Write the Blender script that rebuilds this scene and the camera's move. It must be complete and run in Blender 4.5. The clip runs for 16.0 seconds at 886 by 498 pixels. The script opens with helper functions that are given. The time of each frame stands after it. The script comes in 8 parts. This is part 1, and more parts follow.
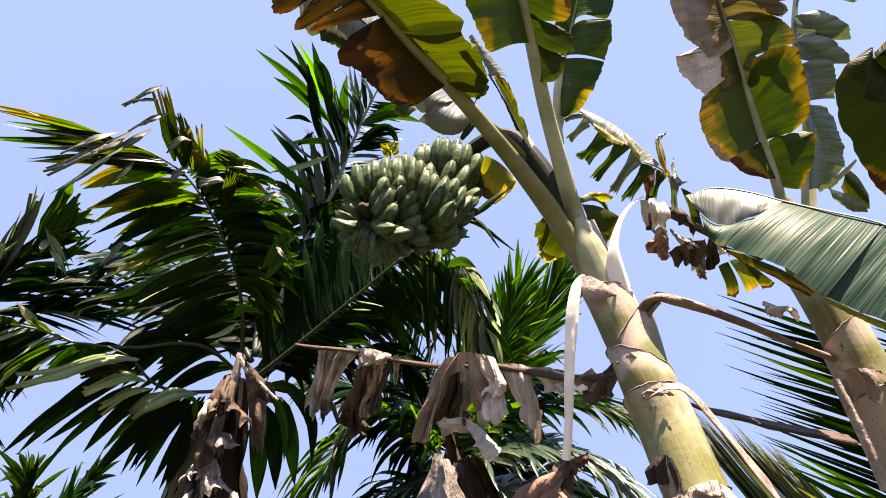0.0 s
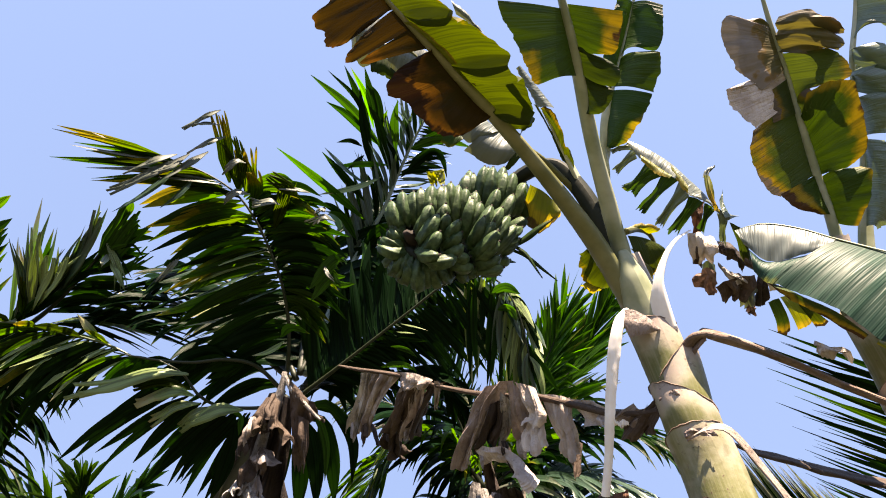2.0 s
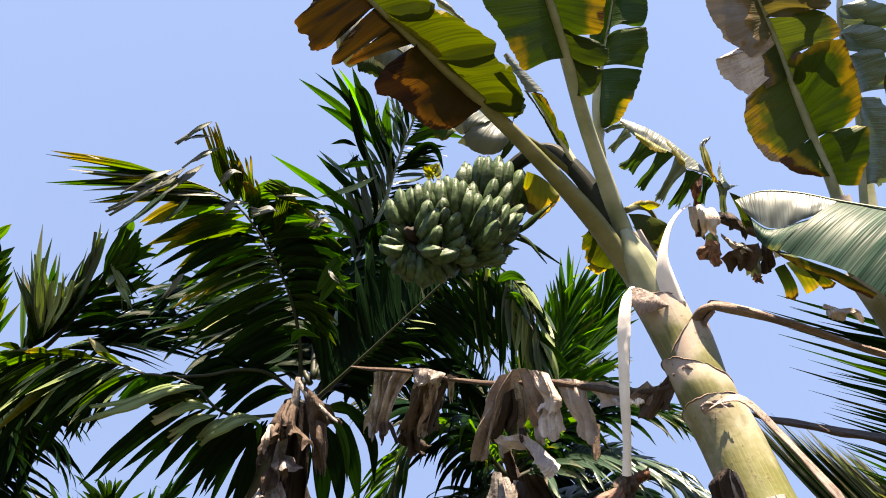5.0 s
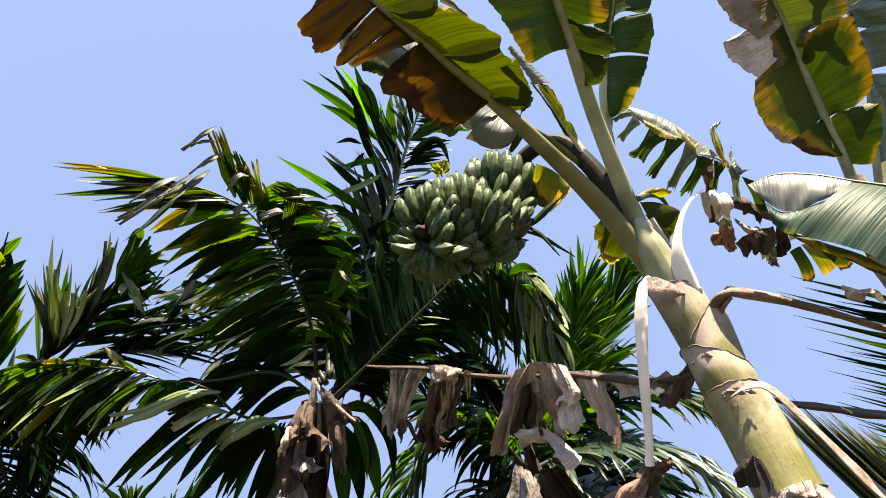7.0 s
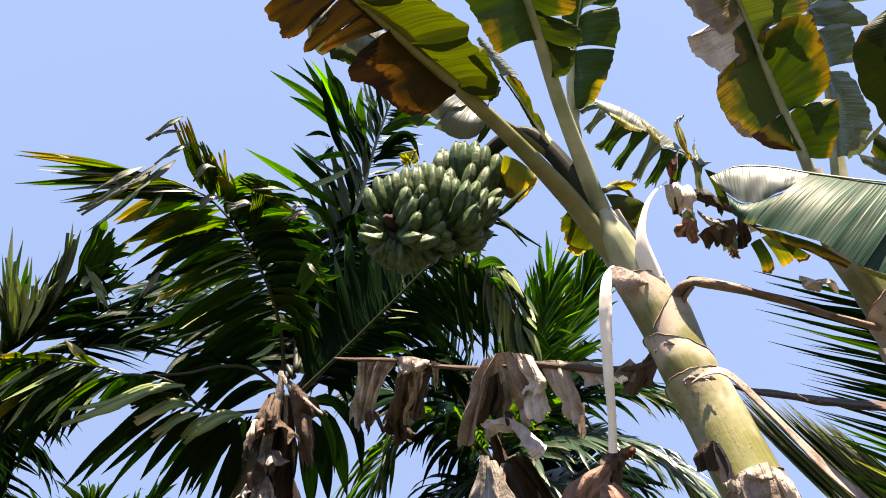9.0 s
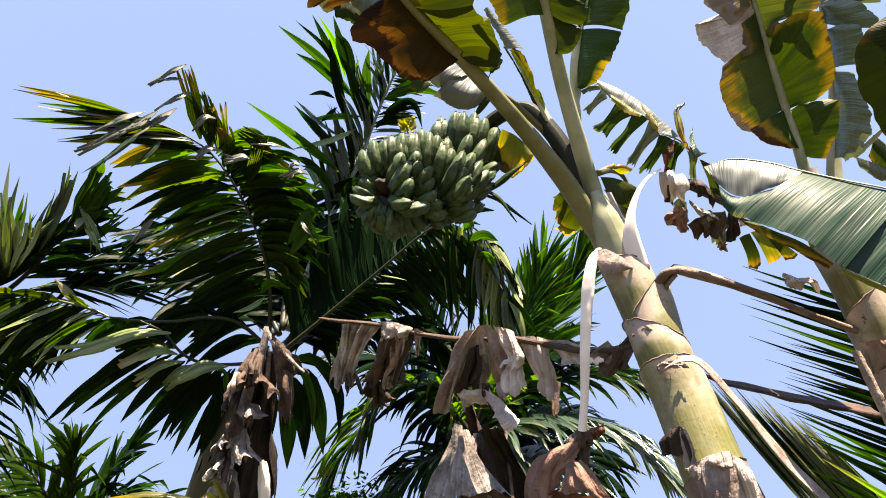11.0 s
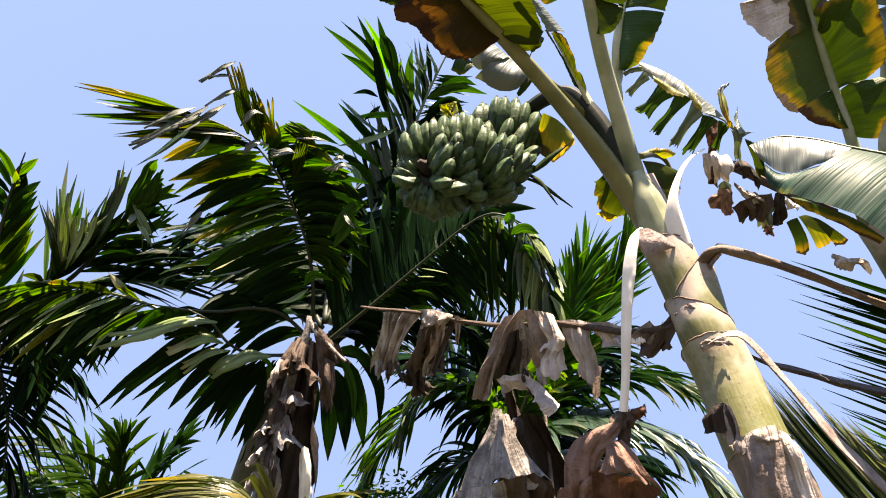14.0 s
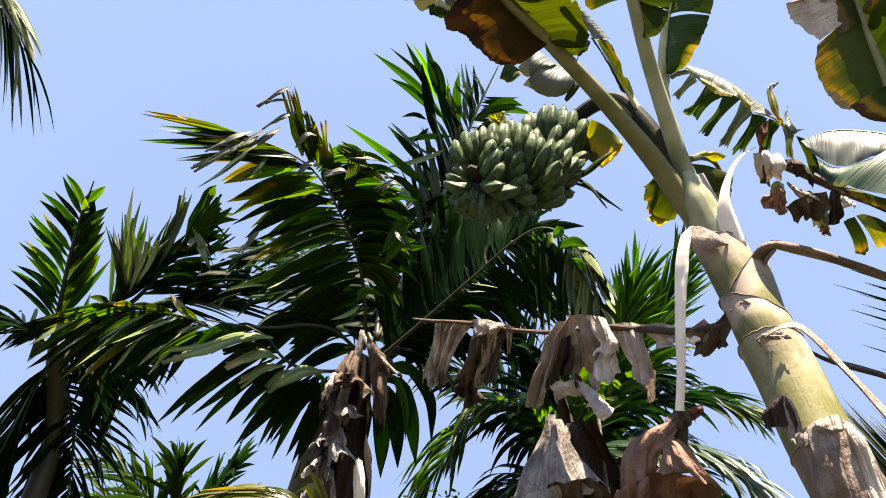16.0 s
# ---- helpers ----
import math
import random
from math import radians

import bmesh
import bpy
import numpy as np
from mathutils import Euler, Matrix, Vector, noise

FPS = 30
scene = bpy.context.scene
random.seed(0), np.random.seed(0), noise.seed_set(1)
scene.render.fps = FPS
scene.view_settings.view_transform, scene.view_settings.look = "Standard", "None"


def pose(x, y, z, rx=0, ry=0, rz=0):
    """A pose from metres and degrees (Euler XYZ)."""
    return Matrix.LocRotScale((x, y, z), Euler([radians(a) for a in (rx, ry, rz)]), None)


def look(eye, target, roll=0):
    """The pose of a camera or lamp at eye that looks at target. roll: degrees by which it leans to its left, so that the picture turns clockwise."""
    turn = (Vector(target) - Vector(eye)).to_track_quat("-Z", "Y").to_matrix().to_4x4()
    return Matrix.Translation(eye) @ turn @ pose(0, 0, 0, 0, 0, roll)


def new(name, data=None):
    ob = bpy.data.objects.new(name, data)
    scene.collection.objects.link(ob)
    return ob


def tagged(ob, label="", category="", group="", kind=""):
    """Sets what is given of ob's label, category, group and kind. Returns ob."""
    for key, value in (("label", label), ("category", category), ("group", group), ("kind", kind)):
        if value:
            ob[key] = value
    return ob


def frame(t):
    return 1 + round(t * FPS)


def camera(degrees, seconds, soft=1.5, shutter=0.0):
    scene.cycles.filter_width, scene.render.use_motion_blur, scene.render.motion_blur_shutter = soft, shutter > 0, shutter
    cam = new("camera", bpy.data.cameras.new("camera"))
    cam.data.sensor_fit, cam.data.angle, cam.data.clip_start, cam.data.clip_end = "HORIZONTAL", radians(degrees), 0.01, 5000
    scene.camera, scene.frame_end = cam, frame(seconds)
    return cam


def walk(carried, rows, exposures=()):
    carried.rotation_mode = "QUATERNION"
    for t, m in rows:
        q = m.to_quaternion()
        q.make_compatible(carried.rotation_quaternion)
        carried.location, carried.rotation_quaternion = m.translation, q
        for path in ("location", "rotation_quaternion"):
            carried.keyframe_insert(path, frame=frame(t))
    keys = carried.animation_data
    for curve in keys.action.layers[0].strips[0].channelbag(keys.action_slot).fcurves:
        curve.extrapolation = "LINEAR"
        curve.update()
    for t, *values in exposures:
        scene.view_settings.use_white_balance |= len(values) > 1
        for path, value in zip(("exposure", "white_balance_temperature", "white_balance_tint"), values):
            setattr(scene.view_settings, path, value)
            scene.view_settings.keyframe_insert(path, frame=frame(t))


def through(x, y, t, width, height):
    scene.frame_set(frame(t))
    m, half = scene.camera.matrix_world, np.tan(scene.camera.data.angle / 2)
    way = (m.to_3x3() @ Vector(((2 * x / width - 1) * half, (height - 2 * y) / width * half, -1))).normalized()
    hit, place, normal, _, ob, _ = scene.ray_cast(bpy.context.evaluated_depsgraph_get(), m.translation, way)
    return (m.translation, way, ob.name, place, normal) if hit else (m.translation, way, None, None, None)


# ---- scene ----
PATH = [  # t, x, y, z, rx, ry, rz
    (0, 0.0001, 0.0000, 1.5500, 125.009, 0.005, 0.004),
    (0.5, 0.0251, 0.0005, 1.5399, 124.915, -1.255, -3.314),
    (1, 0.0331, 0.0015, 1.5460, 125.298, -1.710, -4.903),
    (1.5, 0.0208, -0.0231, 1.5577, 125.706, -2.541, -0.600),
    (2, 0.0164, -0.0286, 1.5634, 126.586, -3.530, 2.424),
    (2.5, 0.0076, -0.0271, 1.5535, 126.516, -5.403, 4.031),
    (3, 0.0018, -0.0148, 1.5523, 125.966, -4.018, 6.343),
    (3.5, -0.0033, -0.0051, 1.5452, 126.218, -2.447, 6.799),
    (4, 0.0162, -0.0095, 1.5693, 125.858, -0.436, 5.049),
    (4.2, 0.0234, -0.0207, 1.5674, 126.703, -0.105, 5.002),
    (6.3, 0.0007, -0.0405, 1.6047, 124.062, 1.472, 8.003),
    (6.5, -0.0025, -0.0461, 1.6142, 124.483, 2.022, 8.435),
    (7, 0.0045, -0.0343, 1.5881, 125.188, 1.747, 7.340),
    (7.5, 0.0083, -0.0068, 1.5662, 123.776, 3.093, 6.774),
    (8, 0.0115, -0.0079, 1.5746, 124.167, 3.780, 6.908),
    (8.5, 0.0196, -0.0094, 1.5742, 124.680, 3.914, 6.319),
    (9, 0.0131, -0.0194, 1.5593, 125.042, 2.846, 5.158),
    (9.2, 0.0200, -0.0170, 1.5543, 124.738, 2.262, 4.596),
    (11.3, 0.0466, -0.0178, 1.5392, 122.682, -1.261, 2.123),
    (11.5, 0.0321, -0.0103, 1.5178, 122.784, -0.760, 1.583),
    (12, 0.0399, -0.0112, 1.5042, 123.427, -0.692, 1.641),
    (12.5, 0.0482, -0.0126, 1.5035, 122.802, 0.352, 1.026),
    (13, 0.0299, 0.0104, 1.4613, 123.296, -1.475, 2.400),
    (13.5, 0.0445, 0.0242, 1.4526, 123.736, -2.176, 4.278),
    (14, 0.0496, 0.0272, 1.4440, 123.807, -3.229, 5.159),
    (14.5, 0.0831, 0.0606, 1.4107, 123.844, -3.146, 5.908),
    (15, 0.0805, 0.0536, 1.3967, 124.317, -3.629, 6.914),
    (15.5, 0.0902, 0.0583, 1.3541, 126.077, -4.691, 9.151),
    (16, 0.0385, 0.0464, 1.3367, 126.403, -4.876, 8.782),
]

cam = camera(65.86, 16.0, soft=1.0)
walk(cam, [(r[0], pose(*r[1:])) for r in PATH], exposures=((0, 2.6, 8400, 24), (1.2, 2.6, 8400, 24), (2.5, 2.45, 8350, 18), (8, 2.45, 8400, 18), (9.2, 2.5, 8400, 19), (11.5, 2.6, 8300, 22), (13, 2.6, 8300, 22), (15, 2.55, 8250, 18), (16, 2.55, 8250, 18)))

# ---- world and sun ----
SUN = Vector((0.13, -0.45, 0.88)).normalized()
world = bpy.data.worlds.new("world")
scene.world = world
world.use_nodes = True
wt = world.node_tree
sky = wt.nodes.new("ShaderNodeTexSky")
sky.sky_type, sky.sun_disc = "NISHITA", False
sky.sun_elevation, sky.sun_rotation = math.asin(SUN.z), math.atan2(SUN.x, SUN.y)
sky.air_density, sky.dust_density, sky.ozone_density = 1.0, 0.3, 1.1
sky.altitude = 2000
rise = wt.nodes.new("ShaderNodeVectorMath")
rise.operation, rise.inputs[1].default_value = "ADD", (0, 0, 0.7)
wt.links.new(wt.nodes.new("ShaderNodeTexCoord").outputs["Generated"], rise.inputs[0])
unit = wt.nodes.new("ShaderNodeVectorMath")
unit.operation = "NORMALIZE"
wt.links.new(rise.outputs[0], unit.inputs[0])
wt.links.new(unit.outputs[0], sky.inputs["Vector"])
wt.links.new(sky.outputs[0], wt.nodes["Background"].inputs[0])
wt.nodes["Background"].inputs[1].default_value = 0.095
sun = new("sun", bpy.data.lights.new("sun", "SUN"))
sun.data.energy, sun.data.angle, sun.data.color = 5.0, radians(0.5), (1, 0.95, 0.86)
sun.matrix_world = look(SUN * 10, (0, 0, 0))


# ---- materials ----
class Nodes:
    """Short ways to add nodes to a material."""

    def __init__(self, name):
        self.mat = bpy.data.materials.new(name)
        self.mat.use_nodes = True
        self.tree = self.mat.node_tree
        self.bsdf = self.tree.nodes["Principled BSDF"]
        self.out = self.tree.nodes["Material Output"]

    def add(self, kind, **values):
        node = self.tree.nodes.new("ShaderNode" + kind)
        for key, value in values.items():
            node.inputs[key].default_value = value
        return node

    def link(self, a, b):
        self.tree.links.new(a, b)

    def math(self, op, a, b=0.0, clamp=False):
        node = self.tree.nodes.new("ShaderNodeMath")
        node.operation, node.use_clamp = op, clamp
        for n, v in enumerate((a, b)):
            if isinstance(v, (int, float)):
                node.inputs[n].default_value = v
            else:
                self.link(v, node.inputs[n])
        return node.outputs[0]

    def noise(self, scale, detail=4.0, vector=None, rough=0.55):
        node = self.add("TexNoise", Scale=scale, Detail=detail, Roughness=rough)
        if vector is None:
            vector = self.coord("Object")
        self.link(vector, node.inputs["Vector"])
        return node.outputs["Fac"]

    def coord(self, which):
        return self.tree.nodes.new("ShaderNodeTexCoord").outputs[which]

    def random(self):
        return self.tree.nodes.new("ShaderNodeObjectInfo").outputs["Random"]

    def step(self, value, low, high):
        node = self.tree.nodes.new("ShaderNodeMapRange")
        node.interpolation_type = "SMOOTHSTEP"
        self.link(value, node.inputs[0])
        node.inputs[1].default_value, node.inputs[2].default_value = low, high
        return node.outputs[0]

    def mix(self, fac, a, b, how="MIX"):
        node = self.tree.nodes.new("ShaderNodeMix")
        node.data_type, node.blend_type = "RGBA", how
        for v, socket in ((fac, node.inputs[0]), (a, node.inputs[6]), (b, node.inputs[7])):
            if isinstance(v, (int, float)):
                socket.default_value = v
            elif isinstance(v, tuple):
                socket.default_value = (*v, 1)
            else:
                self.link(v, socket)
        return node.outputs[2]

    def uv(self):
        node = self.tree.nodes.new("ShaderNodeSeparateXYZ")
        self.link(self.coord("UV"), node.inputs[0])
        return node.outputs[0], node.outputs[1]

    def lines(self, x, scale, wobble):
        """Fine lines across x, some stronger than others."""
        join = self.tree.nodes.new("ShaderNodeCombineXYZ")
        self.link(self.math("MULTIPLY", x, scale), join.inputs[0])
        self.link(self.math("MULTIPLY", wobble, 0.6), join.inputs[1])
        return self.noise(1.0, 2.0, join.outputs[0], 0.7)

    def finish(self, colour, rough, bump=None, depth=0.002, through=0.0, tint=None, coat=0.0, spec=0.5):
        self.link(colour, self.bsdf.inputs["Base Color"])
        if isinstance(rough, float):
            self.bsdf.inputs["Roughness"].default_value = rough
        else:
            self.link(rough, self.bsdf.inputs["Roughness"])
        self.bsdf.inputs["Specular IOR Level"].default_value = spec
        self.bsdf.inputs["Coat Weight"].default_value = coat
        if bump is not None:
            b = self.add("Bump", Strength=0.7, Distance=depth)
            self.link(bump, b.inputs["Height"])
            self.link(b.outputs[0], self.bsdf.inputs["Normal"])
        if through:
            t = self.add("BsdfTranslucent")
            self.link(tint if tint is not None else colour, t.inputs[0])
            m = self.add("MixShader", Fac=through)
            self.link(self.bsdf.outputs[0], m.inputs[1])
            self.link(t.outputs[0], m.inputs[2])
            self.link(m.outputs[0], self.out.inputs[0])
        return self.mat


def leaf_material(name, base, alt, yellow, brown, yellow_at, brown_at, rough=0.42, through=0.4, vein=150.0, spec=0.5):
    """A broad leaf: u in metres along the midrib, v from midrib (0) to margin (1). The margin yellows and then dries."""
    k = Nodes(name)
    u, v = k.uv()
    big, small = k.noise(5.0, 3.0), k.noise(26.0, 5.0)
    vein_line = k.lines(u, vein, v)
    c = k.mix(k.step(big, 0.35, 0.65), base, alt)
    c = k.mix(k.math("MULTIPLY", k.step(vein_line, 0.4, 0.65), 0.6), c, tuple(x * 2.2 for x in base))
    c = k.mix(k.math("MULTIPLY", k.random(), 0.3), c, tuple(x * 0.6 for x in base))
    edge = k.math("ADD", v, k.math("MULTIPLY", k.math("SUBTRACT", big, 0.5), 1.7))
    edge = k.math("ADD", edge, k.math("MULTIPLY", k.math("SUBTRACT", small, 0.5), 0.45))
    edge = k.math("ADD", edge, k.math("MULTIPLY", k.math("SUBTRACT", k.random(), 0.5), 0.35))
    fy = k.step(edge, yellow_at, yellow_at + 0.3)
    c = k.mix(fy, c, yellow)
    dry = k.math("ADD", edge, k.math("MULTIPLY", k.math("SUBTRACT", vein_line, 0.5), 0.2))
    fb = k.step(dry, brown_at, brown_at + 0.1)
    c = k.mix(fb, c, k.mix(small, brown, tuple(x * 0.45 for x in brown)))
    tint = k.mix(fy, tuple(min(1, x * f) for x, f in zip(base, (2.6, 2.4, 0.8))), tuple(min(1, x * 1.5) for x in yellow))
    tint = k.mix(fb, tint, tuple(x * 0.5 for x in brown))
    tint = k.mix(k.math("MULTIPLY", k.step(vein_line, 0.45, 0.6), 0.6), tint, tuple(x * 0.8 for x in base))
    r = k.math("ADD", rough, k.math("MULTIPLY", small, 0.15))
    return k.finish(c, r, vein_line, 0.006, through, tint, spec=spec)


def frond_material(name, base, alt, tip, tip_at, rough=0.38, through=0.3, spec=0.5, dim=0.55):
    """A palm leaflet: u across in metres, v from base (0) to tip (1)."""
    k = Nodes(name)
    u, v = k.uv()
    big, small = k.noise(3.0, 2.0), k.noise(40.0, 3.0)
    line = k.lines(u, 140.0, v)
    c = k.mix(k.step(big, 0.35, 0.65), base, alt)
    c = k.mix(k.math("MULTIPLY", k.step(line, 0.45, 0.65), 0.8), c, tuple(x * 2.2 for x in base))
    c = k.mix(k.math("MULTIPLY", k.step(line, 0.5, 0.36), 0.7), c, tuple(x * 0.4 for x in base))
    c = k.mix(k.math("MULTIPLY", k.random(), 0.6), c, tuple(x * 0.55 for x in base))
    worn = k.math("ADD", v, k.math("MULTIPLY", k.math("SUBTRACT", k.random(), 0.5), 1.3))
    worn = k.math("ADD", worn, k.math("MULTIPLY", k.math("SUBTRACT", small, 0.5), 0.5))
    ft = k.step(worn, tip_at, tip_at + 0.35)
    c = k.mix(ft, c, tip)
    tint = k.mix(ft, tuple(min(1, x * f) for x, f in zip(alt, (3.6, 5.2, 0.6))), tuple(min(1, x * 1.6) for x in tip))
    tint = k.mix(k.step(k.random(), dim, dim + 0.35), k.mix(0.8, tint, (0.002, 0.006, 0.001)), tint)
    tint = k.mix(k.math("MULTIPLY", k.step(line, 0.52, 0.38), 0.65), tint, tuple(x * 0.25 for x in alt))
    return k.finish(c, rough, line, 0.004, through, tint, spec=spec)


def dry_material(name, pale, dark, streak=110.0, through=0.12, mottle=0.8):
    """Dry leaf or fibre: u across the fibres in metres, v along them."""
    k = Nodes(name)
    u, v = k.uv()
    big, small = k.noise(9.0, 5.0), k.noise(60.0, 4.0)
    line = k.lines(u, streak, v)
    c = k.mix(k.step(big, 0.3, 0.7), pale, dark)
    c = k.mix(k.step(line, 0.35, 0.7), k.mix(0.5, c, dark), c)
    blot = k.noise(24.0, 6.0, rough=0.7)
    c = k.mix(k.math("MULTIPLY", k.step(blot, 0.53, 0.63), mottle), c, dark)
    c = k.mix(k.math("MULTIPLY", k.step(small, 0.6, 0.75), mottle), c, tuple(x * 0.35 for x in dark))
    c = k.mix(k.math("MULTIPLY", k.random(), 0.5 * mottle), c, dark)
    return k.finish(c, 0.75, k.math("ADD", line, small), 0.01, through, c, spec=0.25)


def stem_material(name, green, wax, mauve):
    """Banana pseudostem: u round it in metres, v up each sheath (0 to 1), waxy and mauve towards its top."""
    k = Nodes(name)
    u, v = k.uv()
    big, small = k.noise(7.0, 4.0), k.noise(70.0, 3.0)
    fibre = k.lines(u, 160.0, v)
    c = k.mix(k.step(big, 0.3, 0.7), green, tuple(x * f for x, f in zip(green, (0.75, 0.85, 0.7))))
    high = k.math("ADD", v, k.math("MULTIPLY", k.math("SUBTRACT", big, 0.5), 1.5))
    c = k.mix(k.step(high, 0.5, 0.95), c, wax)
    c = k.mix(k.math("MULTIPLY", k.step(high, 0.7, 1.15), 0.85), c, mauve)
    c = k.mix(k.math("MULTIPLY", k.step(fibre, 0.45, 0.7), 0.22), c, tuple(x * 1.1 for x in wax))
    stain = k.math("MULTIPLY", k.step(k.noise(16.0, 5.0, rough=0.65), 0.55, 0.7), 0.45)
    c = k.mix(stain, c, tuple(x * f for x, f in zip(green, (0.55, 0.6, 0.8))))
    scar = k.math("MULTIPLY", k.step(k.noise(38.0, 6.0, rough=0.7), 0.57, 0.66), k.step(k.noise(5.0), 0.44, 0.56))
    c = k.mix(k.math("MULTIPLY", scar, 0.6), c, (0.09, 0.055, 0.03))
    spot = k.math("MULTIPLY", k.step(small, 0.64, 0.7), k.step(k.noise(11.0), 0.4, 0.6))
    c = k.mix(k.math("MULTIPLY", spot, 0.9), c, (0.07, 0.035, 0.018))
    return k.finish(c, 0.48, k.math("ADD", k.math("MULTIPLY", fibre, 0.3), small), 0.0012, spec=0.45)


def plain_material(name, a, b, scale, rough, depth=0.002, spec=0.4):
    k = Nodes(name)
    n = k.noise(scale, 6.0)
    c = k.mix(k.step(n, 0.3, 0.7), a, b)
    c = k.mix(k.math("MULTIPLY", k.random(), 0.35), c, tuple(x * 0.7 for x in a))
    return k.finish(c, rough, n, depth, spec=spec)


LEAF_OLD = leaf_material("ageing_banana_leaf", (0.02, 0.03, 0.002), (0.034, 0.042, 0.003), (0.2, 0.125, 0.004), (0.06, 0.024, 0.006), 0.74, 1.0, through=0.34, spec=0.12)
LEAF_BROWN = leaf_material("brown_banana_leaf", (0.022, 0.012, 0.003), (0.02, 0.018, 0.003), (0.09, 0.036, 0.004), (0.024, 0.01, 0.005), 0.62, 0.86, through=0.22, spec=0.1)
LEAF_GREEN = leaf_material("green_banana_leaf", (0.011, 0.03, 0.004), (0.02, 0.042, 0.005), (0.22, 0.15, 0.006), (0.096, 0.04, 0.012), 0.95, 1.32, through=0.36, spec=0.18)
LEAF_WAXY = leaf_material("waxy_banana_leaf", (0.006, 0.025, 0.015), (0.011, 0.038, 0.024), (0.2, 0.2, 0.02), (0.12, 0.06, 0.02), 1.15, 1.6, rough=0.42, through=0.05, vein=70.0, spec=0.17)
LEAF_BROWNED = leaf_material("browned_banana_leaf", (0.026, 0.04, 0.008), (0.038, 0.054, 0.012), (0.18, 0.11, 0.006), (0.16, 0.12, 0.085), 0.72, 0.95, through=0.3, spec=0.2)
LEAF_SILVER = leaf_material("silvery_banana_leaf", (0.05, 0.075, 0.048), (0.08, 0.105, 0.072), (0.2, 0.2, 0.05), (0.128, 0.08, 0.048), 1.3, 1.5, rough=0.3, through=0.15, spec=0.6)
# Darker copy for folded and overlapped pieces: their shade is in the colour.
LEAF_SHADE = leaf_material("shaded_banana_leaf", (0.012, 0.022, 0.003), (0.02, 0.03, 0.003), (0.12, 0.06, 0.004), (0.04, 0.017, 0.006), 0.95, 1.15, through=0.24, spec=0.12)
LEAF_YELLOW = leaf_material("yellow_banana_leaf", (0.09, 0.1, 0.006), (0.13, 0.13, 0.008), (0.28, 0.19, 0.008), (0.1, 0.05, 0.012), 0.66, 1.2, through=0.42)
FROND = frond_material("palm_leaflet", (0.004, 0.019, 0.002), (0.008, 0.03, 0.003), (0.1, 0.1, 0.015), 1.3, rough=0.3, through=0.32, spec=0.06)
# Near-black copy of the leaflet: shade within the crowns is in its colour.
FROND_SHADED = frond_material("shaded_palm_leaflet", (0.0022, 0.0098, 0.0025), (0.004, 0.014, 0.0035), (0.05, 0.05, 0.01), 1.4, rough=0.35, through=0.15, spec=0.03)
FROND_YELLOW = frond_material("sunburnt_palm_leaflet", (0.008, 0.026, 0.0016), (0.02, 0.042, 0.0026), (0.13, 0.125, 0.008), 1.1, rough=0.35, through=0.48, spec=0.1, dim=0.1)
FROND_WORN = frond_material("worn_palm_leaflet", (0.012, 0.024, 0.001), (0.03, 0.04, 0.002), (0.17, 0.13, 0.006), 0.75, rough=0.4, through=0.5, spec=0.06, dim=0.0)
FROND_BLUE = frond_material("glaucous_palm_leaflet", (0.026, 0.052, 0.034), (0.05, 0.085, 0.06), (0.13, 0.15, 0.1), 1.1, rough=0.3, through=0.2, spec=0.5)
FROND_PALE = frond_material("pale_palm_leaflet", (0.09, 0.115, 0.08), (0.13, 0.15, 0.105), (0.24, 0.23, 0.16), 0.9, through=0.12)
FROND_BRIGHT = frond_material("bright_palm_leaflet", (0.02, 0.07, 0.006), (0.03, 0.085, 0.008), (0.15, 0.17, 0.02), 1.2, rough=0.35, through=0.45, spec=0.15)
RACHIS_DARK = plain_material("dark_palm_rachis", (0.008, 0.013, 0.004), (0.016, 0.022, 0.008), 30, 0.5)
# Paler copy of the leaflet; the sunlight on it is put into the colour.
FROND_LIT = frond_material("sunlit_palm_leaflet", (0.11, 0.155, 0.055), (0.17, 0.22, 0.09), (0.25, 0.24, 0.12), 1.0, rough=0.4, through=0.2, spec=0.3)
FROND_SHRED = frond_material("shredded_palm_leaflet", (0.055, 0.065, 0.048), (0.1, 0.11, 0.09), (0.15, 0.15, 0.13), 0.9, rough=0.5, through=0.15, spec=0.4)
FROND_GOLD = frond_material("golden_palm_leaflet", (0.045, 0.048, 0.008), (0.075, 0.07, 0.013), (0.15, 0.12, 0.04), 0.95, through=0.25)
RACHIS = plain_material("palm_rachis", (0.0462, 0.066, 0.0231), (0.0726, 0.0924, 0.0396), 30, 0.4)
RACHIS_BLUE = plain_material("glaucous_rachis", (0.106, 0.145, 0.099), (0.132, 0.172, 0.125), 30, 0.45)
DRY = dry_material("dry_banana_leaf", (0.5, 0.435, 0.385), (0.11, 0.08, 0.065), through=0.04, mottle=0.6)
DRY_GREY = dry_material("weathered_dry_leaf", (0.54, 0.5, 0.46), (0.07, 0.06, 0.052), through=0.04)
DRY_WHITE = plain_material("bleached_dry_sheath", (0.8, 0.755, 0.7), (0.68, 0.62, 0.55), 14, 0.75, 0.0008)
DRY_BROWN = dry_material("brown_dry_petiole", (0.11, 0.08, 0.06), (0.042, 0.027, 0.019), through=0.0)
DRY_RUST = dry_material("rusty_dry_leaf", (0.16, 0.07, 0.04), (0.08, 0.035, 0.02))
# Dark copy: shade in hollows is put into the colour; also rotten scraps.
DRY_DARK = dry_material("shaded_rotten_dry_leaf", (0.05, 0.036, 0.028), (0.02, 0.013, 0.01), through=0.0)
# Light copy: sunlight on the outer rags is put into the colour.
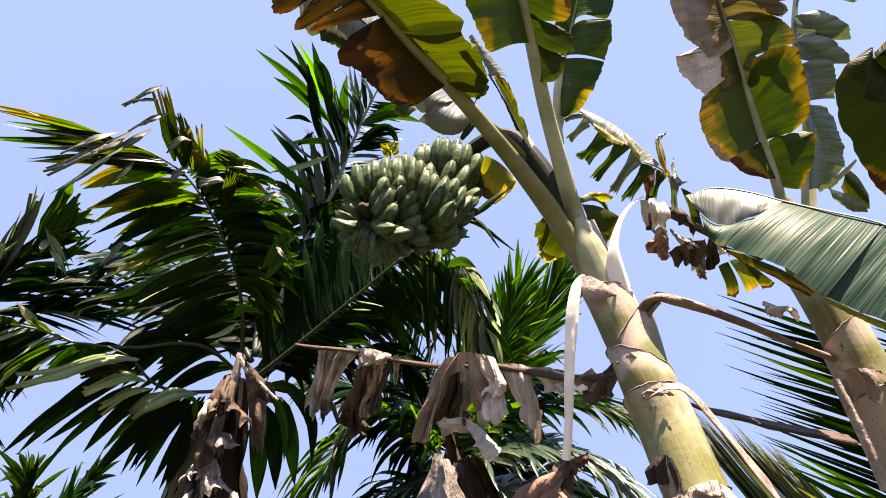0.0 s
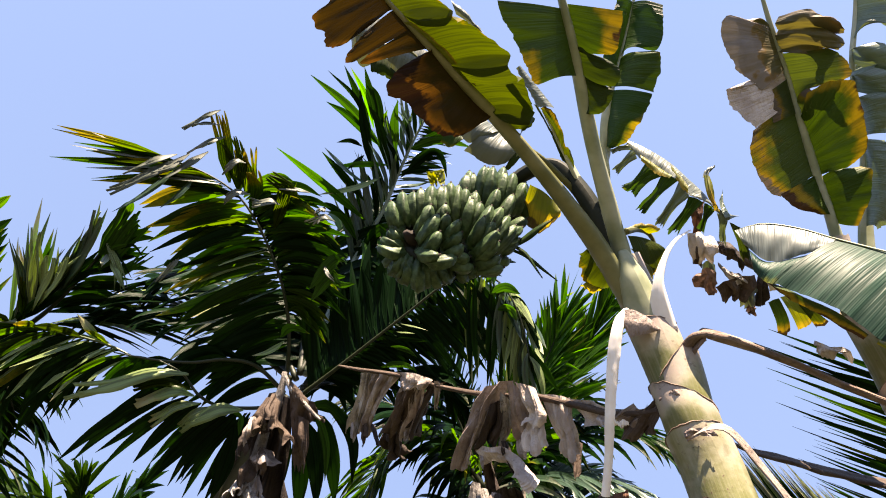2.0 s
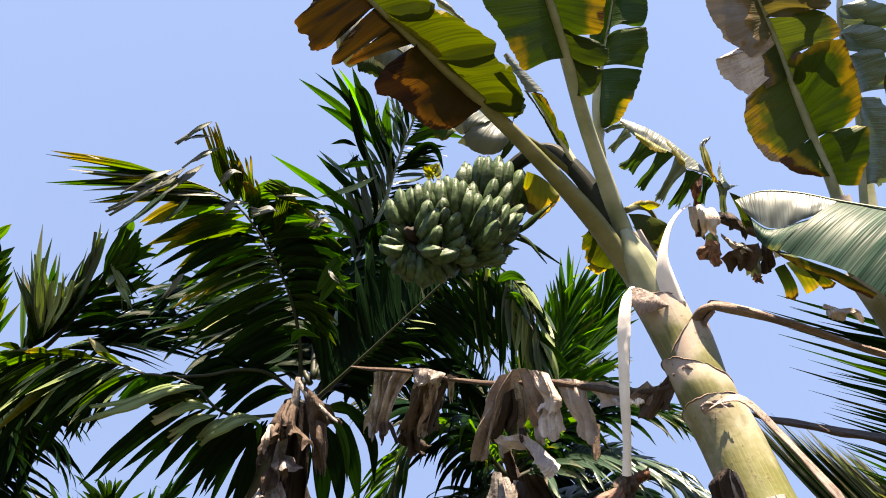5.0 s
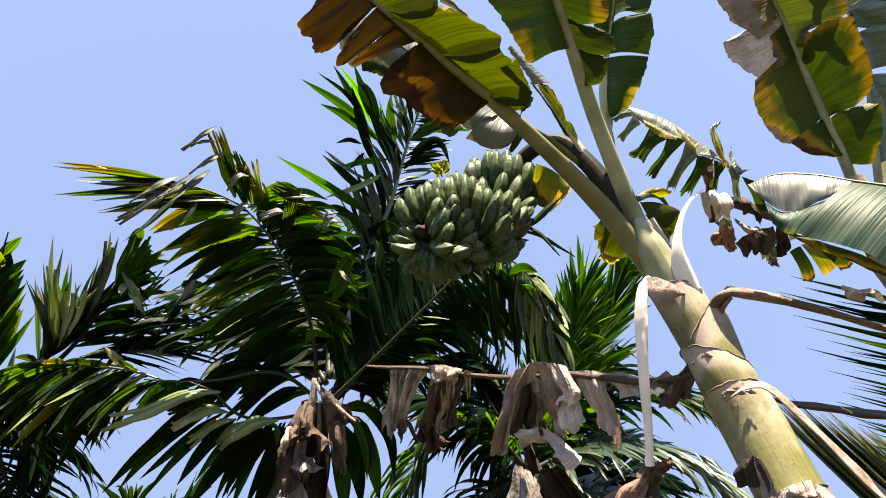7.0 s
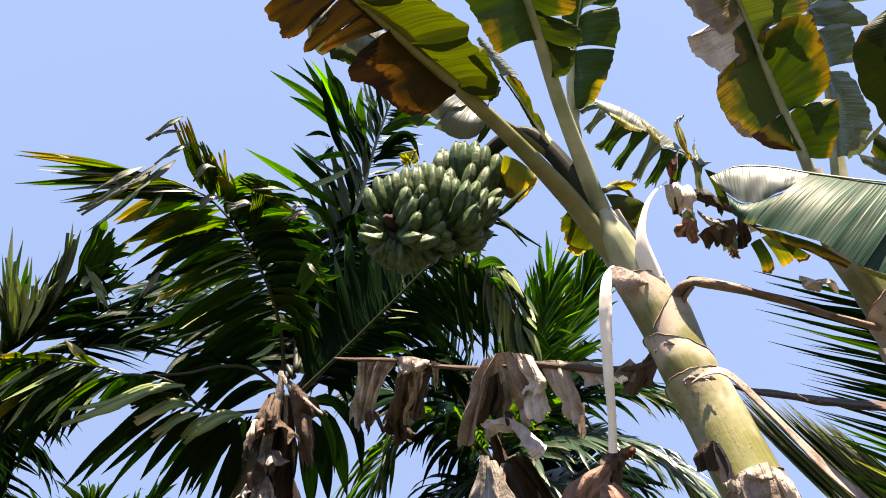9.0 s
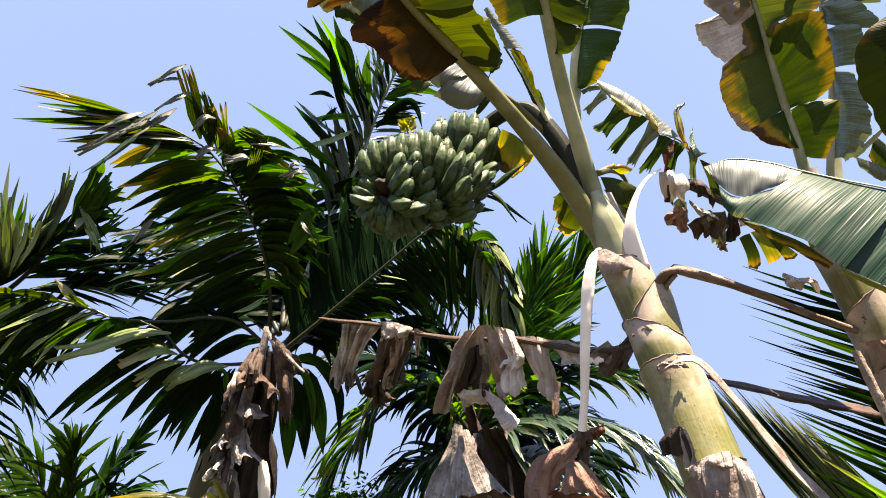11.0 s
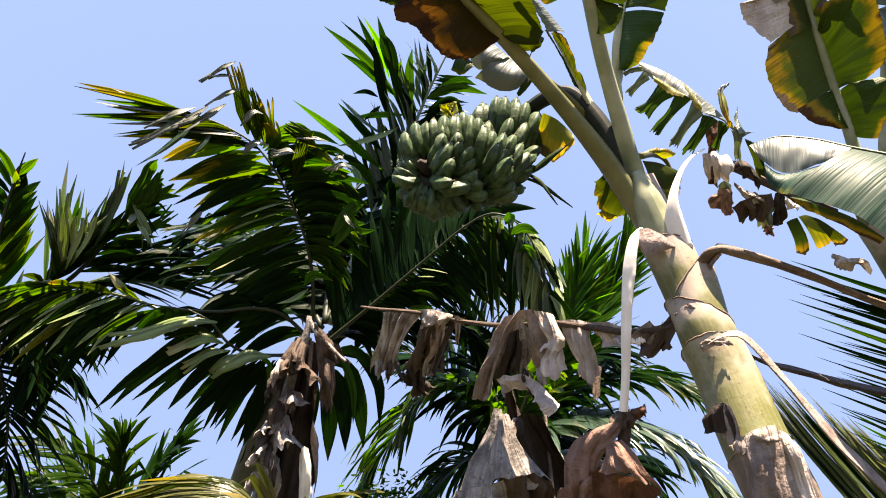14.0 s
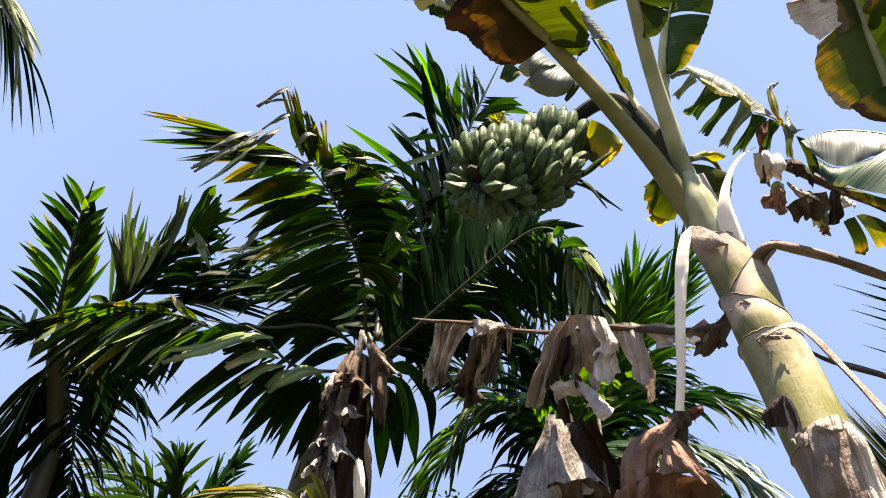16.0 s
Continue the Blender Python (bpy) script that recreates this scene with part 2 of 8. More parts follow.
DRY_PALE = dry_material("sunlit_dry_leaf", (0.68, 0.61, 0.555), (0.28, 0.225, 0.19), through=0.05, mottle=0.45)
DRY_MAUVE = dry_material("mauve_dry_sheath", (0.34, 0.285, 0.255), (0.15, 0.11, 0.095), through=0.04)
DRY_RUSTY = dry_material("reddish_dry_leaf", (0.3, 0.2, 0.16), (0.13, 0.07, 0.05), through=0.06)
DRY_HUSK = dry_material("dried_petiole", (0.27, 0.2, 0.165), (0.08, 0.053, 0.041), through=0.0, mottle=0.6)
STEM_DRY = dry_material("dry_outer_sheath", (0.3, 0.24, 0.19), (0.12, 0.085, 0.06), through=0.0)
LEAF_EDGED = leaf_material("yellow_edged_banana_leaf", (0.016, 0.034, 0.003), (0.026, 0.044, 0.004), (0.22, 0.14, 0.006), (0.09, 0.036, 0.01), 0.74, 1.1, through=0.17, spec=0.15)
LEAF_WITHERED = leaf_material("withered_banana_leaf", (0.05, 0.045, 0.02), (0.09, 0.07, 0.045), (0.16, 0.09, 0.02), (0.24, 0.2, 0.165), 0.5, 0.68, rough=0.5, through=0.2, vein=90.0, spec=0.3)
# Green lowered further; the shade this leaf hangs in is part of its colour.
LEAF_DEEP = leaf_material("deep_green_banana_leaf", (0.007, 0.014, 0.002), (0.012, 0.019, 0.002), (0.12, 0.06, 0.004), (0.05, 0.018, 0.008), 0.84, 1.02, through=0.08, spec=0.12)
LEAF_BRIGHT = leaf_material("fresh_banana_leaf", (0.03, 0.08, 0.005), (0.045, 0.1, 0.006), (0.2, 0.17, 0.008), (0.1, 0.06, 0.02), 1.2, 1.6, through=0.5, spec=0.2)
STEM = stem_material("banana_pseudostem", (0.1, 0.1, 0.026), (0.26, 0.24, 0.165), (0.28, 0.215, 0.19))
PETIOLE = plain_material("banana_petiole", (0.15, 0.175, 0.09), (0.36, 0.37, 0.265), 7, 0.42)
PETIOLE_AGED = plain_material("ageing_banana_petiole", (0.1, 0.105, 0.035), (0.25, 0.24, 0.13), 7, 0.45)
PETIOLE_OLIVE = plain_material("olive_banana_petiole", (0.05, 0.053, 0.01), (0.085, 0.085, 0.022), 14, 0.45)
# Near black: shade on the stalk and between the fingers is in the colour.
PETIOLE_SHADED = plain_material("banana_fruit_stalk", (0.006, 0.009, 0.004), (0.012, 0.015, 0.007), 20, 0.6, spec=0.2)
CROWNSHAFT = plain_material("palm_crownshaft", (0.03, 0.034, 0.018), (0.055, 0.055, 0.033), 9, 0.55)
TRUNK = plain_material("palm_trunk", (0.106, 0.0858, 0.066), (0.172, 0.145, 0.112), 24, 0.8, 0.01)
FRUIT = plain_material("unripe_banana_peel", (0.012, 0.03, 0.009), (0.055, 0.094, 0.037), 48, 0.5, 0.004, 0.25)
# Whitened leaf: the sun's glare on waxy surfaces is put into the colour.
LEAF_WHITE = leaf_material("sunlit_waxy_white_leaf", (0.065, 0.08, 0.07), (0.1, 0.115, 0.1), (0.2, 0.2, 0.1), (0.128, 0.08, 0.048), 1.4, 1.6, rough=0.35, through=0.1, vein=60.0)
FRUIT_TIP = plain_material("dried_flower_stub", (0.014, 0.009, 0.006), (0.028, 0.018, 0.012), 60, 0.85)
# Soil lowered to put the shade of the surrounding plants into its colour.
SOIL = plain_material("shaded_soil_and_litter", (0.04, 0.03, 0.018), (0.022, 0.035, 0.01), 1.7, 0.95, 0.05)


# ---- building helpers ----
def mesh_ob(name, verts, faces, mat, parent=None, label="", uv=None, flat=False):
    me = bpy.data.meshes.new(name)
    me.from_pydata([tuple(v) for v in verts], [], faces)
    me.materials.append(mat)
    if uv is not None:
        layer = me.uv_layers.new(name="uv")
        index = np.empty(len(me.loops), dtype=np.int32)
        me.loops.foreach_get("vertex_index", index)
        layer.data.foreach_set("uv", np.asarray(uv, dtype=np.float32)[index].ravel())
    if not flat:
        me.polygons.foreach_set("use_smooth", [True] * len(me.polygons))
    ob = new(name, me)
    if parent is not None:
        ob.parent = parent
        ob.matrix_parent_inverse = parent.matrix_world.inverted()
    if label:
        ob["label"] = label
    return ob


def thing(name, at, label, category, group=""):
    ob = new(name)
    ob.location = at
    ob.matrix_world = Matrix.Translation(at)
    ob.empty_display_size = 0.1
    return tagged(ob, label, category, group)


def spline(pts, n):
    pts = [Vector(p) for p in pts]
    p = [2 * pts[0] - pts[1]] + pts + [2 * pts[-1] - pts[-2]]
    out = []
    for i in range(n):
        u = i / (n - 1) * (len(pts) - 1)
        k = min(int(u), len(pts) - 2)
        u -= k
        a, b, c, d = p[k:k + 4]
        out.append(0.5 * (2 * b + (c - a) * u + (2 * a - 5 * b + 4 * c - d) * u * u + (3 * b - a - 3 * c + d) * u ** 3))
    return out


def even(pts, n):
    """A smooth line through pts, cut into n points at even steps."""
    q = spline(pts, 12 * len(pts))
    s = [0.0]
    for a, b in zip(q, q[1:]):
        s.append(s[-1] + (b - a).length)
    want = np.linspace(0, s[-1], n)
    xyz = np.array([tuple(v) for v in q])
    return [Vector(v) for v in np.stack([np.interp(want, s, xyz[:, c]) for c in range(3)], -1)], s[-1]


def tangents(q):
    return [(q[min(i + 1, len(q) - 1)] - q[max(i - 1, 0)]).normalized() for i in range(len(q))]


def tube(name, pts, radii, mat, parent=None, label="", n=28, seg=12, flat=1.0, face=(0, -1, 0), lump=0.0, groove=0.0, seed=0):
    """A tapered tube. flat: its thickness along face against its width. groove: a channel on the side of face."""
    q, length = even(pts, n)
    ts = tangents(q)
    rs = np.interp(np.linspace(0, 1, n), np.linspace(0, 1, len(radii)), radii)
    V, U, F = [], [], []
    for i in range(n):
        nn = (Vector(face) - ts[i] * Vector(face).dot(ts[i])).normalized()
        s = ts[i].cross(nn)
        for j in range(seg + 1):
            a = 2 * math.pi * j / seg
            r = rs[i] * (1 + lump * noise.noise(q[i] * 9 + Vector((math.cos(a), math.sin(a), seed)) * 0.7))
            depth = math.cos(a) * flat
            if groove and math.cos(a) > 0:
                depth *= 1 - groove * math.cos(a) ** 2
            V.append(q[i] + s * (r * math.sin(a)) + nn * (r * depth))
            U.append((rs[i] * a, i / (n - 1)))
            if i and j:
                k = i * (seg + 1) + j
                F.append((k - seg - 2, k - seg - 1, k, k - 1))
    for i in (0, n - 1):
        V.append(q[i])
        U.append((0, i / (n - 1)))
        for j in range(seg):
            k = i * (seg + 1) + j
            F.append((k, k + 1, len(V) - 1) if i else (k + 1, k, len(V) - 1))
    return mesh_ob(name, V, F, mat, parent, label, U)


def rag(name, a, b, c, d, mat, parent, pleats=3, amp=0.018, belly=0.0, ragged=0.1, seed=0, label=""):
    """A limp piece of leaf hung from the line a-b, with its lower edge d-c."""
    a, b, c, d = (Vector(p) for p in (a, b, c, d))
    nn = (b - a + c - d).cross(d - a + c - b).normalized()
    nu, nv = 30, 20
    pleats, amp = max(1, round(pleats * 0.6)), amp * 1.3
    wide, tall = ((b - a).length + (c - d).length) / 2, ((d - a).length + (c - b).length) / 2
    curl = 1.1 * math.sin(seed * 2.7)
    V, U, F = [], [], []
    for j in range(nv + 1):
        for i in range(nu + 1):
            x, y = i / nu, j / nv
            y2 = y * (1 + ragged * noise.noise(Vector((x * 9, seed * 3.1, 0.5))) * y)
            p = a.lerp(b, x).lerp(d.lerp(c, x), y2)
            w = noise.noise(Vector((x * 2.5, y * 2.5, seed * 1.7)))
            wave = math.sin(2 * math.pi * pleats * x + seed + 2.6 * w + y)
            z = amp * 1.5 * math.copysign(abs(wave) ** 0.6, wave) * (0.2 + y) + amp * 2.6 * w * y
            z += amp * 0.7 * noise.noise(Vector((x * 9, y * 5, seed))) + amp * 0.3 * noise.noise(Vector((x * 24, y * 9, seed)))
            z += belly * 4 * x * (1 - x) * (0.3 + 0.7 * math.sin(math.pi * min(1, y * 0.9)))
            z += curl * tall * max(0.0, y - 0.55) ** 2
            p = p + nn * z + (b - a) * 0.06 * noise.noise(Vector((y * 4, x, seed + 5.0))) * y
            V.append(p)
            U.append((x * wide, y * tall if mat.name.startswith("dry") else y))
            if i and j:
                k = j * (nu + 1) + i
                F.append((k - nu - 2, k - nu - 1, k, k - 1))
    return mesh_ob(name, V, F, mat, parent, label, U)


def frond(palm, pts, count, length, width, mat, seed, angle=(62, 22), rise=0.25, weight=0.9, r0=0.018, r1=0.004, begin=0.12, sides=(-1, 1), up=(0, 0, 1), rib_mat=None, joined=False, spread=1.0, label="", stiff=0.35, bare=(0, 2.0), base_mat=None):
    """A feather frond: a rachis along pts with leaflets in two ranks. angle: from the rachis, at its base and tip. weight: how far leaflets bend down."""
    rng = random.Random(seed)
    n = 60
    rib, total = even(pts, n)
    ts = tangents(rib)
    rachis = tube("frond", pts, [r0, (r0 + r1) * 0.55, r1], rib_mat or RACHIS_DARK, palm, label, n=30, seg=8, face=(0, 0, 1))
    up = Vector(up).normalized()
    allv, allf, allu = [], [], []
    for k in range(count):
        e = (k + rng.uniform(-0.3, 0.3)) / max(1, count - 1)
        e = min(1, max(0, e))
        x = (begin + (0.995 - begin) * e) * (n - 1)
        a = min(int(x), n - 2)
        base, T = rib[a].lerp(rib[a + 1], x - a), ts[a]
        N = up - T * up.dot(T)
        N = N.normalized() if N.length > 0.05 else Vector((0, -1, 0))
        S = T.cross(N).normalized()
        for side in sides:
            if side == bare[0] and e > bare[1]:
                continue
            an = radians(angle[0] + (angle[1] - angle[0]) * e + rng.gauss(0, 12 * spread))
            ln = length * (0.55 + 0.45 * math.sin(math.pi * min(1, 0.22 + 0.62 * e)) ) * rng.uniform(1 - 0.4 * spread, 1.1)
            wd = width * rng.uniform(0.7, 1.2)
            lift = rise + rng.gauss(0, 0.2 * spread)
            bend_at = rng.randrange(3, 8) if rng.random() < 0.28 * spread else 99
            d = (T * math.cos(an) + S * (side * math.sin(an)) + N * lift).normalized()
            pull, turn = weight * rng.uniform(0.5, 1.5), rng.uniform(-1.1, 1.1) * spread
            V, U, F = [], [], []
            p, m = base.copy(), 8
            W0 = (T - d * T.dot(d)).normalized()
            for i in range(m + 1):
                v = i / m
                W = (T - d * T.dot(d))
                W = W.normalized() if W.length > 0.05 else W0
                Q = d.cross(W)
                ro = turn * v + 0.25
                W = W * math.cos(ro) + Q * math.sin(ro)
                Q = d.cross(W).normalized()
                half = wd * 0.5 * (min(1.0, 0.3 + v * 3.2) if v < 0.55 else max(0.06, 1 - ((v - 0.55) / 0.45) ** 1.6))
                for c in (-1, 0, 1):
                    V.append(p + W * (half * c) + Q * (half * 0.38 * (abs(c) - 0.5)))
                    U.append((half * c + 0.003 * k, v))
                if i:
                    b = 3 * i
                    F += [(b - 3, b - 2, b + 1, b), (b - 2, b - 1, b + 2, b + 1)]
                p = p + d * (ln / m)
                d = (d + Vector((rng.uniform(-0.04, 0.04), rng.uniform(-0.04, 0.04), -pull * (stiff + v) / m * 1.6 - (0.9 if i == bend_at else 0)))).normalized()
            if joined:
                o = len(allv)
                allv += V
                allu += U
                allf += [tuple(i + o for i in f) for f in F]
            else:
                mesh_ob("leaflet", V, F, base_mat if base_mat and e + rng.uniform(-0.1, 0.1) < 0.5 else mat, rachis, "", U)
    if joined:
        tagged(mesh_ob("foliage", allv, allf, mat, rachis, "", allu), kind="stuff")
    return rachis


def drape(name, rows, mat, parent, seed=0, crease=0.006, ragged=0.1, label="", nu=34, nv=22):
    """A limp piece of leaf laid through a few lines, each from one edge to the other, from where it hangs to its free end."""
    lines = [even(r, nu + 1)[0] for r in rows]
    cols = [spline([l[i] for l in lines], nv + 1) for i in range(nu + 1)]
    wide = sum((l[-1] - l[0]).length for l in lines) / len(lines)
    tall = (cols[nu // 2][-1] - cols[nu // 2][0]).length
    V, U, F = [], [], []
    for j in range(nv + 1):
        for i in range(nu + 1):
            x, y = i / nu, j / nv
            du = cols[min(i + 1, nu)][j] - cols[max(i - 1, 0)][j]
            dv = cols[i][min(j + 1, nv)] - cols[i][max(j - 1, 0)]
            nn = du.cross(dv)
            nn = nn.normalized() if nn.length > 1e-9 else Vector((0, -1, 0))
            z = 1.6 * noise.noise(Vector((x * 5, y * 2, seed))) + (0.5 - abs(noise.noise(Vector((x * 11 + y, y * 1.7, seed + 3.0))))) * 1.2
            z += 0.35 * noise.noise(Vector((x * 26, y * 4, seed)))
            roll = abs(2 * x - 1) ** 4 * 1.6 * noise.noise(Vector((y * 3, seed * 1.3, 7.0 if x > 0.5 else 2.0)))
            fold = 2.2 - 3.6 * abs(math.sin(x * (5 + 2.5 * math.sin(seed)) + 1.3 * noise.noise(Vector((x * 2, y * 1.6, seed + 6.0))) + seed))
            p = cols[i][j] + nn * (crease * (1.3 * z + fold + roll * y) * (0.35 + 0.9 * y))
            p = p + du.normalized() * (crease * 0.7 * noise.noise(Vector((y * 3.5, x * 1.5, seed + 9.0))) * y)
            p = p + dv.normalized() * (ragged * tall * max(0.0, y - 0.5) * noise.noise(Vector((x * 8, seed * 2.1, 1.0))))
            V.append(p)
            U.append((x * wide, y * tall if mat.name.endswith(("dry_leaf", "sheath", "petiole")) or mat.name.startswith("dry") else y))
            if i and j:
                k = j * (nu + 1) + i
                F.append((k - nu - 2, k - nu - 1, k, k - 1))
    return mesh_ob(name, V, F, mat, parent, label, U)


def leaflet(pts, width, mat, parent, face=None, turn=0.5, name="leaflet"):
    """One palm leaflet along pts, folded along its middle. Most are spread flat, and seen from beneath; pale ones hang and turn their upper side."""
    if face is None:
        face = (0.2, -0.9, 0.3) if mat in (FROND_LIT, FROND_BLUE, FROND_PALE, FROND_SHRED) else (0.05, -0.55, -0.83)
    q, n = even(pts, 14)[0], 14
    ts = tangents(q)
    V, U, F = [], [], []
    for i in range(n):
        v = i / (n - 1)
        W = ts[i].cross(Vector(face)).normalized()
        Q = ts[i].cross(W)
        ro = turn * (v - 0.3)
        W, Q = W * math.cos(ro) + Q * math.sin(ro), Q * math.cos(ro) - W * math.sin(ro)
        half = width * 0.5 * (min(1.0, 0.12 + v * 3) if v < 0.5 else max(0.04, 1 - ((v - 0.5) / 0.5) ** 1.7))
        for j in range(9):
            c = j / 4 - 1
            V.append(q[i] + W * (half * c) + Q * (half * (0.38 * abs(c) + 0.2 * (j % 2))))
            U.append((half * c, v))
            if i and j:
                b = 9 * i + j
                F.append((b - 10, b - 9, b, b - 1))
    return mesh_ob(name, V, F, mat, parent, "", U)


def blade(name, rib, edge, mat, parent, seed=0, bulge=0.02, ragged=0.006, label="", swap=False, nv=12):
    """A piece of leaf between a line along the midrib and a line along its margin, bulging between them, with a worn, uneven margin."""
    length = max(even(rib, 8)[1], even(edge, 8)[1])
    nu = max(10, min(90, int(length / 0.006)))
    a, b = even(rib, nu + 1)[0], even(edge, nu + 1)[0]
    along = even(rib, 8)[1]
    V, U, F = [], [], []
    for i in range(nu + 1):
        x = i / nu
        T = (b[min(i + 1, nu)] - b[max(i - 1, 0)] + a[min(i + 1, nu)] - a[max(i - 1, 0)]).normalized()
        out = b[i] - a[i]
        N = T.cross(out)
        N = N.normalized() if N.length > 1e-9 else Vector((0, -1, 0))
        if N.y > 0:
            N = -N
        worn = ragged * (0.9 * noise.noise(Vector((x * length * 24, seed * 3.7, 0.2))) + 0.7 * noise.noise(Vector((x * length * 75, seed * 3.7, 1.2))) + 0.4 * noise.noise(Vector((x * length * 210, seed, 2.2))))
        way = out.normalized() if out.length > 1e-6 else Vector()
        for j in range(nv + 1):
            v = j / nv
            p = a[i] + out * v + way * (worn * v * v)
            wave = 0.012 * noise.noise(Vector((x * length * 9, v * 1.6, seed))) + 0.005 * noise.noise(Vector((x * length * 30, v * 2.5, seed + 4.0)))
            p = p + N * (bulge * math.sin(math.pi * v * 0.9) + wave * v * min(1.0, out.length / 0.08))
            V.append(p)
            U.append((v * out.length, x) if swap else (x * along, v))
            if i and j:
                k = i * (nv + 1) + j
                F.append((k - nv - 2, k - nv - 1, k, k - 1))
    return mesh_ob(name, V, F, mat, parent, label, U)


def strap(pts, width, mat, parent, rng, ribs=4, torn=0.3, face=(0.2, -0.8, 0.5)):
    """Several leaflets grown together: a pleated band along pts whose pleats part and tear off unevenly at the end."""
    n = 18
    q = even(pts, n)[0]
    ts = tangents(q)
    V, U, F = [], [], []
    for k in range(ribs):
        stop = 1 - torn * rng.random()
        stray = rng.gauss(0, 0.5 + torn)
        b = len(V)
        for i in range(n):
            v = i / (n - 1) * stop
            e = v * (n - 1)
            f = min(int(e), n - 2)
            p, T = q[f].lerp(q[f + 1], e - f), ts[f]
            W = T.cross(Vector(face)).normalized()
            Q = W.cross(T)
            wide = width * (0.15 + 2.6 * v if v < 0.327 else 1.0)
            blunt = 0.85 if torn < 0.15 else 0.6
            thin = 1.0 if v < blunt * stop else max(0.05, 1 - ((v / stop - blunt) / (1 - blunt)) ** 2)
            c = (k + 0.5) / ribs - 0.5
            part = max(0.0, v - 0.55) * stray * width
            for j, (side, up) in enumerate(((-0.62, -0.3), (-0.1, 0.5), (0.6, -0.3))):
                V.append(p + W * (wide * (c + side * thin / ribs) + part) + Q * (up * wide / ribs * 1.5 + abs(part) * 0.6))
                U.append((c * width + side * width / ribs, v))
                if i and j:
                    m = b + 3 * i + j
                    F.append((m - 4, m - 3, m, m - 1))
    return mesh_ob("leaflet", V, F, mat, parent, "", U)


def rank(parent, bases, tips, count, width, mats, seed, lift=0.05, jitter=0.03, short=0.25, turn=0.6, face=None, name="leaflet"):
    """Leaflets in a row, from evenly spaced places on the line of bases to the line of tips, each a little astray. lift: how high they arch."""
    rng = random.Random(seed)
    a, b = even(bases, 60)[0], even(tips, 60)[0]
    for k in range(count):
        e = min(0.999, max(0.0, (k + rng.uniform(-0.3, 0.3)) / max(1, count - 1))) * 59
        i = min(int(e), 58)
        p, q = a[i].lerp(a[i + 1], e - i), b[i].lerp(b[i + 1], e - i)
        size = (q - p).length
        q = p + (q - p) * rng.uniform(1 - short, 1 + 0.3 * short) + Vector((rng.gauss(0, jitter), rng.gauss(0, jitter), rng.gauss(0, jitter)))
        up = Vector((0, 0, lift * size * rng.uniform(0.4, 1.6)))
        sway = Vector((rng.gauss(0, jitter), rng.gauss(0, jitter), 0)) * 0.4
        leaflet([p, p.lerp(q, 0.33) + up * 0.9 + sway, p.lerp(q, 0.68) + up * 0.8 + sway, q], width * rng.uniform(0.7, 1.2), mats[rng.randrange(len(mats))], parent, face=face, turn=rng.uniform(-turn, turn), name=name)


# ---- ground ----
def ground_sheet():
    V, F, n = [], [], 40
    for i in range(n + 1):
        for j in range(n + 1):
            x, y = ((k / n * 2 - 1) for k in (i, j))
            x, y = x * abs(x) * 900, y * abs(y) * 900
            V.append((x, y, 0.05 * noise.noise(Vector((x, y, 0)) * 0.4)))
            if i and j:
                k = i * (n + 1) + j
                F.append((k - n - 2, k - 1, k, k - n - 1))
    return tagged(mesh_ob("ground", V, F, SOIL), "brown soil with leaf litter and patchy grass", "ground", kind="structure")


ground_sheet()


# ---- banana plants ----
def sheath(plant, pts, r0, r1, mat, tilt=0.02, high=(1, 0, 0), rim=True, seed=0, label=""):
    """One leaf sheath of a pseudostem, with an oblique, dried upper rim."""
    n, seg = 20, 44
    q, length = even(pts, n)
    ts = tangents(q)
    V, U, F, edge = [], [], [], []
    for i in range(n):
        e = i / (n - 1)
        nn = (Vector((0, -1, 0)) - ts[i] * Vector((0, -1, 0)).dot(ts[i])).normalized()
        s = ts[i].cross(nn)
        hi = Vector(high) - ts[i] * Vector(high).dot(ts[i])
        hi = hi.normalized()
        for j in range(seg + 1):
            a = 2 * math.pi * j / seg
            way = s * math.sin(a) + nn * math.cos(a)
            r = (r0 + (r1 - r0) * e) * (1 + 0.018 * noise.noise(way * 1.3 + Vector((0, e * 1.5, seed))) + 0.0008 * math.sin(9 * a + seed))
            shift = tilt * way.dot(hi) * e * e + 0.006 * noise.noise(way * 4 + Vector((seed, 0, 0))) * e ** 6
            p = q[i] + way * r + ts[i] * shift
            V.append(p)
            U.append(((r0 + r1) / 2 * a, e))
            if i == n - 1:
                edge.append(p + way * 0.001)
            if i and j:
                k = i * (seg + 1) + j
                F.append((k - seg - 2, k - seg - 1, k, k - 1))
    ob = mesh_ob("sheath", V, F, mat, plant, label, U)
    if rim:
        tube("dry_rim", edge, [0.0004, 0.003, 0.0005, 0.0045, 0.0008, 0.0005, 0.0036, 0.0004, 0.0028, 0.0006], DRY_HUSK, ob, "dried brown rim", n=80, seg=6, lump=0.9, seed=seed)
    return ob


main = thing("banana_plant", (0.767, 1.851, 1.871), "tall banana plant with yellow-green stem and torn leaves", "banana plant")
sheath(main, [(0.86, 1.80, 0.0), (0.80, 1.80, 1.0), (0.72, 1.80, 1.6), (0.705, 1.822, 1.869), (0.680, 1.814, 1.964), (0.666, 1.821, 2.022)], 0.098, 0.085, STEM_DRY, 0.015, (0, -1, 0), True, 3, "dry brown outer sheath")
sheath(main, [(0.705, 1.822, 1.869), (0.684, 1.825, 1.966), (0.668, 1.841, 2.045), (0.649, 1.847, 2.139), (0.628, 1.848, 2.237), (0.600, 1.837, 2.319)], 0.084, 0.0835, STEM, 0.035, (-0.6, -0.6, 0.2), True, 1)
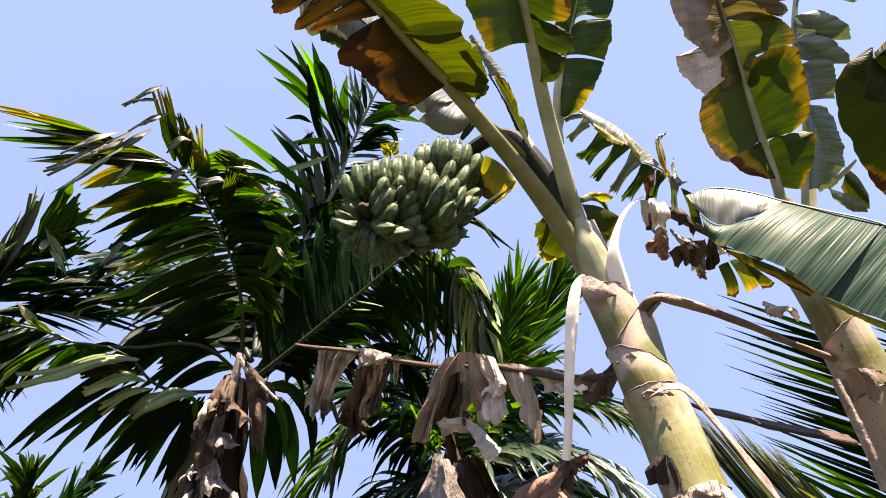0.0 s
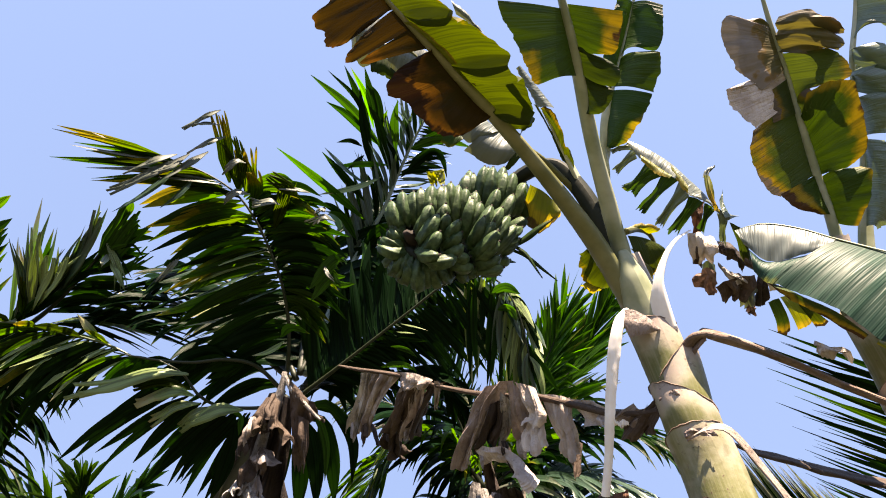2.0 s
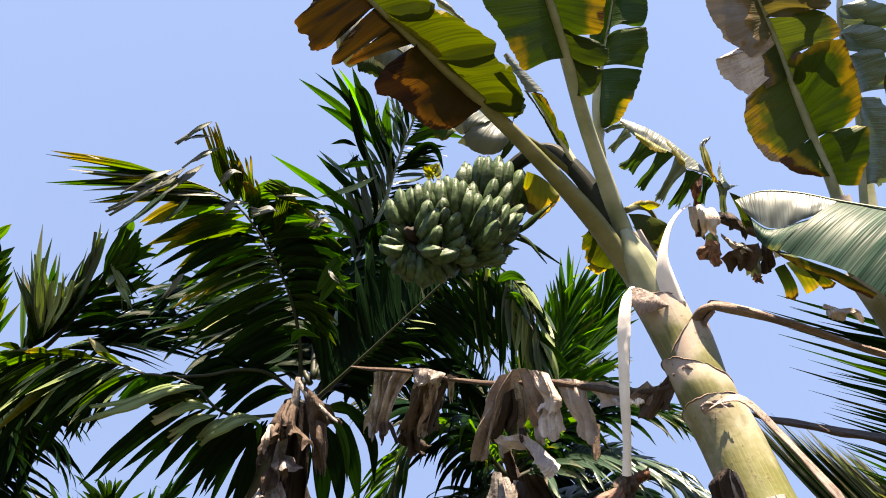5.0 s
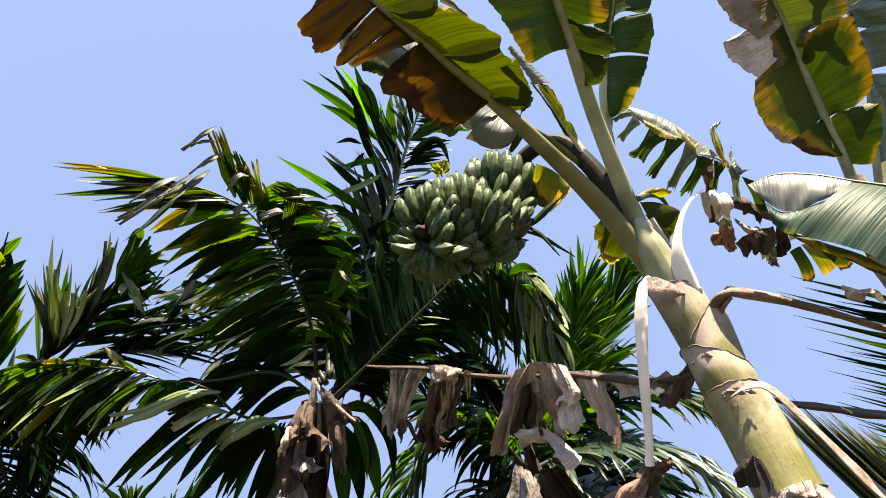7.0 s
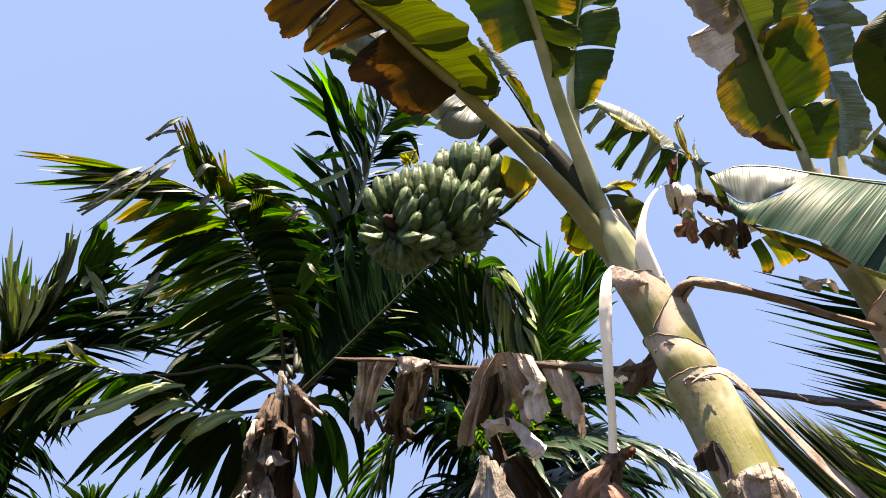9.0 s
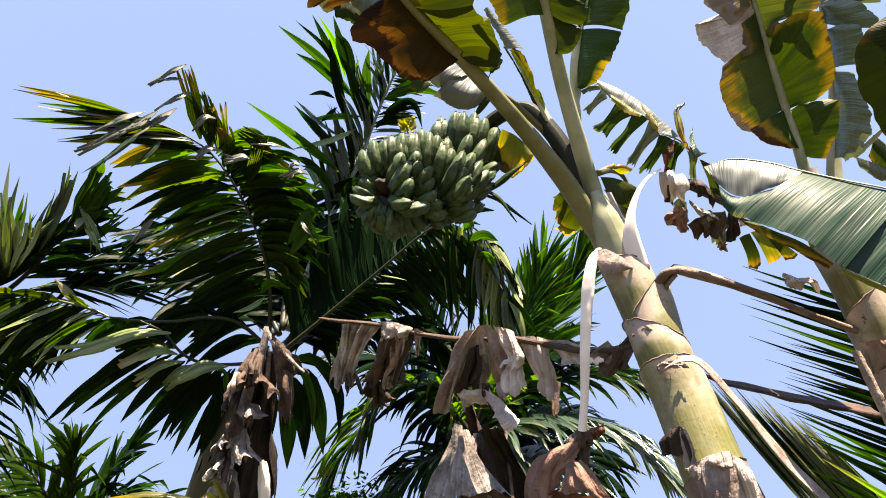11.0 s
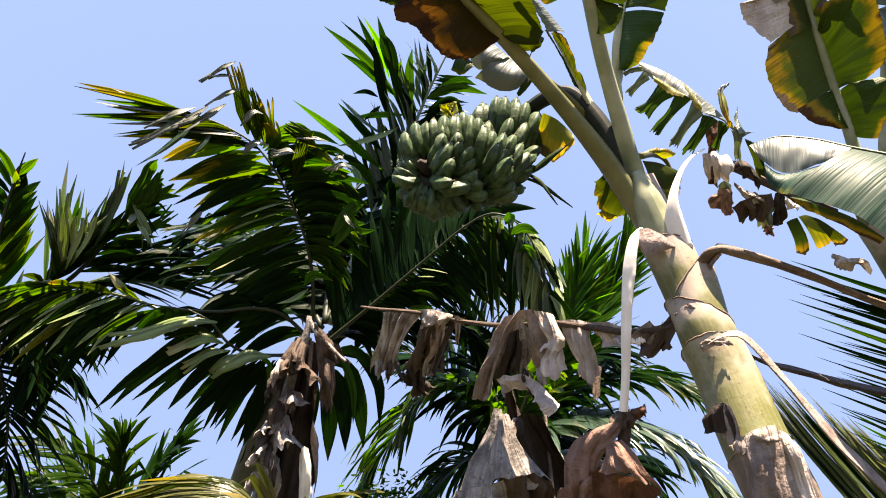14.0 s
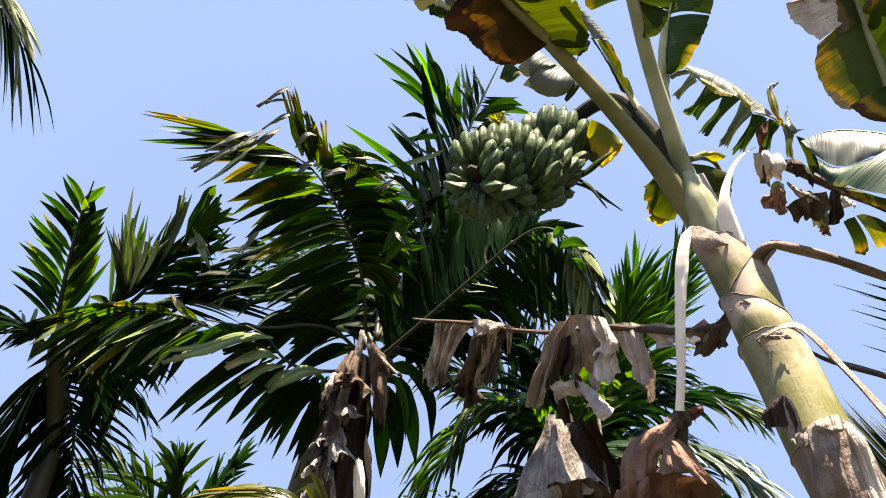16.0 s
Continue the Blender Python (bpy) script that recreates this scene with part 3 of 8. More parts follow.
sheath(main, [(0.636, 1.853, 2.198), (0.611, 1.847, 2.289), (0.587, 1.832, 2.376), (0.576, 1.832, 2.426)], 0.076, 0.078, STEM, 0.06, (-1, 0.1, 0), True, 2)
sheath(main, [(0.615, 1.849, 2.269), (0.592, 1.848, 2.371), (0.579, 1.841, 2.466), (0.569, 1.836, 2.541)], 0.072, 0.077, STEM, 0.075, (1, -0.3, 0), True, 4)
sheath(main, [(0.582, 1.838, 2.401), (0.555, 1.841, 2.515), (0.527, 1.825, 2.603), (0.505, 1.815, 2.665)], 0.066, 0.0725, STEM, 0.03, (-0.9, 0.1, 0), True, 9)
sheath(main, [(0.560, 1.838, 2.502), (0.521, 1.830, 2.646), (0.474, 1.807, 2.776), (0.435, 1.780, 2.878)], 0.064, 0.062, STEM, 0.0, (1, 0, 0), False, 5)
tube("sheath", [(0.538, 1.856, 2.561), (0.509, 1.817, 2.642), (0.481, 1.778, 2.715), (0.452, 1.740, 2.786), (0.424, 1.704, 2.863)], [0.062, 0.066, 0.058, 0.044, 0.014], PETIOLE, main, "pale waxy leaf base", n=30, seg=16, flat=0.8, face=(0, -1, 0.2))

# its leaves: midribs first, each with its blade pieces
leaf = tube("leaf", [(0.503, 1.833, 2.691), (0.423, 1.774, 2.798), (0.345, 1.694, 2.881), (0.253, 1.591, 2.943), (0.159, 1.491, 3.000), (0.067, 1.397, 3.050), (-0.033, 1.295, 3.092), (-0.132, 1.195, 3.131), (-0.224, 1.106, 3.174), (-0.331, 1.006, 3.230)], [0.052, 0.048, 0.04, 0.034, 0.03, 0.027, 0.021, 0.015, 0.01, 0.006], PETIOLE_AGED, main, "ageing leaf with brown and yellow margins", n=60, seg=12, flat=0.85, face=(0, -0.6, 0.8), groove=0.5)
blade("leaf_segment", [(0.063, 1.383, 3.052), (-0.015, 1.309, 3.084), (-0.101, 1.224, 3.121), (-0.183, 1.138, 3.152), (-0.250, 1.078, 3.192), (-0.315, 1.016, 3.226)], [(0.083, 1.388, 3.031), (0.118, 1.336, 3.022), (0.113, 1.271, 3.027), (0.089, 1.206, 3.045), (0.057, 1.145, 3.056), (0.019, 1.104, 3.075), (-0.014, 1.088, 3.093), (-0.066, 1.057, 3.110), (-0.113, 1.028, 3.126), (-0.181, 0.996, 3.179)], LEAF_OLD, leaf, 11, bulge=-0.03, ragged=0.007)
# yellow strip along the midrib that stands in for sunlight on the blade
blade("leaf_segment", [(-0.049, 1.254, 3.104), (-0.100, 1.214, 3.118), (-0.155, 1.160, 3.143), (-0.237, 1.096, 3.169)], [(-0.037, 1.249, 3.087), (-0.082, 1.198, 3.108), (-0.130, 1.151, 3.133), (-0.213, 1.089, 3.164)], LEAF_YELLOW, leaf, 19, bulge=0.0, ragged=0.002)
blade("leaf_segment", [(0.007, 1.335, 3.076), (-0.059, 1.274, 3.110), (-0.115, 1.212, 3.128), (-0.167, 1.161, 3.148)], [(-0.021, 1.350, 3.051), (-0.086, 1.356, 2.998), (-0.154, 1.334, 2.984), (-0.201, 1.296, 3.014), (-0.243, 1.261, 3.039), (-0.285, 1.236, 3.033), (-0.283, 1.205, 3.043), (-0.240, 1.178, 3.087), (-0.182, 1.165, 3.131)], LEAF_BROWN, leaf, 12, bulge=0.02, ragged=0.008)
blade("leaf_segment", [(-0.171, 1.163, 3.145), (-0.196, 1.142, 3.162), (-0.222, 1.114, 3.171)], [(-0.335, 1.176, 3.093), (-0.358, 1.172, 3.095), (-0.335, 1.153, 3.108)], LEAF_BROWN, leaf, 13, bulge=0.01, ragged=0.008)
blade("leaf_segment", [(-0.220, 1.120, 3.172), (-0.241, 1.098, 3.182), (-0.268, 1.074, 3.195)], [(-0.372, 1.164, 3.087), (-0.395, 1.164, 3.083), (-0.389, 1.143, 3.096), (-0.347, 1.115, 3.143)], LEAF_BROWN, leaf, 14, bulge=0.01, ragged=0.01)
blade("leaf_segment", [(-0.268, 1.074, 3.195), (-0.297, 1.043, 3.217), (-0.331, 1.006, 3.230)], [(-0.369, 1.105, 3.135), (-0.393, 1.120, 3.111), (-0.446, 1.121, 3.084), (-0.450, 1.096, 3.119), (-0.474, 1.086, 3.130), (-0.469, 1.057, 3.154), (-0.429, 1.030, 3.181), (-0.394, 1.002, 3.208)], LEAF_BROWN, leaf, 15, bulge=0.012, ragged=0.012)
leaf = tube("leaf", [(0.492, 1.827, 2.698), (0.453, 1.765, 2.832), (0.409, 1.690, 2.932), (0.375, 1.620, 3.007), (0.323, 1.499, 3.118), (0.274, 1.354, 3.229), (0.239, 1.245, 3.291), (0.206, 1.154, 3.344), (0.169, 1.061, 3.400)], [0.052, 0.046, 0.036, 0.03, 0.026, 0.023, 0.019, 0.014, 0.008], PETIOLE, main, "green leaf with a yellowing margin", n=60, seg=12, flat=0.85, face=(0, -0.6, 0.8), groove=0.5)
blade("leaf_segment", [(0.263, 1.332, 3.240), (0.250, 1.283, 3.274), (0.237, 1.238, 3.301), (0.212, 1.170, 3.340)], [(0.195, 1.303, 3.202), (0.137, 1.295, 3.152), (0.110, 1.263, 3.159), (0.085, 1.227, 3.188), (0.062, 1.185, 3.228), (0.032, 1.152, 3.251), (0.014, 1.111, 3.290)], LEAF_EDGED, leaf, 21, bulge=0.02, ragged=0.008)
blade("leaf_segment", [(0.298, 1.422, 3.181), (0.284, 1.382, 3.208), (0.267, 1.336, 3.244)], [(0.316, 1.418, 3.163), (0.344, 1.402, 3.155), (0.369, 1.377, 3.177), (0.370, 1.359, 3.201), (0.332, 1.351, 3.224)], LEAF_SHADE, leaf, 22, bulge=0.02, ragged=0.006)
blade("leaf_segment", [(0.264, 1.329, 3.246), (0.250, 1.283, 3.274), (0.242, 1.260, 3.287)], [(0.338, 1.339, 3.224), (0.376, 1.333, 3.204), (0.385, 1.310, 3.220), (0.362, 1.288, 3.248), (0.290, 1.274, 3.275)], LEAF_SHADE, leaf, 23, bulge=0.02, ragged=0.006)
blade("leaf_segment", [(0.239, 1.258, 3.290), (0.229, 1.213, 3.317), (0.207, 1.160, 3.353)], [(0.335, 1.270, 3.269), (0.366, 1.251, 3.249), (0.376, 1.225, 3.270), (0.377, 1.164, 3.321)], LEAF_EDGED, leaf, 24, bulge=0.02, ragged=0.006)
leaf = tube("leaf", [(0.471, 1.829, 2.831), (0.422, 1.763, 2.970), (0.398, 1.700, 3.089), (0.386, 1.618, 3.203), (0.387, 1.555, 3.310), (0.404, 1.504, 3.401), (0.433, 1.463, 3.498), (0.471, 1.390, 3.642), (0.493, 1.327, 3.735)], [0.044, 0.036, 0.026, 0.02, 0.018, 0.014, 0.012, 0.009, 0.006], PETIOLE, main, "green leaf torn across its blade", n=60, seg=12, flat=0.85, face=(0, -0.6, 0.8), groove=0.5)
blade("leaf_segment", [(0.392, 1.609, 3.217), (0.387, 1.566, 3.295), (0.401, 1.513, 3.387)], [(0.412, 1.606, 3.206), (0.448, 1.575, 3.204), (0.482, 1.532, 3.235), (0.512, 1.495, 3.274), (0.524, 1.469, 3.313)], LEAF_GREEN, leaf, 31, bulge=0.03, ragged=0.008)
blade("leaf_segment", [(0.402, 1.507, 3.397), (0.416, 1.487, 3.444), (0.432, 1.469, 3.489)], [(0.529, 1.471, 3.328), (0.545, 1.429, 3.373), (0.550, 1.393, 3.424), (0.514, 1.409, 3.448)], LEAF_EDGED, leaf, 32, bulge=0.03, ragged=0.006)
blade("leaf_segment", [(0.433, 1.463, 3.498), (0.458, 1.421, 3.595), (0.478, 1.369, 3.673)], [(0.507, 1.405, 3.452), (0.544, 1.393, 3.440), (0.559, 1.362, 3.487), (0.562, 1.321, 3.579)], LEAF_GREEN, leaf, 33, bulge=0.03, ragged=0.006)
blade("leaf_segment", [(0.404, 1.531, 3.363), (0.433, 1.463, 3.498), (0.478, 1.369, 3.673)], [(0.370, 1.483, 3.425), (0.379, 1.426, 3.525), (0.418, 1.349, 3.656)], LEAF_GREEN, leaf, 34, bulge=0.02, ragged=0.006)
leaf = tube("leaf", [(0.412, 1.799, 2.917), (0.366, 1.767, 3.041), (0.315, 1.716, 3.141), (0.263, 1.649, 3.210), (0.217, 1.583, 3.261), (0.176, 1.533, 3.309)], [0.03, 0.027, 0.022, 0.018, 0.014, 0.006], PETIOLE, main, "folded young leaf", n=36, seg=10, flat=0.6, face=(0.5, -0.8, 0.2), groove=0.5)
blade("leaf_segment", [(0.285, 1.692, 3.170), (0.250, 1.636, 3.226), (0.209, 1.573, 3.274), (0.168, 1.527, 3.317)], [(0.268, 1.635, 3.196), (0.241, 1.568, 3.252), (0.219, 1.530, 3.284), (0.182, 1.510, 3.307)], LEAF_OLD, leaf, 41, bulge=0.012, ragged=0.006)
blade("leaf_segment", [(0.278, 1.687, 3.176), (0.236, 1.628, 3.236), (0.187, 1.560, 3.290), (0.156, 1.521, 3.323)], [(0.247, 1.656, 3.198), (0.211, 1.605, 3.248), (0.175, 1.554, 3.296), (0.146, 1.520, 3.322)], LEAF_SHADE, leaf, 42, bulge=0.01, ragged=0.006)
blade("leaf_segment", [(0.213, 1.523, 3.310), (0.151, 1.470, 3.359), (0.096, 1.422, 3.401)], [(0.158, 1.505, 3.294), (0.120, 1.468, 3.340), (0.083, 1.427, 3.392)], LEAF_WHITE, leaf, 43, bulge=0.006, ragged=0.006)
old = tube("leaf", [(0.313, 1.745, 3.117), (0.171, 1.631, 3.186), (0.063, 1.562, 3.199), (-0.041, 1.508, 3.225), (-0.169, 1.384, 3.294), (-0.279, 1.299, 3.345), (-0.388, 1.221, 3.403)], [0.014, 0.014, 0.012, 0.012, 0.01, 0.008, 0.005], PETIOLE_OLIVE, main, "older leaf seen through the tears", n=40, seg=8, flat=0.8, face=(0, -0.6, 0.8))
blade("leaf_segment", [(-0.028, 1.483, 3.227), (0.002, 1.499, 3.209), (0.036, 1.525, 3.194)], [(-0.094, 1.500, 3.159), (-0.065, 1.513, 3.127), (-0.025, 1.515, 3.148)], LEAF_WHITE, old, 51, bulge=0.03, ragged=0.004)
blade("leaf_segment", [(0.015, 1.507, 3.199), (0.050, 1.529, 3.191), (0.089, 1.552, 3.182)], [(-0.079, 1.541, 3.120), (-0.025, 1.556, 3.089), (0.024, 1.567, 3.082), (0.058, 1.575, 3.109)], LEAF_WHITE, old, 52, bulge=0.04, ragged=0.004)
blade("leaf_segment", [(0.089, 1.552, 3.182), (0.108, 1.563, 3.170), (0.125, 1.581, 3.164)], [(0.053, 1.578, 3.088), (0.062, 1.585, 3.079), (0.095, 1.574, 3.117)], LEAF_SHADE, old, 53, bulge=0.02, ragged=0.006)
blade("leaf_segment", [(-0.131, 1.485, 3.191), (-0.090, 1.507, 3.166), (-0.056, 1.524, 3.147)], [(-0.154, 1.505, 3.124), (-0.120, 1.517, 3.113), (-0.089, 1.513, 3.141)], LEAF_GREEN, old, 54, bulge=0.01, ragged=0.006)
blade("leaf_segment", [(-0.187, 1.332, 3.347), (-0.263, 1.307, 3.353), (-0.332, 1.294, 3.344)], [(-0.235, 1.373, 3.298), (-0.291, 1.367, 3.264), (-0.332, 1.316, 3.312)], LEAF_WHITE, old, 55, bulge=0.02, ragged=0.006)
blade("leaf_segment", [(-0.310, 1.254, 3.386), (-0.356, 1.235, 3.388), (-0.405, 1.233, 3.384)], [(-0.360, 1.333, 3.301), (-0.412, 1.330, 3.280), (-0.437, 1.270, 3.344)], LEAF_WHITE, old, 56, bulge=0.03, ragged=0.008)
blade("leaf_segment", [(-0.379, 1.320, 3.299), (-0.337, 1.324, 3.318), (-0.289, 1.353, 3.284)], [(-0.375, 1.341, 3.270), (-0.337, 1.363, 3.263), (-0.292, 1.373, 3.256)], LEAF_SHADE, old, 57, bulge=0.01, ragged=0.01)
blade("leaf_segment", [(-0.111, 1.241, 3.417), (-0.078, 1.255, 3.402), (-0.043, 1.276, 3.378)], [(-0.130, 1.214, 3.452), (-0.066, 1.249, 3.413), (-0.022, 1.280, 3.375)], LEAF_WHITE, old, 58, bulge=0.01, ragged=0.006)
blade("leaf_segment", [(0.144, 1.742, 3.165), (0.195, 1.775, 3.161), (0.251, 1.823, 3.137)], [(0.125, 1.870, 3.121), (0.160, 1.877, 3.081), (0.190, 1.888, 3.071), (0.254, 1.844, 3.108)], LEAF_YELLOW, main, 61, bulge=0.02, ragged=0.008, label="yellowed piece of leaf")
blade("leaf_segment", [(0.128, 1.767, 3.163), (0.148, 1.799, 3.137), (0.149, 1.836, 3.103)], [(0.118, 1.819, 3.157), (0.109, 1.846, 3.117), (0.133, 1.869, 3.089)], LEAF_GREEN, main, 62, bulge=0.02, ragged=0.008)
frayed = tube("leaf", [(0.473, 1.839, 3.044), (0.529, 1.885, 3.091), (0.580, 1.931, 3.104), (0.605, 1.974, 3.063), (0.583, 2.010, 2.992)], [0.012, 0.01, 0.008, 0.006, 0.003], PETIOLE_OLIVE, main, "yellowed frayed leaf behind the stem", n=26, seg=8)
blade("leaf_segment", [(0.481, 1.871, 3.069), (0.529, 1.886, 3.090), (0.572, 1.912, 3.095)], [(0.491, 1.861, 3.084), (0.551, 1.873, 3.111), (0.614, 1.903, 3.113)], LEAF_YELLOW, frayed, 63, bulge=0.01, ragged=0.012)
blade("leaf_segment", [(0.488, 1.879, 3.059), (0.551, 1.918, 3.082), (0.613, 1.951, 3.080)], [(0.519, 1.985, 2.982), (0.566, 2.012, 2.986), (0.622, 2.017, 3.023), (0.634, 1.981, 3.075)], LEAF_OLD, frayed, 64, bulge=0.02, ragged=0.016)
blade("leaf_segment", [(0.499, 1.905, 3.023), (0.546, 1.947, 3.040), (0.583, 1.987, 3.025)], [(0.569, 1.999, 2.971), (0.589, 2.022, 2.976), (0.604, 2.029, 3.003)], LEAF_YELLOW, frayed, 65, bulge=0.01, ragged=0.014)
frayed = tube("leaf", [(0.393, 1.838, 2.998), (0.381, 1.949, 3.048), (0.366, 1.997, 3.047), (0.374, 2.056, 3.000)], [0.012, 0.01, 0.008, 0.003], PETIOLE_OLIVE, main, "frayed old leaf behind the stem", n=22, seg=8)
blade("leaf_segment", [(0.364, 1.941, 3.056), (0.409, 1.959, 3.038), (0.454, 1.989, 2.968)], [(0.330, 1.970, 3.045), (0.342, 2.017, 3.015), (0.381, 2.070, 2.964), (0.440, 2.067, 2.960)], LEAF_OLD, frayed, 66, bulge=0.02, ragged=0.018)
blade("leaf_segment", [(0.377, 2.040, 2.989), (0.407, 2.043, 2.988), (0.439, 2.048, 2.987)], [(0.340, 2.064, 2.965), (0.393, 2.081, 2.950), (0.441, 2.060, 2.970)], LEAF_YELLOW, frayed, 67, bulge=0.01, ragged=0.016)

# dry parts of the main plant
tube("dry_petiole", [(0.564, 1.835, 2.542), (0.585, 1.799, 2.561), (0.606, 1.761, 2.583), (0.624, 1.736, 2.594), (0.647, 1.732, 2.595), (0.730, 1.750, 2.582), (0.860, 1.793, 2.559), (0.974, 1.835, 2.534), (1.087, 1.878, 2.508), (1.240, 1.925, 2.481), (1.408, 1.968, 2.464)], [0.02, 0.026, 0.03, 0.03, 0.026, 0.021, 0.022, 0.024, 0.026, 0.026, 0.026], DRY_HUSK, main, "dry brown petiole snapped at a bend", n=90, seg=14, flat=0.65, face=(0.2, -0.6, 0.7), lump=0.3, groove=0.8, seed=2)
blade("dry_rag", [(0.594, 1.804, 2.555), (0.618, 1.757, 2.573), (0.647, 1.725, 2.589)], [(0.610, 1.794, 2.537), (0.619, 1.763, 2.548), (0.639, 1.727, 2.567)], DRY_HUSK, main, 471, bulge=0.008, ragged=0.006)
tube("dry_petiole", [(0.615, 1.790, 2.318), (0.691, 1.841, 2.310), (0.771, 1.917, 2.318), (0.908, 2.000, 2.326), (1.091, 2.103, 2.329), (1.347, 2.205, 2.329)], [0.012, 0.016, 0.02, 0.024, 0.027, 0.028], DRY_BROWN, main, "dry brown petiole", n=44, seg=12, flat=0.5, face=(0.2, -0.7, 0.6), lump=0.3, groove=0.7, seed=4)
tube("dry_strip", [(0.540, 1.685, 2.259), (0.576, 1.644, 2.268), (0.622, 1.635, 2.255), (0.704, 1.673, 2.169), (0.814, 1.741, 2.049), (0.909, 1.787, 1.960), (0.981, 1.831, 1.894), (1.066, 1.883, 1.814)], [0.006, 0.018, 0.02, 0.021, 0.024, 0.026, 0.026, 0.024], DRY, main, "dry peeling strip of sheath", n=46, seg=12, flat=0.25, face=(0.5, -0.8, 0.3), lump=0.3, groove=0.9, seed=5)
blade("bleached_strip", [(0.419, 1.757, 2.683), (0.386, 1.748, 2.637), (0.366, 1.775, 2.562), (0.359, 1.818, 2.475), (0.356, 1.874, 2.377), (0.356, 1.936, 2.281), (0.349, 1.997, 2.195)], [(0.436, 1.761, 2.679), (0.413, 1.751, 2.620), (0.402, 1.770, 2.556), (0.391, 1.813, 2.469), (0.383, 1.868, 2.372), (0.379, 1.929, 2.277), (0.373, 1.990, 2.191)], DRY_WHITE, main, 472, bulge=0.008, ragged=0.002, label="bleached strip of sheath hanging down", swap=True)
blade("bleached_strip", [(0.419, 1.757, 2.683), (0.388, 1.757, 2.643), (0.368, 1.784, 2.567), (0.361, 1.827, 2.479), (0.357, 1.884, 2.380), (0.358, 1.946, 2.285), (0.351, 2.007, 2.198)], [(0.436, 1.761, 2.679), (0.415, 1.760, 2.625), (0.404, 1.779, 2.561), (0.393, 1.822, 2.474), (0.385, 1.878, 2.376), (0.381, 1.939, 2.280), (0.375, 2.000, 2.194)], DRY_WHITE, main, 473, bulge=-0.006, ragged=0.002, swap=True)
blade("dry_rag", [(0.412, 1.760, 2.677), (0.437, 1.725, 2.660), (0.483, 1.725, 2.632), (0.519, 1.754, 2.615)], [(0.417, 1.769, 2.631), (0.425, 1.754, 2.583), (0.459, 1.738, 2.585), (0.506, 1.749, 2.602)], DRY_MAUVE, main, 474, bulge=0.008, ragged=0.004, label="dried mauve triangle of sheath")
tube("bleached_strip", [(0.530, 1.783, 2.627), (0.521, 1.733, 2.696), (0.521, 1.702, 2.757), (0.547, 1.678, 2.831), (0.584, 1.668, 2.884), (0.631, 1.671, 2.922)], [0.05, 0.032, 0.016, 0.009, 0.006, 0.003], DRY_WHITE, main, "pale sheath standing off the stem", n=30, seg=10, flat=0.3, face=(-0.3, -1, 0.1), lump=0.15, seed=7)
for rows, m, s in (
        (([(0.483, 1.853, 2.417), (0.503, 1.823, 2.428), (0.526, 1.808, 2.418)], [(0.441, 1.895, 2.404), (0.465, 1.879, 2.378), (0.497, 1.860, 2.358)], [(0.394, 1.943, 2.399), (0.437, 1.939, 2.341), (0.500, 1.879, 2.349)]), DRY_BROWN, 41),
        (([(0.444, 1.876, 2.431), (0.458, 1.869, 2.409), (0.476, 1.843, 2.413)], [(0.413, 1.907, 2.418), (0.437, 1.901, 2.395), (0.457, 1.869, 2.391)], [(0.392, 1.950, 2.406), (0.410, 1.924, 2.393), (0.443, 1.898, 2.365)]), DRY, 42),
        (([(0.511, 1.807, 2.434), (0.530, 1.766, 2.426), (0.560, 1.766, 2.413)], [(0.504, 1.803, 2.422), (0.532, 1.764, 2.411), (0.559, 1.766, 2.395)], [(0.509, 1.811, 2.411), (0.533, 1.765, 2.401), (0.559, 1.768, 2.383)]), DRY_MAUVE, 43),
        (([(0.544, 1.799, 2.312), (0.561, 1.743, 2.306), (0.605, 1.736, 2.305)], [(0.545, 1.800, 2.302), (0.566, 1.740, 2.294), (0.613, 1.733, 2.294)], [(0.555, 1.800, 2.295), (0.572, 1.743, 2.282), (0.622, 1.736, 2.282)]), DRY_MAUVE, 44),
        (([(0.558, 1.780, 2.130), (0.565, 1.736, 2.124), (0.583, 1.724, 2.107)], [(0.533, 1.809, 2.103), (0.550, 1.752, 2.099), (0.585, 1.730, 2.079)], [(0.538, 1.828, 2.073), (0.564, 1.777, 2.062), (0.590, 1.748, 2.033)]), DRY_DARK, 45),
        (([(0.561, 1.781, 2.128), (0.574, 1.720, 2.112), (0.591, 1.726, 2.085)], [(0.567, 1.787, 2.083), (0.582, 1.736, 2.069), (0.599, 1.740, 2.045)], [(0.578, 1.799, 2.026), (0.590, 1.756, 2.020), (0.601, 1.750, 2.012)]), DRY, 46)):
    drape("dry_rag", rows, m, main, s, 0.006, 0.3)
for rows, m, s in (
        (([(0.575, 1.735, 2.015), (0.606, 1.657, 2.026), (0.647, 1.634, 2.025), (0.685, 1.666, 2.014)], [(0.577, 1.749, 1.994), (0.599, 1.652, 1.997), (0.642, 1.629, 1.996), (0.689, 1.671, 1.988)], [(0.588, 1.758, 1.943), (0.601, 1.666, 1.920), (0.641, 1.646, 1.915), (0.703, 1.696, 1.913)], [(0.588, 1.798, 1.844), (0.610, 1.714, 1.827), (0.655, 1.694, 1.823), (0.730, 1.716, 1.827)]), DRY, 47),
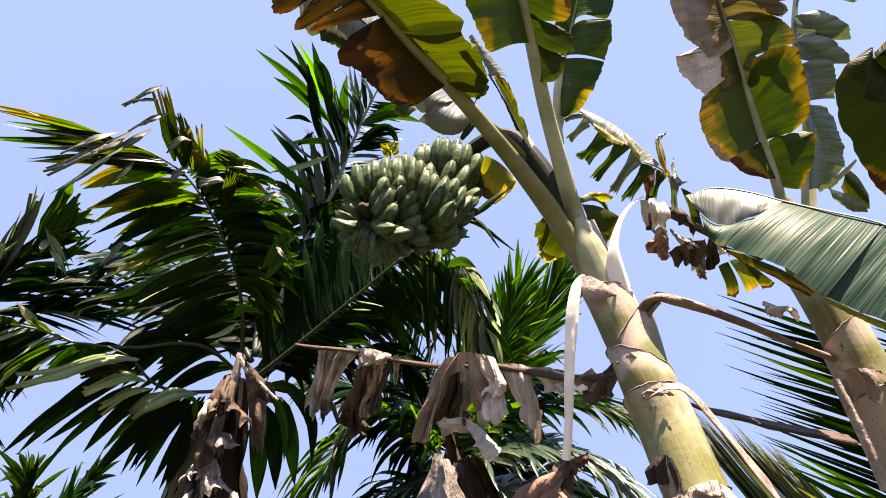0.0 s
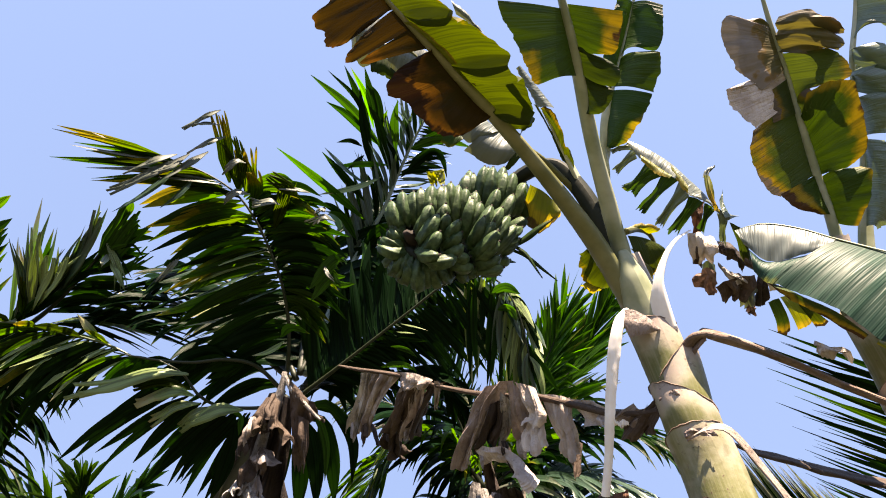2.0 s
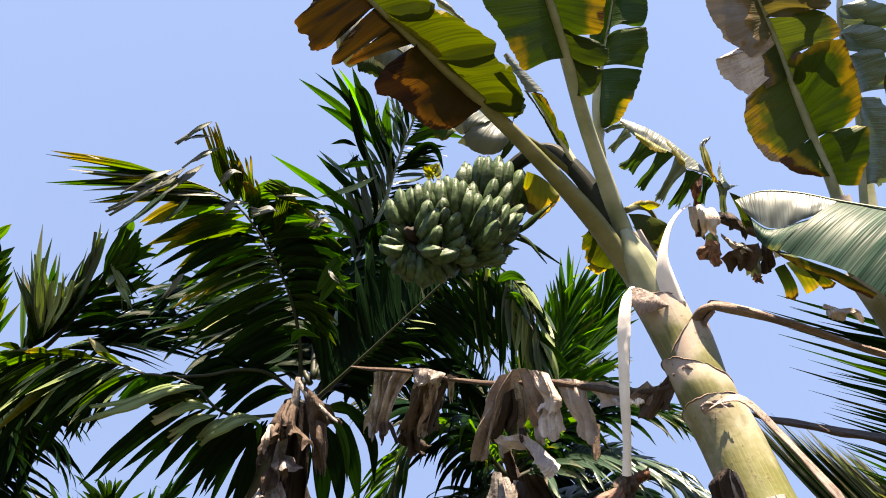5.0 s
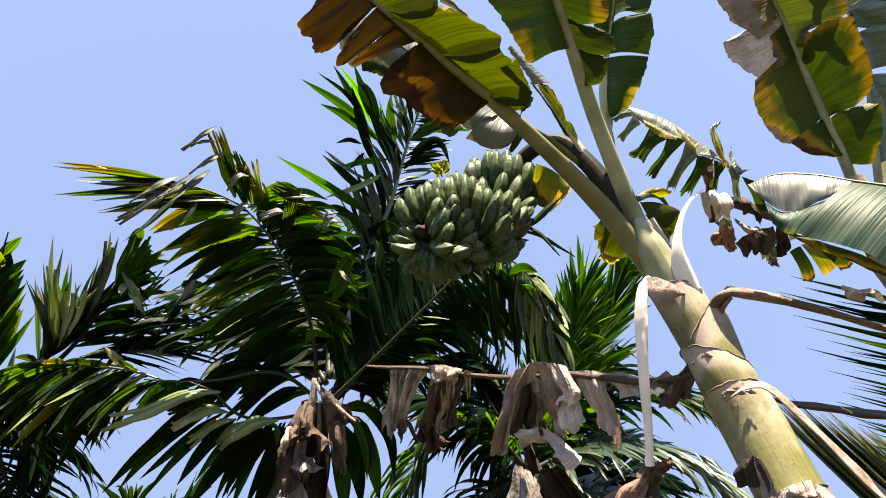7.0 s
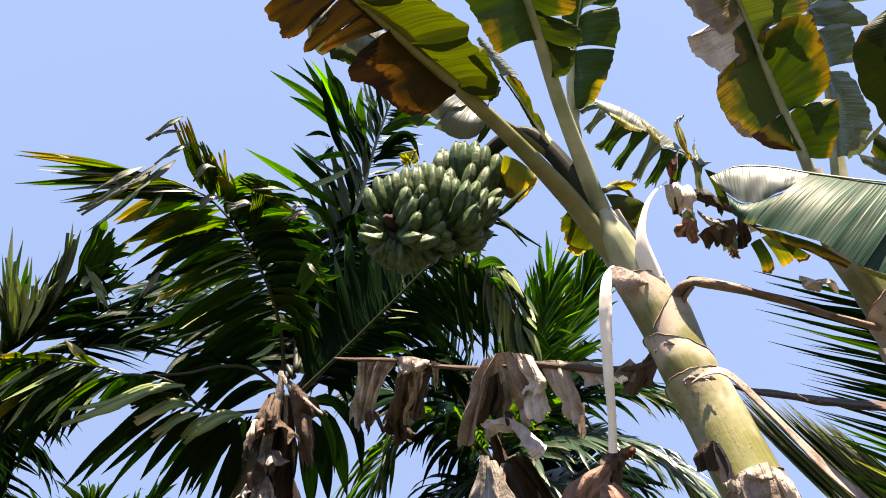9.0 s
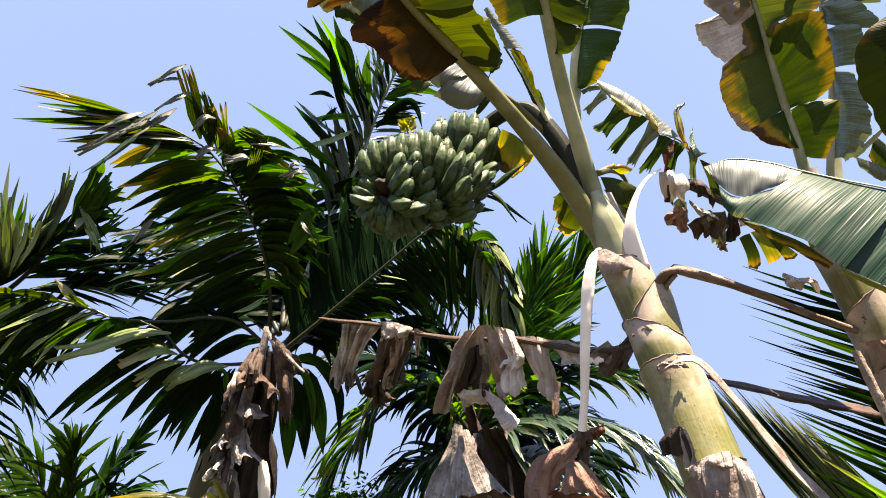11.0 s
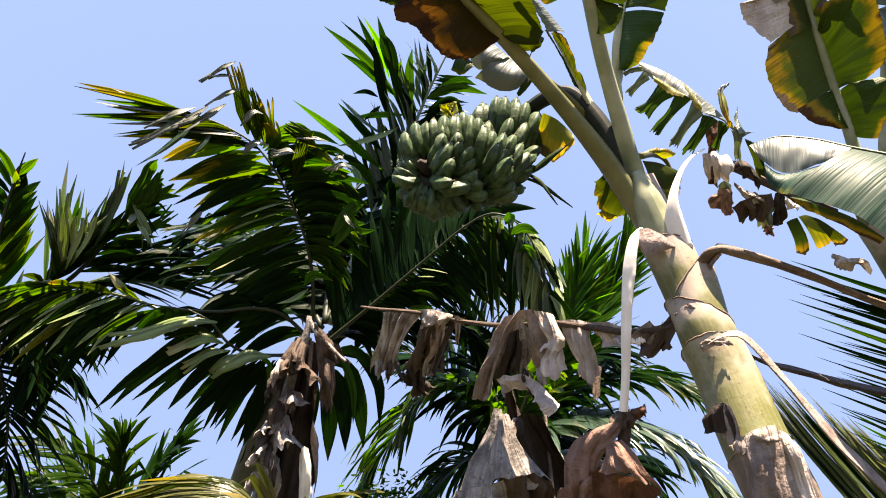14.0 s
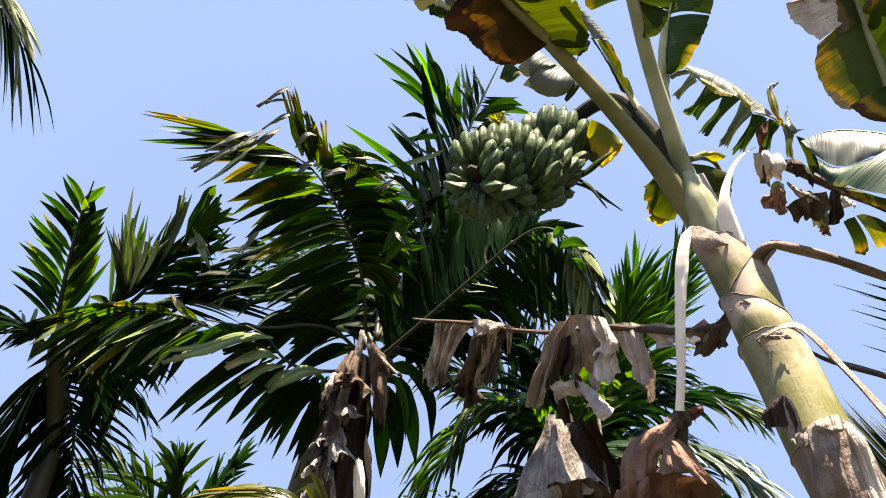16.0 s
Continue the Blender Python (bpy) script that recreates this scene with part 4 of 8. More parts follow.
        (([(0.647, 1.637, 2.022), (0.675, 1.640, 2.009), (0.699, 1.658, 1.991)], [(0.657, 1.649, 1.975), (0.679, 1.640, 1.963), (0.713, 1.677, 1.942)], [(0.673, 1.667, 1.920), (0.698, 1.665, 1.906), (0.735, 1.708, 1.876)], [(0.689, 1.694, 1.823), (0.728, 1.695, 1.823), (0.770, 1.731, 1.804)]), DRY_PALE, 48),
        (([(0.575, 1.723, 2.016), (0.603, 1.646, 2.025), (0.644, 1.622, 2.026)], [(0.577, 1.724, 1.996), (0.601, 1.644, 2.000), (0.646, 1.618, 2.005)], [(0.588, 1.729, 1.989), (0.605, 1.650, 1.982), (0.647, 1.622, 1.990)]), DRY, 49)):
    drape("dry_rag", rows, m, main, s, 0.007, 0.25)

# dead leaf reaching out level from the stem
dead = tube("dead_leaf", [(0.522, 1.844, 2.401), (0.458, 1.894, 2.408), (0.388, 1.954, 2.434), (0.306, 2.057, 2.502), (0.174, 2.183, 2.583), (0.020, 2.347, 2.658), (-0.157, 2.477, 2.742), (-0.351, 2.576, 2.834), (-0.535, 2.651, 2.891), (-0.645, 2.689, 2.925)], [0.022, 0.024, 0.022, 0.02, 0.018, 0.016, 0.014, 0.014, 0.016, 0.008], DRY_BROWN, main, "dead leaf with limp brown rags", n=60, seg=10, flat=0.7, face=(0, -0.5, 0.8), lump=0.3, groove=0.5, seed=8)
for rows, m, s, c in (
        (([(-0.534, 2.650, 2.875), (-0.500, 2.624, 2.865), (-0.471, 2.630, 2.860)], [(-0.552, 2.746, 2.789), (-0.522, 2.720, 2.778), (-0.491, 2.718, 2.785)], [(-0.595, 2.843, 2.697), (-0.561, 2.830, 2.669), (-0.539, 2.820, 2.687)]), DRY_GREY, 51, 0.008),
        (([(-0.476, 2.628, 2.862), (-0.416, 2.595, 2.849), (-0.358, 2.589, 2.831)], [(-0.495, 2.708, 2.781), (-0.457, 2.661, 2.784), (-0.414, 2.667, 2.783)], [(-0.536, 2.803, 2.693), (-0.510, 2.795, 2.657), (-0.493, 2.787, 2.689)]), DRY, 52, 0.008),
        (([(-0.369, 2.568, 2.843), (-0.286, 2.511, 2.814), (-0.206, 2.495, 2.779)], [(-0.357, 2.582, 2.807), (-0.288, 2.516, 2.771), (-0.216, 2.492, 2.764)], [(-0.353, 2.617, 2.776), (-0.311, 2.551, 2.754), (-0.239, 2.524, 2.750)]), DRY, 53, 0.004),
        (([(-0.362, 2.613, 2.780), (-0.315, 2.561, 2.773), (-0.254, 2.545, 2.771)], [(-0.374, 2.669, 2.716), (-0.338, 2.635, 2.700), (-0.299, 2.627, 2.718)], [(-0.425, 2.761, 2.648), (-0.383, 2.735, 2.621), (-0.342, 2.724, 2.643)]), DRY_BROWN, 54, 0.012),
        (([(-0.306, 2.586, 2.774), (-0.272, 2.542, 2.771), (-0.238, 2.523, 2.769)], [(-0.303, 2.655, 2.712), (-0.280, 2.624, 2.708), (-0.254, 2.607, 2.718)], [(-0.331, 2.751, 2.642), (-0.305, 2.727, 2.627), (-0.286, 2.716, 2.646)]), DRY, 55, 0.008),
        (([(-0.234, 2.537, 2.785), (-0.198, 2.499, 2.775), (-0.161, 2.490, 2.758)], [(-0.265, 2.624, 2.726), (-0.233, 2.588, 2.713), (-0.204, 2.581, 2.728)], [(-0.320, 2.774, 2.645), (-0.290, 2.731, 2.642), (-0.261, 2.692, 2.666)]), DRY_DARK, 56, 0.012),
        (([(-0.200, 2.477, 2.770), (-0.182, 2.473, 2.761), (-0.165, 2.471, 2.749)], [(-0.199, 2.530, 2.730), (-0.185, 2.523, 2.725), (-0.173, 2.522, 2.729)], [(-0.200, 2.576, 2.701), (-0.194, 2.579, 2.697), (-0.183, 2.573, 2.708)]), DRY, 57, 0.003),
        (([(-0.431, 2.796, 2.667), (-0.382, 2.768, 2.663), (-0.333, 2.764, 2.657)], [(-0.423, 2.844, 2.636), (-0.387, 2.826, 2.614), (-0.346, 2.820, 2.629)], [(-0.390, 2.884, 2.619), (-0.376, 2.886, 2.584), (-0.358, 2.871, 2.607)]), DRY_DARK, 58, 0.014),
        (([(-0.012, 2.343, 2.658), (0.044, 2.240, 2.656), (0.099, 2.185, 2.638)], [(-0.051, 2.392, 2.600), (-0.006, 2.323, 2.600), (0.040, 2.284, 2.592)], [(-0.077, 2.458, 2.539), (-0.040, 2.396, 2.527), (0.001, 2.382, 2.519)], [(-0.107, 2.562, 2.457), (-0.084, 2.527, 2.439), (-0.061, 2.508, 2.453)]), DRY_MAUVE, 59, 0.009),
        # dark inner sheet that stands in for shade under the arch
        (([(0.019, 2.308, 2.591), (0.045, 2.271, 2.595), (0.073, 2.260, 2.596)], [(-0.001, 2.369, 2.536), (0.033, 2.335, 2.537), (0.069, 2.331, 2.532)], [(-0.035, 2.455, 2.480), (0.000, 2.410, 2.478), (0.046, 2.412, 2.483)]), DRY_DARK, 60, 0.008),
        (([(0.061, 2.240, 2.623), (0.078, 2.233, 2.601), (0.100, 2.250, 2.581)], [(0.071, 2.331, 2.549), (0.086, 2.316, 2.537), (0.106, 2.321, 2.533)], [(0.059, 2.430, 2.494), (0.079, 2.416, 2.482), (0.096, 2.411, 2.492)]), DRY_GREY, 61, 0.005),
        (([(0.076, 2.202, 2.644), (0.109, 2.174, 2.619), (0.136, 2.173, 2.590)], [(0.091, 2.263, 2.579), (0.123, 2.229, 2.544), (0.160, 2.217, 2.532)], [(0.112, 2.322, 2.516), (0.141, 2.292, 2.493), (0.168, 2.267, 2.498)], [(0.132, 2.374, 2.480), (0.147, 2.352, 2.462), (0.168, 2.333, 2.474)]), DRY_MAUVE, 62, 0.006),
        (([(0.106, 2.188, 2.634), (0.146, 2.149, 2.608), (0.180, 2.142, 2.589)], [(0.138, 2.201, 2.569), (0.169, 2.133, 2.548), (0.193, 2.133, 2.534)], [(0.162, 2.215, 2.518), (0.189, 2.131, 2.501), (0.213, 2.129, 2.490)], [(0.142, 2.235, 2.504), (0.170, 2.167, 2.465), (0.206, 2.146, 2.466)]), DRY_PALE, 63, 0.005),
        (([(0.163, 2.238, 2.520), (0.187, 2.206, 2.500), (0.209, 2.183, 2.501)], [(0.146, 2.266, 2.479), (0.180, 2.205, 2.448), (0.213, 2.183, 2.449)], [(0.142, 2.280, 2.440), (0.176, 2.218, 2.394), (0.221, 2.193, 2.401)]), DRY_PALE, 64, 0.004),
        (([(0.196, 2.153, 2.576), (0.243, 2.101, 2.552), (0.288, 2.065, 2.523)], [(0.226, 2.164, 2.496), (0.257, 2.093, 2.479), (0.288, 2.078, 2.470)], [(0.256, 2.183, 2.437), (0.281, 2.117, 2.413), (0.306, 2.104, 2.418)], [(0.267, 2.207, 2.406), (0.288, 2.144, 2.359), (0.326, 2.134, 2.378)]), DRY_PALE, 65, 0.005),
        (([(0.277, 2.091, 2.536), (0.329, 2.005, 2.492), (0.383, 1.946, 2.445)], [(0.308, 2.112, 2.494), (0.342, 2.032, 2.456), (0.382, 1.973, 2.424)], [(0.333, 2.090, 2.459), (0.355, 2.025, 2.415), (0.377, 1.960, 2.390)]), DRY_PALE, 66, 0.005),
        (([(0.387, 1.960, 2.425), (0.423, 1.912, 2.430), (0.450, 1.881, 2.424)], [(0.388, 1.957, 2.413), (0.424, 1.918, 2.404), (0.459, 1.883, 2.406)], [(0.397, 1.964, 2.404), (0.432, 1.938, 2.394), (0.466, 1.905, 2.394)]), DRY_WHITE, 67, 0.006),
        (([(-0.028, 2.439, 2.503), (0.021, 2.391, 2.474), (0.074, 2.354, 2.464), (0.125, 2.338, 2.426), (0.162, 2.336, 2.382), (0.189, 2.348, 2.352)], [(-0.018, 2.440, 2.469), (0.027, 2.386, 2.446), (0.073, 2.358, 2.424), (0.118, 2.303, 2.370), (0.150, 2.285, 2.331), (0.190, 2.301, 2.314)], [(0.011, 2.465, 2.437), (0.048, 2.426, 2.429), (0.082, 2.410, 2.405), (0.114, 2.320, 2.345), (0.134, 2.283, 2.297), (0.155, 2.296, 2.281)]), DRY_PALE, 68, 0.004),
        (([(-0.013, 2.441, 2.486), (0.012, 2.426, 2.474), (0.036, 2.425, 2.463)], [(-0.006, 2.495, 2.444), (0.018, 2.483, 2.430), (0.042, 2.481, 2.419)], [(0.027, 2.581, 2.380), (0.046, 2.588, 2.355), (0.058, 2.580, 2.352)]), DRY_BROWN, 69, 0.006),
        (([(-0.031, 2.394, 2.346), (-0.005, 2.358, 2.329), (0.023, 2.370, 2.310)], [(-0.056, 2.422, 2.264), (-0.001, 2.340, 2.246), (0.057, 2.380, 2.222)], [(-0.109, 2.461, 2.167), (-0.005, 2.332, 2.147), (0.115, 2.396, 2.143)], [(-0.162, 2.515, 2.044), (-0.009, 2.333, 2.072), (0.171, 2.398, 2.086)]), DRY_GREY, 70, 0.006),
        (([(-0.161, 2.494, 2.078), (-0.077, 2.404, 2.071), (-0.005, 2.333, 2.072)], [(-0.183, 2.547, 1.994), (-0.087, 2.443, 1.991), (0.001, 2.362, 2.028)], [(-0.204, 2.601, 1.910), (-0.089, 2.506, 1.912), (0.019, 2.434, 1.952)]), DRY_GREY, 71, 0.012),
        (([(-0.005, 2.333, 2.072), (0.082, 2.320, 2.094), (0.171, 2.394, 2.093)], [(0.001, 2.372, 2.048), (0.089, 2.376, 2.063), (0.172, 2.429, 2.075)], [(0.018, 2.466, 1.977), (0.096, 2.489, 1.980), (0.176, 2.533, 1.988)]), DRY_BROWN, 72, 0.01),
        # dark sheet that stands in for the shaded hollow beside the cone
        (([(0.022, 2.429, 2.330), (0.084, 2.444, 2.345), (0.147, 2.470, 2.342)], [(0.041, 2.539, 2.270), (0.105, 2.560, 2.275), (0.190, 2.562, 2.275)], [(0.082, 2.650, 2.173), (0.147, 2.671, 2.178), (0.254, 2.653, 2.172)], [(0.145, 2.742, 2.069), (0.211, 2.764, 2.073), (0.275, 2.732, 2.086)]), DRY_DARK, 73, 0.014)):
    drape("rag", rows, m, dead, s, c * 1.8, 0.35)
rng = random.Random(31)
for a, b, n in (((-0.570, 2.782, 2.701), (-0.304, 2.732, 2.673), 6), ((-0.073, 2.477, 2.512), (0.162, 2.308, 2.473), 4), ((0.284, 2.260, 2.455), (0.335, 2.228, 2.439), 2), ((-0.040, 2.422, 2.339), (0.161, 2.350, 2.271), 4)):
    for k in range(n):
        p = Vector(a).lerp(Vector(b), rng.random())
        w, l = rng.uniform(0.006, 0.016), rng.uniform(0.05, 0.12)
        lean = Vector((rng.uniform(-0.35, 0.35), rng.uniform(-0.3, 0.3), -1)) * l
        q = [p + lean * e + Vector((0.05 * l * e * e, 0, 0)) for e in (0, 0.4, 0.75, 1)]
        side = Vector((w, rng.uniform(-w, w), 0))
        drape("shred", [[c - side * f, c + Vector((0, -w * f, 0)), c + side * f] for c, f in zip(q, (0.8, 1, 0.9, 0.25))], (DRY, DRY_BROWN, DRY_DARK)[k % 3], dead, 600 + 10 * n + k, 0.004, 0.3, nu=6, nv=12)
low = tube("dead_bract", [(0.365, 2.035, 2.210), (0.366, 2.048, 2.153), (0.368, 2.070, 2.082)], [0.018, 0.02, 0.014], DRY_BROWN, main, "crumpled dead leaf below the bleached strip", n=16, seg=8, flat=0.5, lump=0.4, seed=9)
for rows, m, s, c in (
        (([(0.303, 2.065, 2.163), (0.329, 2.017, 2.164), (0.367, 2.012, 2.172)], [(0.226, 2.099, 2.144), (0.280, 2.024, 2.133), (0.337, 2.022, 2.119)], [(0.190, 2.137, 2.086), (0.252, 2.048, 2.077), (0.303, 2.048, 2.077)], [(0.180, 2.189, 2.005), (0.235, 2.103, 2.009), (0.291, 2.071, 2.042)]), DRY_RUSTY, 75, 0.006),
        (([(0.310, 2.045, 2.101), (0.323, 2.006, 2.106), (0.350, 2.003, 2.112)], [(0.295, 2.051, 2.073), (0.345, 1.981, 2.072), (0.389, 2.007, 2.069)], [(0.293, 2.055, 2.048), (0.357, 1.987, 2.026), (0.423, 2.028, 2.019)], [(0.286, 2.063, 2.036), (0.359, 2.010, 2.009), (0.460, 2.058, 1.991)]), DRY_RUSTY, 76, 0.006),
        (([(0.287, 2.069, 2.045), (0.355, 2.037, 2.022), (0.461, 2.079, 1.996)], [(0.255, 2.100, 2.033), (0.349, 2.074, 2.001), (0.461, 2.111, 1.984)], [(0.252, 2.146, 1.961), (0.351, 2.127, 1.956), (0.457, 2.150, 1.960)]), DRY_RUST, 77, 0.008),
        (([(0.180, 2.179, 2.019), (0.228, 2.107, 2.022), (0.270, 2.088, 2.033)], [(0.166, 2.193, 1.997), (0.219, 2.127, 1.990), (0.269, 2.110, 1.999)], [(0.158, 2.236, 1.931), (0.219, 2.194, 1.923), (0.279, 2.195, 1.922)]), DRY_RUSTY, 78, 0.008),
        (([(0.334, 2.031, 2.197), (0.360, 2.008, 2.196), (0.389, 2.006, 2.200)], [(0.322, 2.034, 2.173), (0.355, 2.002, 2.169), (0.391, 2.012, 2.172)], [(0.328, 2.049, 2.150), (0.356, 2.028, 2.147), (0.382, 2.037, 2.153)]), DRY_BROWN, 79, 0.006),
        (([(0.387, 2.014, 2.206), (0.405, 1.990, 2.207), (0.423, 1.975, 2.212)], [(0.392, 2.013, 2.190), (0.408, 1.980, 2.186), (0.425, 1.980, 2.185)], [(0.404, 2.028, 2.185), (0.418, 2.009, 2.178), (0.428, 2.005, 2.184)]), DRY_RUST, 80, 0.006)):
    drape("rag", rows, m, low, s, c, 0.2)

# ---- the fruit ----
def finger(hand, base, tip, radius, rng, mid):
    """A stubby, five-ridged banana that leaves its hand outwards and bends to its tip, with the dry flower stub on its end."""
    base, tip = Vector(base), Vector(tip)
    L = (tip - base).length
    low = Vector((0, -0.16, -0.3)) * (L * rng.uniform(0.7, 1.3))
    q = even([base, base.lerp(tip, 0.35) + low, base.lerp(tip, 0.72) + low * 0.75, tip], 14)[0]
    ts = tangents(q)
    seg = 15
    prof = (0.5, 0.6, 0.78, 0.92, 1.0, 1.05, 1.08, 1.09, 1.08, 1.06, 1.01, 0.92, 0.72, 0.36)
    twist = rng.uniform(0, 1.2)
    V, F = [], []
    for i in range(14):
        S = ts[i].cross(mid - base).normalized()
        N = S.cross(ts[i])
        for j in range(seg):
            a = 2 * math.pi * j / seg + twist
            r = radius * prof[i] * (1.2 if j % 3 == 0 else 0.9) * (1 + 0.04 * noise.noise(q[i] * 40))
            V.append(q[i] + S * (r * math.cos(a)) + N * (r * math.sin(a)))
            if i:
                k, l = i * seg + j, i * seg + (j + 1) % seg
                F.append((k - seg, l - seg, l, k))
    k = len(V)
    end, way = q[-1], ts[-1]
    S = way.cross(Vector((0, 0, 1))).normalized()
    N = S.cross(way)
    for far, r in ((0.0, 0.26), (0.004, 0.2), (0.007, 0.24)):
        for j in range(5):
            a = 2 * math.pi * j / 5
            V.append(end + way * far + (S * math.cos(a) + N * math.sin(a)) * (radius * r))
    for i in range(2):
        for j in range(5):
            F.append((k + 5 * i + j, k + 5 * i + (j + 1) % 5, k + 5 * i + 5 + (j + 1) % 5, k + 5 * i + 5 + j))
    F.append(tuple(range(k + 10, k + 15)))
    F.append(tuple(range(13 * seg, 14 * seg)))
    ob = mesh_ob("finger", V, F, FRUIT, hand)
    ob.data.materials.append(FRUIT_TIP)
    for f in ob.data.polygons:
        f.material_index = 1 if min(f.vertices) >= 13 * seg else 0
    return ob


def banana_hand(bunch, bases, tips, count, radius, seed, mid):
    """One row of fingers from a cushion on the stalk, near black for the shade there, their ends along a line."""
    rng = random.Random(seed)
    hand = tube("hand", bases, [0.022] * len(bases), PETIOLE_SHADED, bunch, n=10, seg=10, lump=0.25, seed=seed)
    a, b = even(bases, 40)[0], even(tips, 40)[0]
    for k in range(count):
        e = int(39 * min(1.0, max(0.0, (k + rng.uniform(-0.16, 0.16)) / max(1, count - 1))))
        astray = Vector([rng.gauss(0, 0.006) for _ in range(3)])
        finger(hand, a[e], b[e] + astray, radius * rng.uniform(0.9, 1.08), rng, mid)


bunch = thing("banana_bunch", (0.442, 1.807, 2.841), "large bunch of stubby unripe green bananas on a bent stalk", "bananas")
tube("fruit_stalk", [(0.442, 1.807, 2.841), (0.379, 1.757, 3.006), (0.298, 1.721, 3.149), (0.224, 1.725, 3.237), (0.137, 1.776, 3.255), (0.050, 1.829, 3.202), (-0.016, 1.853, 3.088), (-0.101, 1.808, 2.983), (-0.174, 1.759, 2.937), (-0.238, 1.704, 2.900)], [0.034, 0.036, 0.034, 0.03, 0.028, 0.026, 0.026, 0.024, 0.022, 0.02], PETIOLE_SHADED, bunch, "shaded curved stalk", n=50, seg=12, lump=0.15)
tube("flower_stub", [(-0.219, 1.727, 2.905), (-0.237, 1.701, 2.888), (-0.248, 1.679, 2.883), (-0.257, 1.663, 2.886)], [0.03, 0.026, 0.018, 0.008], FRUIT_TIP, bunch, "dark dried flower remnant", n=12, seg=10, lump=0.5)
for bases, tips, count, radius, centre in (
        ([(-0.285, 1.724, 2.934), (-0.252, 1.732, 2.964), (-0.208, 1.741, 2.975), (-0.167, 1.744, 2.976)], [(-0.320, 1.669, 2.990), (-0.294, 1.651, 3.019), (-0.259, 1.643, 3.036), (-0.219, 1.649, 3.050), (-0.183, 1.657, 3.062), (-0.154, 1.664, 3.073)], 7, 0.0215, (-0.239, 1.714, 2.903)),
        ([(-0.224, 1.716, 2.921), (-0.213, 1.720, 2.881), (-0.201, 1.726, 2.858)], [(-0.175, 1.618, 2.962), (-0.145, 1.621, 2.910), (-0.129, 1.635, 2.859)], 3, 0.0205, (-0.252, 1.715, 2.901)),
        ([(-0.265, 1.719, 2.928), (-0.266, 1.722, 2.889), (-0.254, 1.738, 2.868)], [(-0.314, 1.682, 2.938), (-0.333, 1.686, 2.894), (-0.343, 1.704, 2.850)], 4, 0.019, (-0.232, 1.717, 2.900)),
        ([(-0.254, 1.736, 2.871), (-0.228, 1.731, 2.847), (-0.199, 1.731, 2.834), (-0.168, 1.743, 2.839)], [(-0.314, 1.766, 2.819), (-0.268, 1.797, 2.782), (-0.221, 1.799, 2.769), (-0.170, 1.808, 2.782), (-0.108, 1.822, 2.806)], 7, 0.0205, (-0.217, 1.728, 2.888)),
        ([(-0.268, 1.759, 2.905), (-0.216, 1.782, 2.881), (-0.142, 1.791, 2.878), (-0.097, 1.806, 2.883)], [(-0.341, 1.807, 2.879), (-0.301, 1.842, 2.836), (-0.189, 1.856, 2.832), (-0.121, 1.856, 2.843), (-0.060, 1.859, 2.865)], 8, 0.021, (-0.214, 1.777, 2.923)),
        ([(-0.218, 1.714, 2.855), (-0.197, 1.719, 2.834)], [(-0.140, 1.640, 2.781), (-0.078, 1.693, 2.819)], 2, 0.021, (-0.216, 1.717, 2.902)),
        ([(-0.157, 1.749, 2.953), (-0.145, 1.753, 2.897), (-0.130, 1.775, 2.870)], [(-0.136, 1.644, 2.984), (-0.105, 1.634, 2.933), (-0.074, 1.628, 2.911), (-0.072, 1.661, 2.865), (-0.071, 1.716, 2.839), (-0.037, 1.774, 2.832)], 7, 0.0205, (-0.174, 1.763, 2.931)),
        ([(-0.181, 1.752, 2.980), (-0.135, 1.764, 2.988), (-0.084, 1.791, 2.992)], [(-0.179, 1.651, 3.036), (-0.146, 1.663, 3.076), (-0.112, 1.667, 3.094), (-0.080, 1.677, 3.084), (-0.052, 1.692, 3.068)], 7, 0.021, (-0.139, 1.797, 2.975)),
        ([(-0.087, 1.812, 2.979), (-0.067, 1.829, 2.942), (-0.048, 1.851, 2.913)], [(-0.048, 1.688, 3.056), (-0.020, 1.693, 3.035), (0.011, 1.696, 3.019), (0.055, 1.712, 3.021), (0.091, 1.752, 2.987)], 6, 0.022, (-0.085, 1.839, 2.976)),
        ([(-0.061, 1.800, 2.948), (-0.049, 1.815, 2.911), (-0.045, 1.833, 2.886)], [(-0.009, 1.683, 2.982), (0.031, 1.689, 2.945), (0.044, 1.711, 2.899), (0.050, 1.750, 2.862), (0.036, 1.788, 2.841)], 6, 0.0205, (-0.086, 1.829, 2.956)),
        ([(-0.014, 1.840, 3.003), (-0.003, 1.869, 2.963), (-0.014, 1.878, 2.932)], [(0.103, 1.802, 3.005), (0.105, 1.823, 2.958), (0.090, 1.835, 2.922), (0.056, 1.852, 2.892), (-0.004, 1.866, 2.863)], 7, 0.021, (-0.048, 1.871, 2.989)),
        ([(-0.088, 1.823, 2.912), (-0.033, 1.847, 2.904)], [(-0.063, 1.815, 2.822), (-0.029, 1.821, 2.836), (0.013, 1.833, 2.861)], 4, 0.02, (-0.066, 1.823, 2.949)),
        ([(-0.085, 1.843, 3.127), (-0.022, 1.855, 3.119), (0.041, 1.863, 3.117), (0.094, 1.871, 3.132)], [(-0.084, 1.736, 3.208), (-0.042, 1.730, 3.223), (0.000, 1.730, 3.230), (0.041, 1.736, 3.227), (0.080, 1.753, 3.226), (0.111, 1.776, 3.216), (0.132, 1.807, 3.193)], 8, 0.023, (0.003, 1.910, 3.184)),
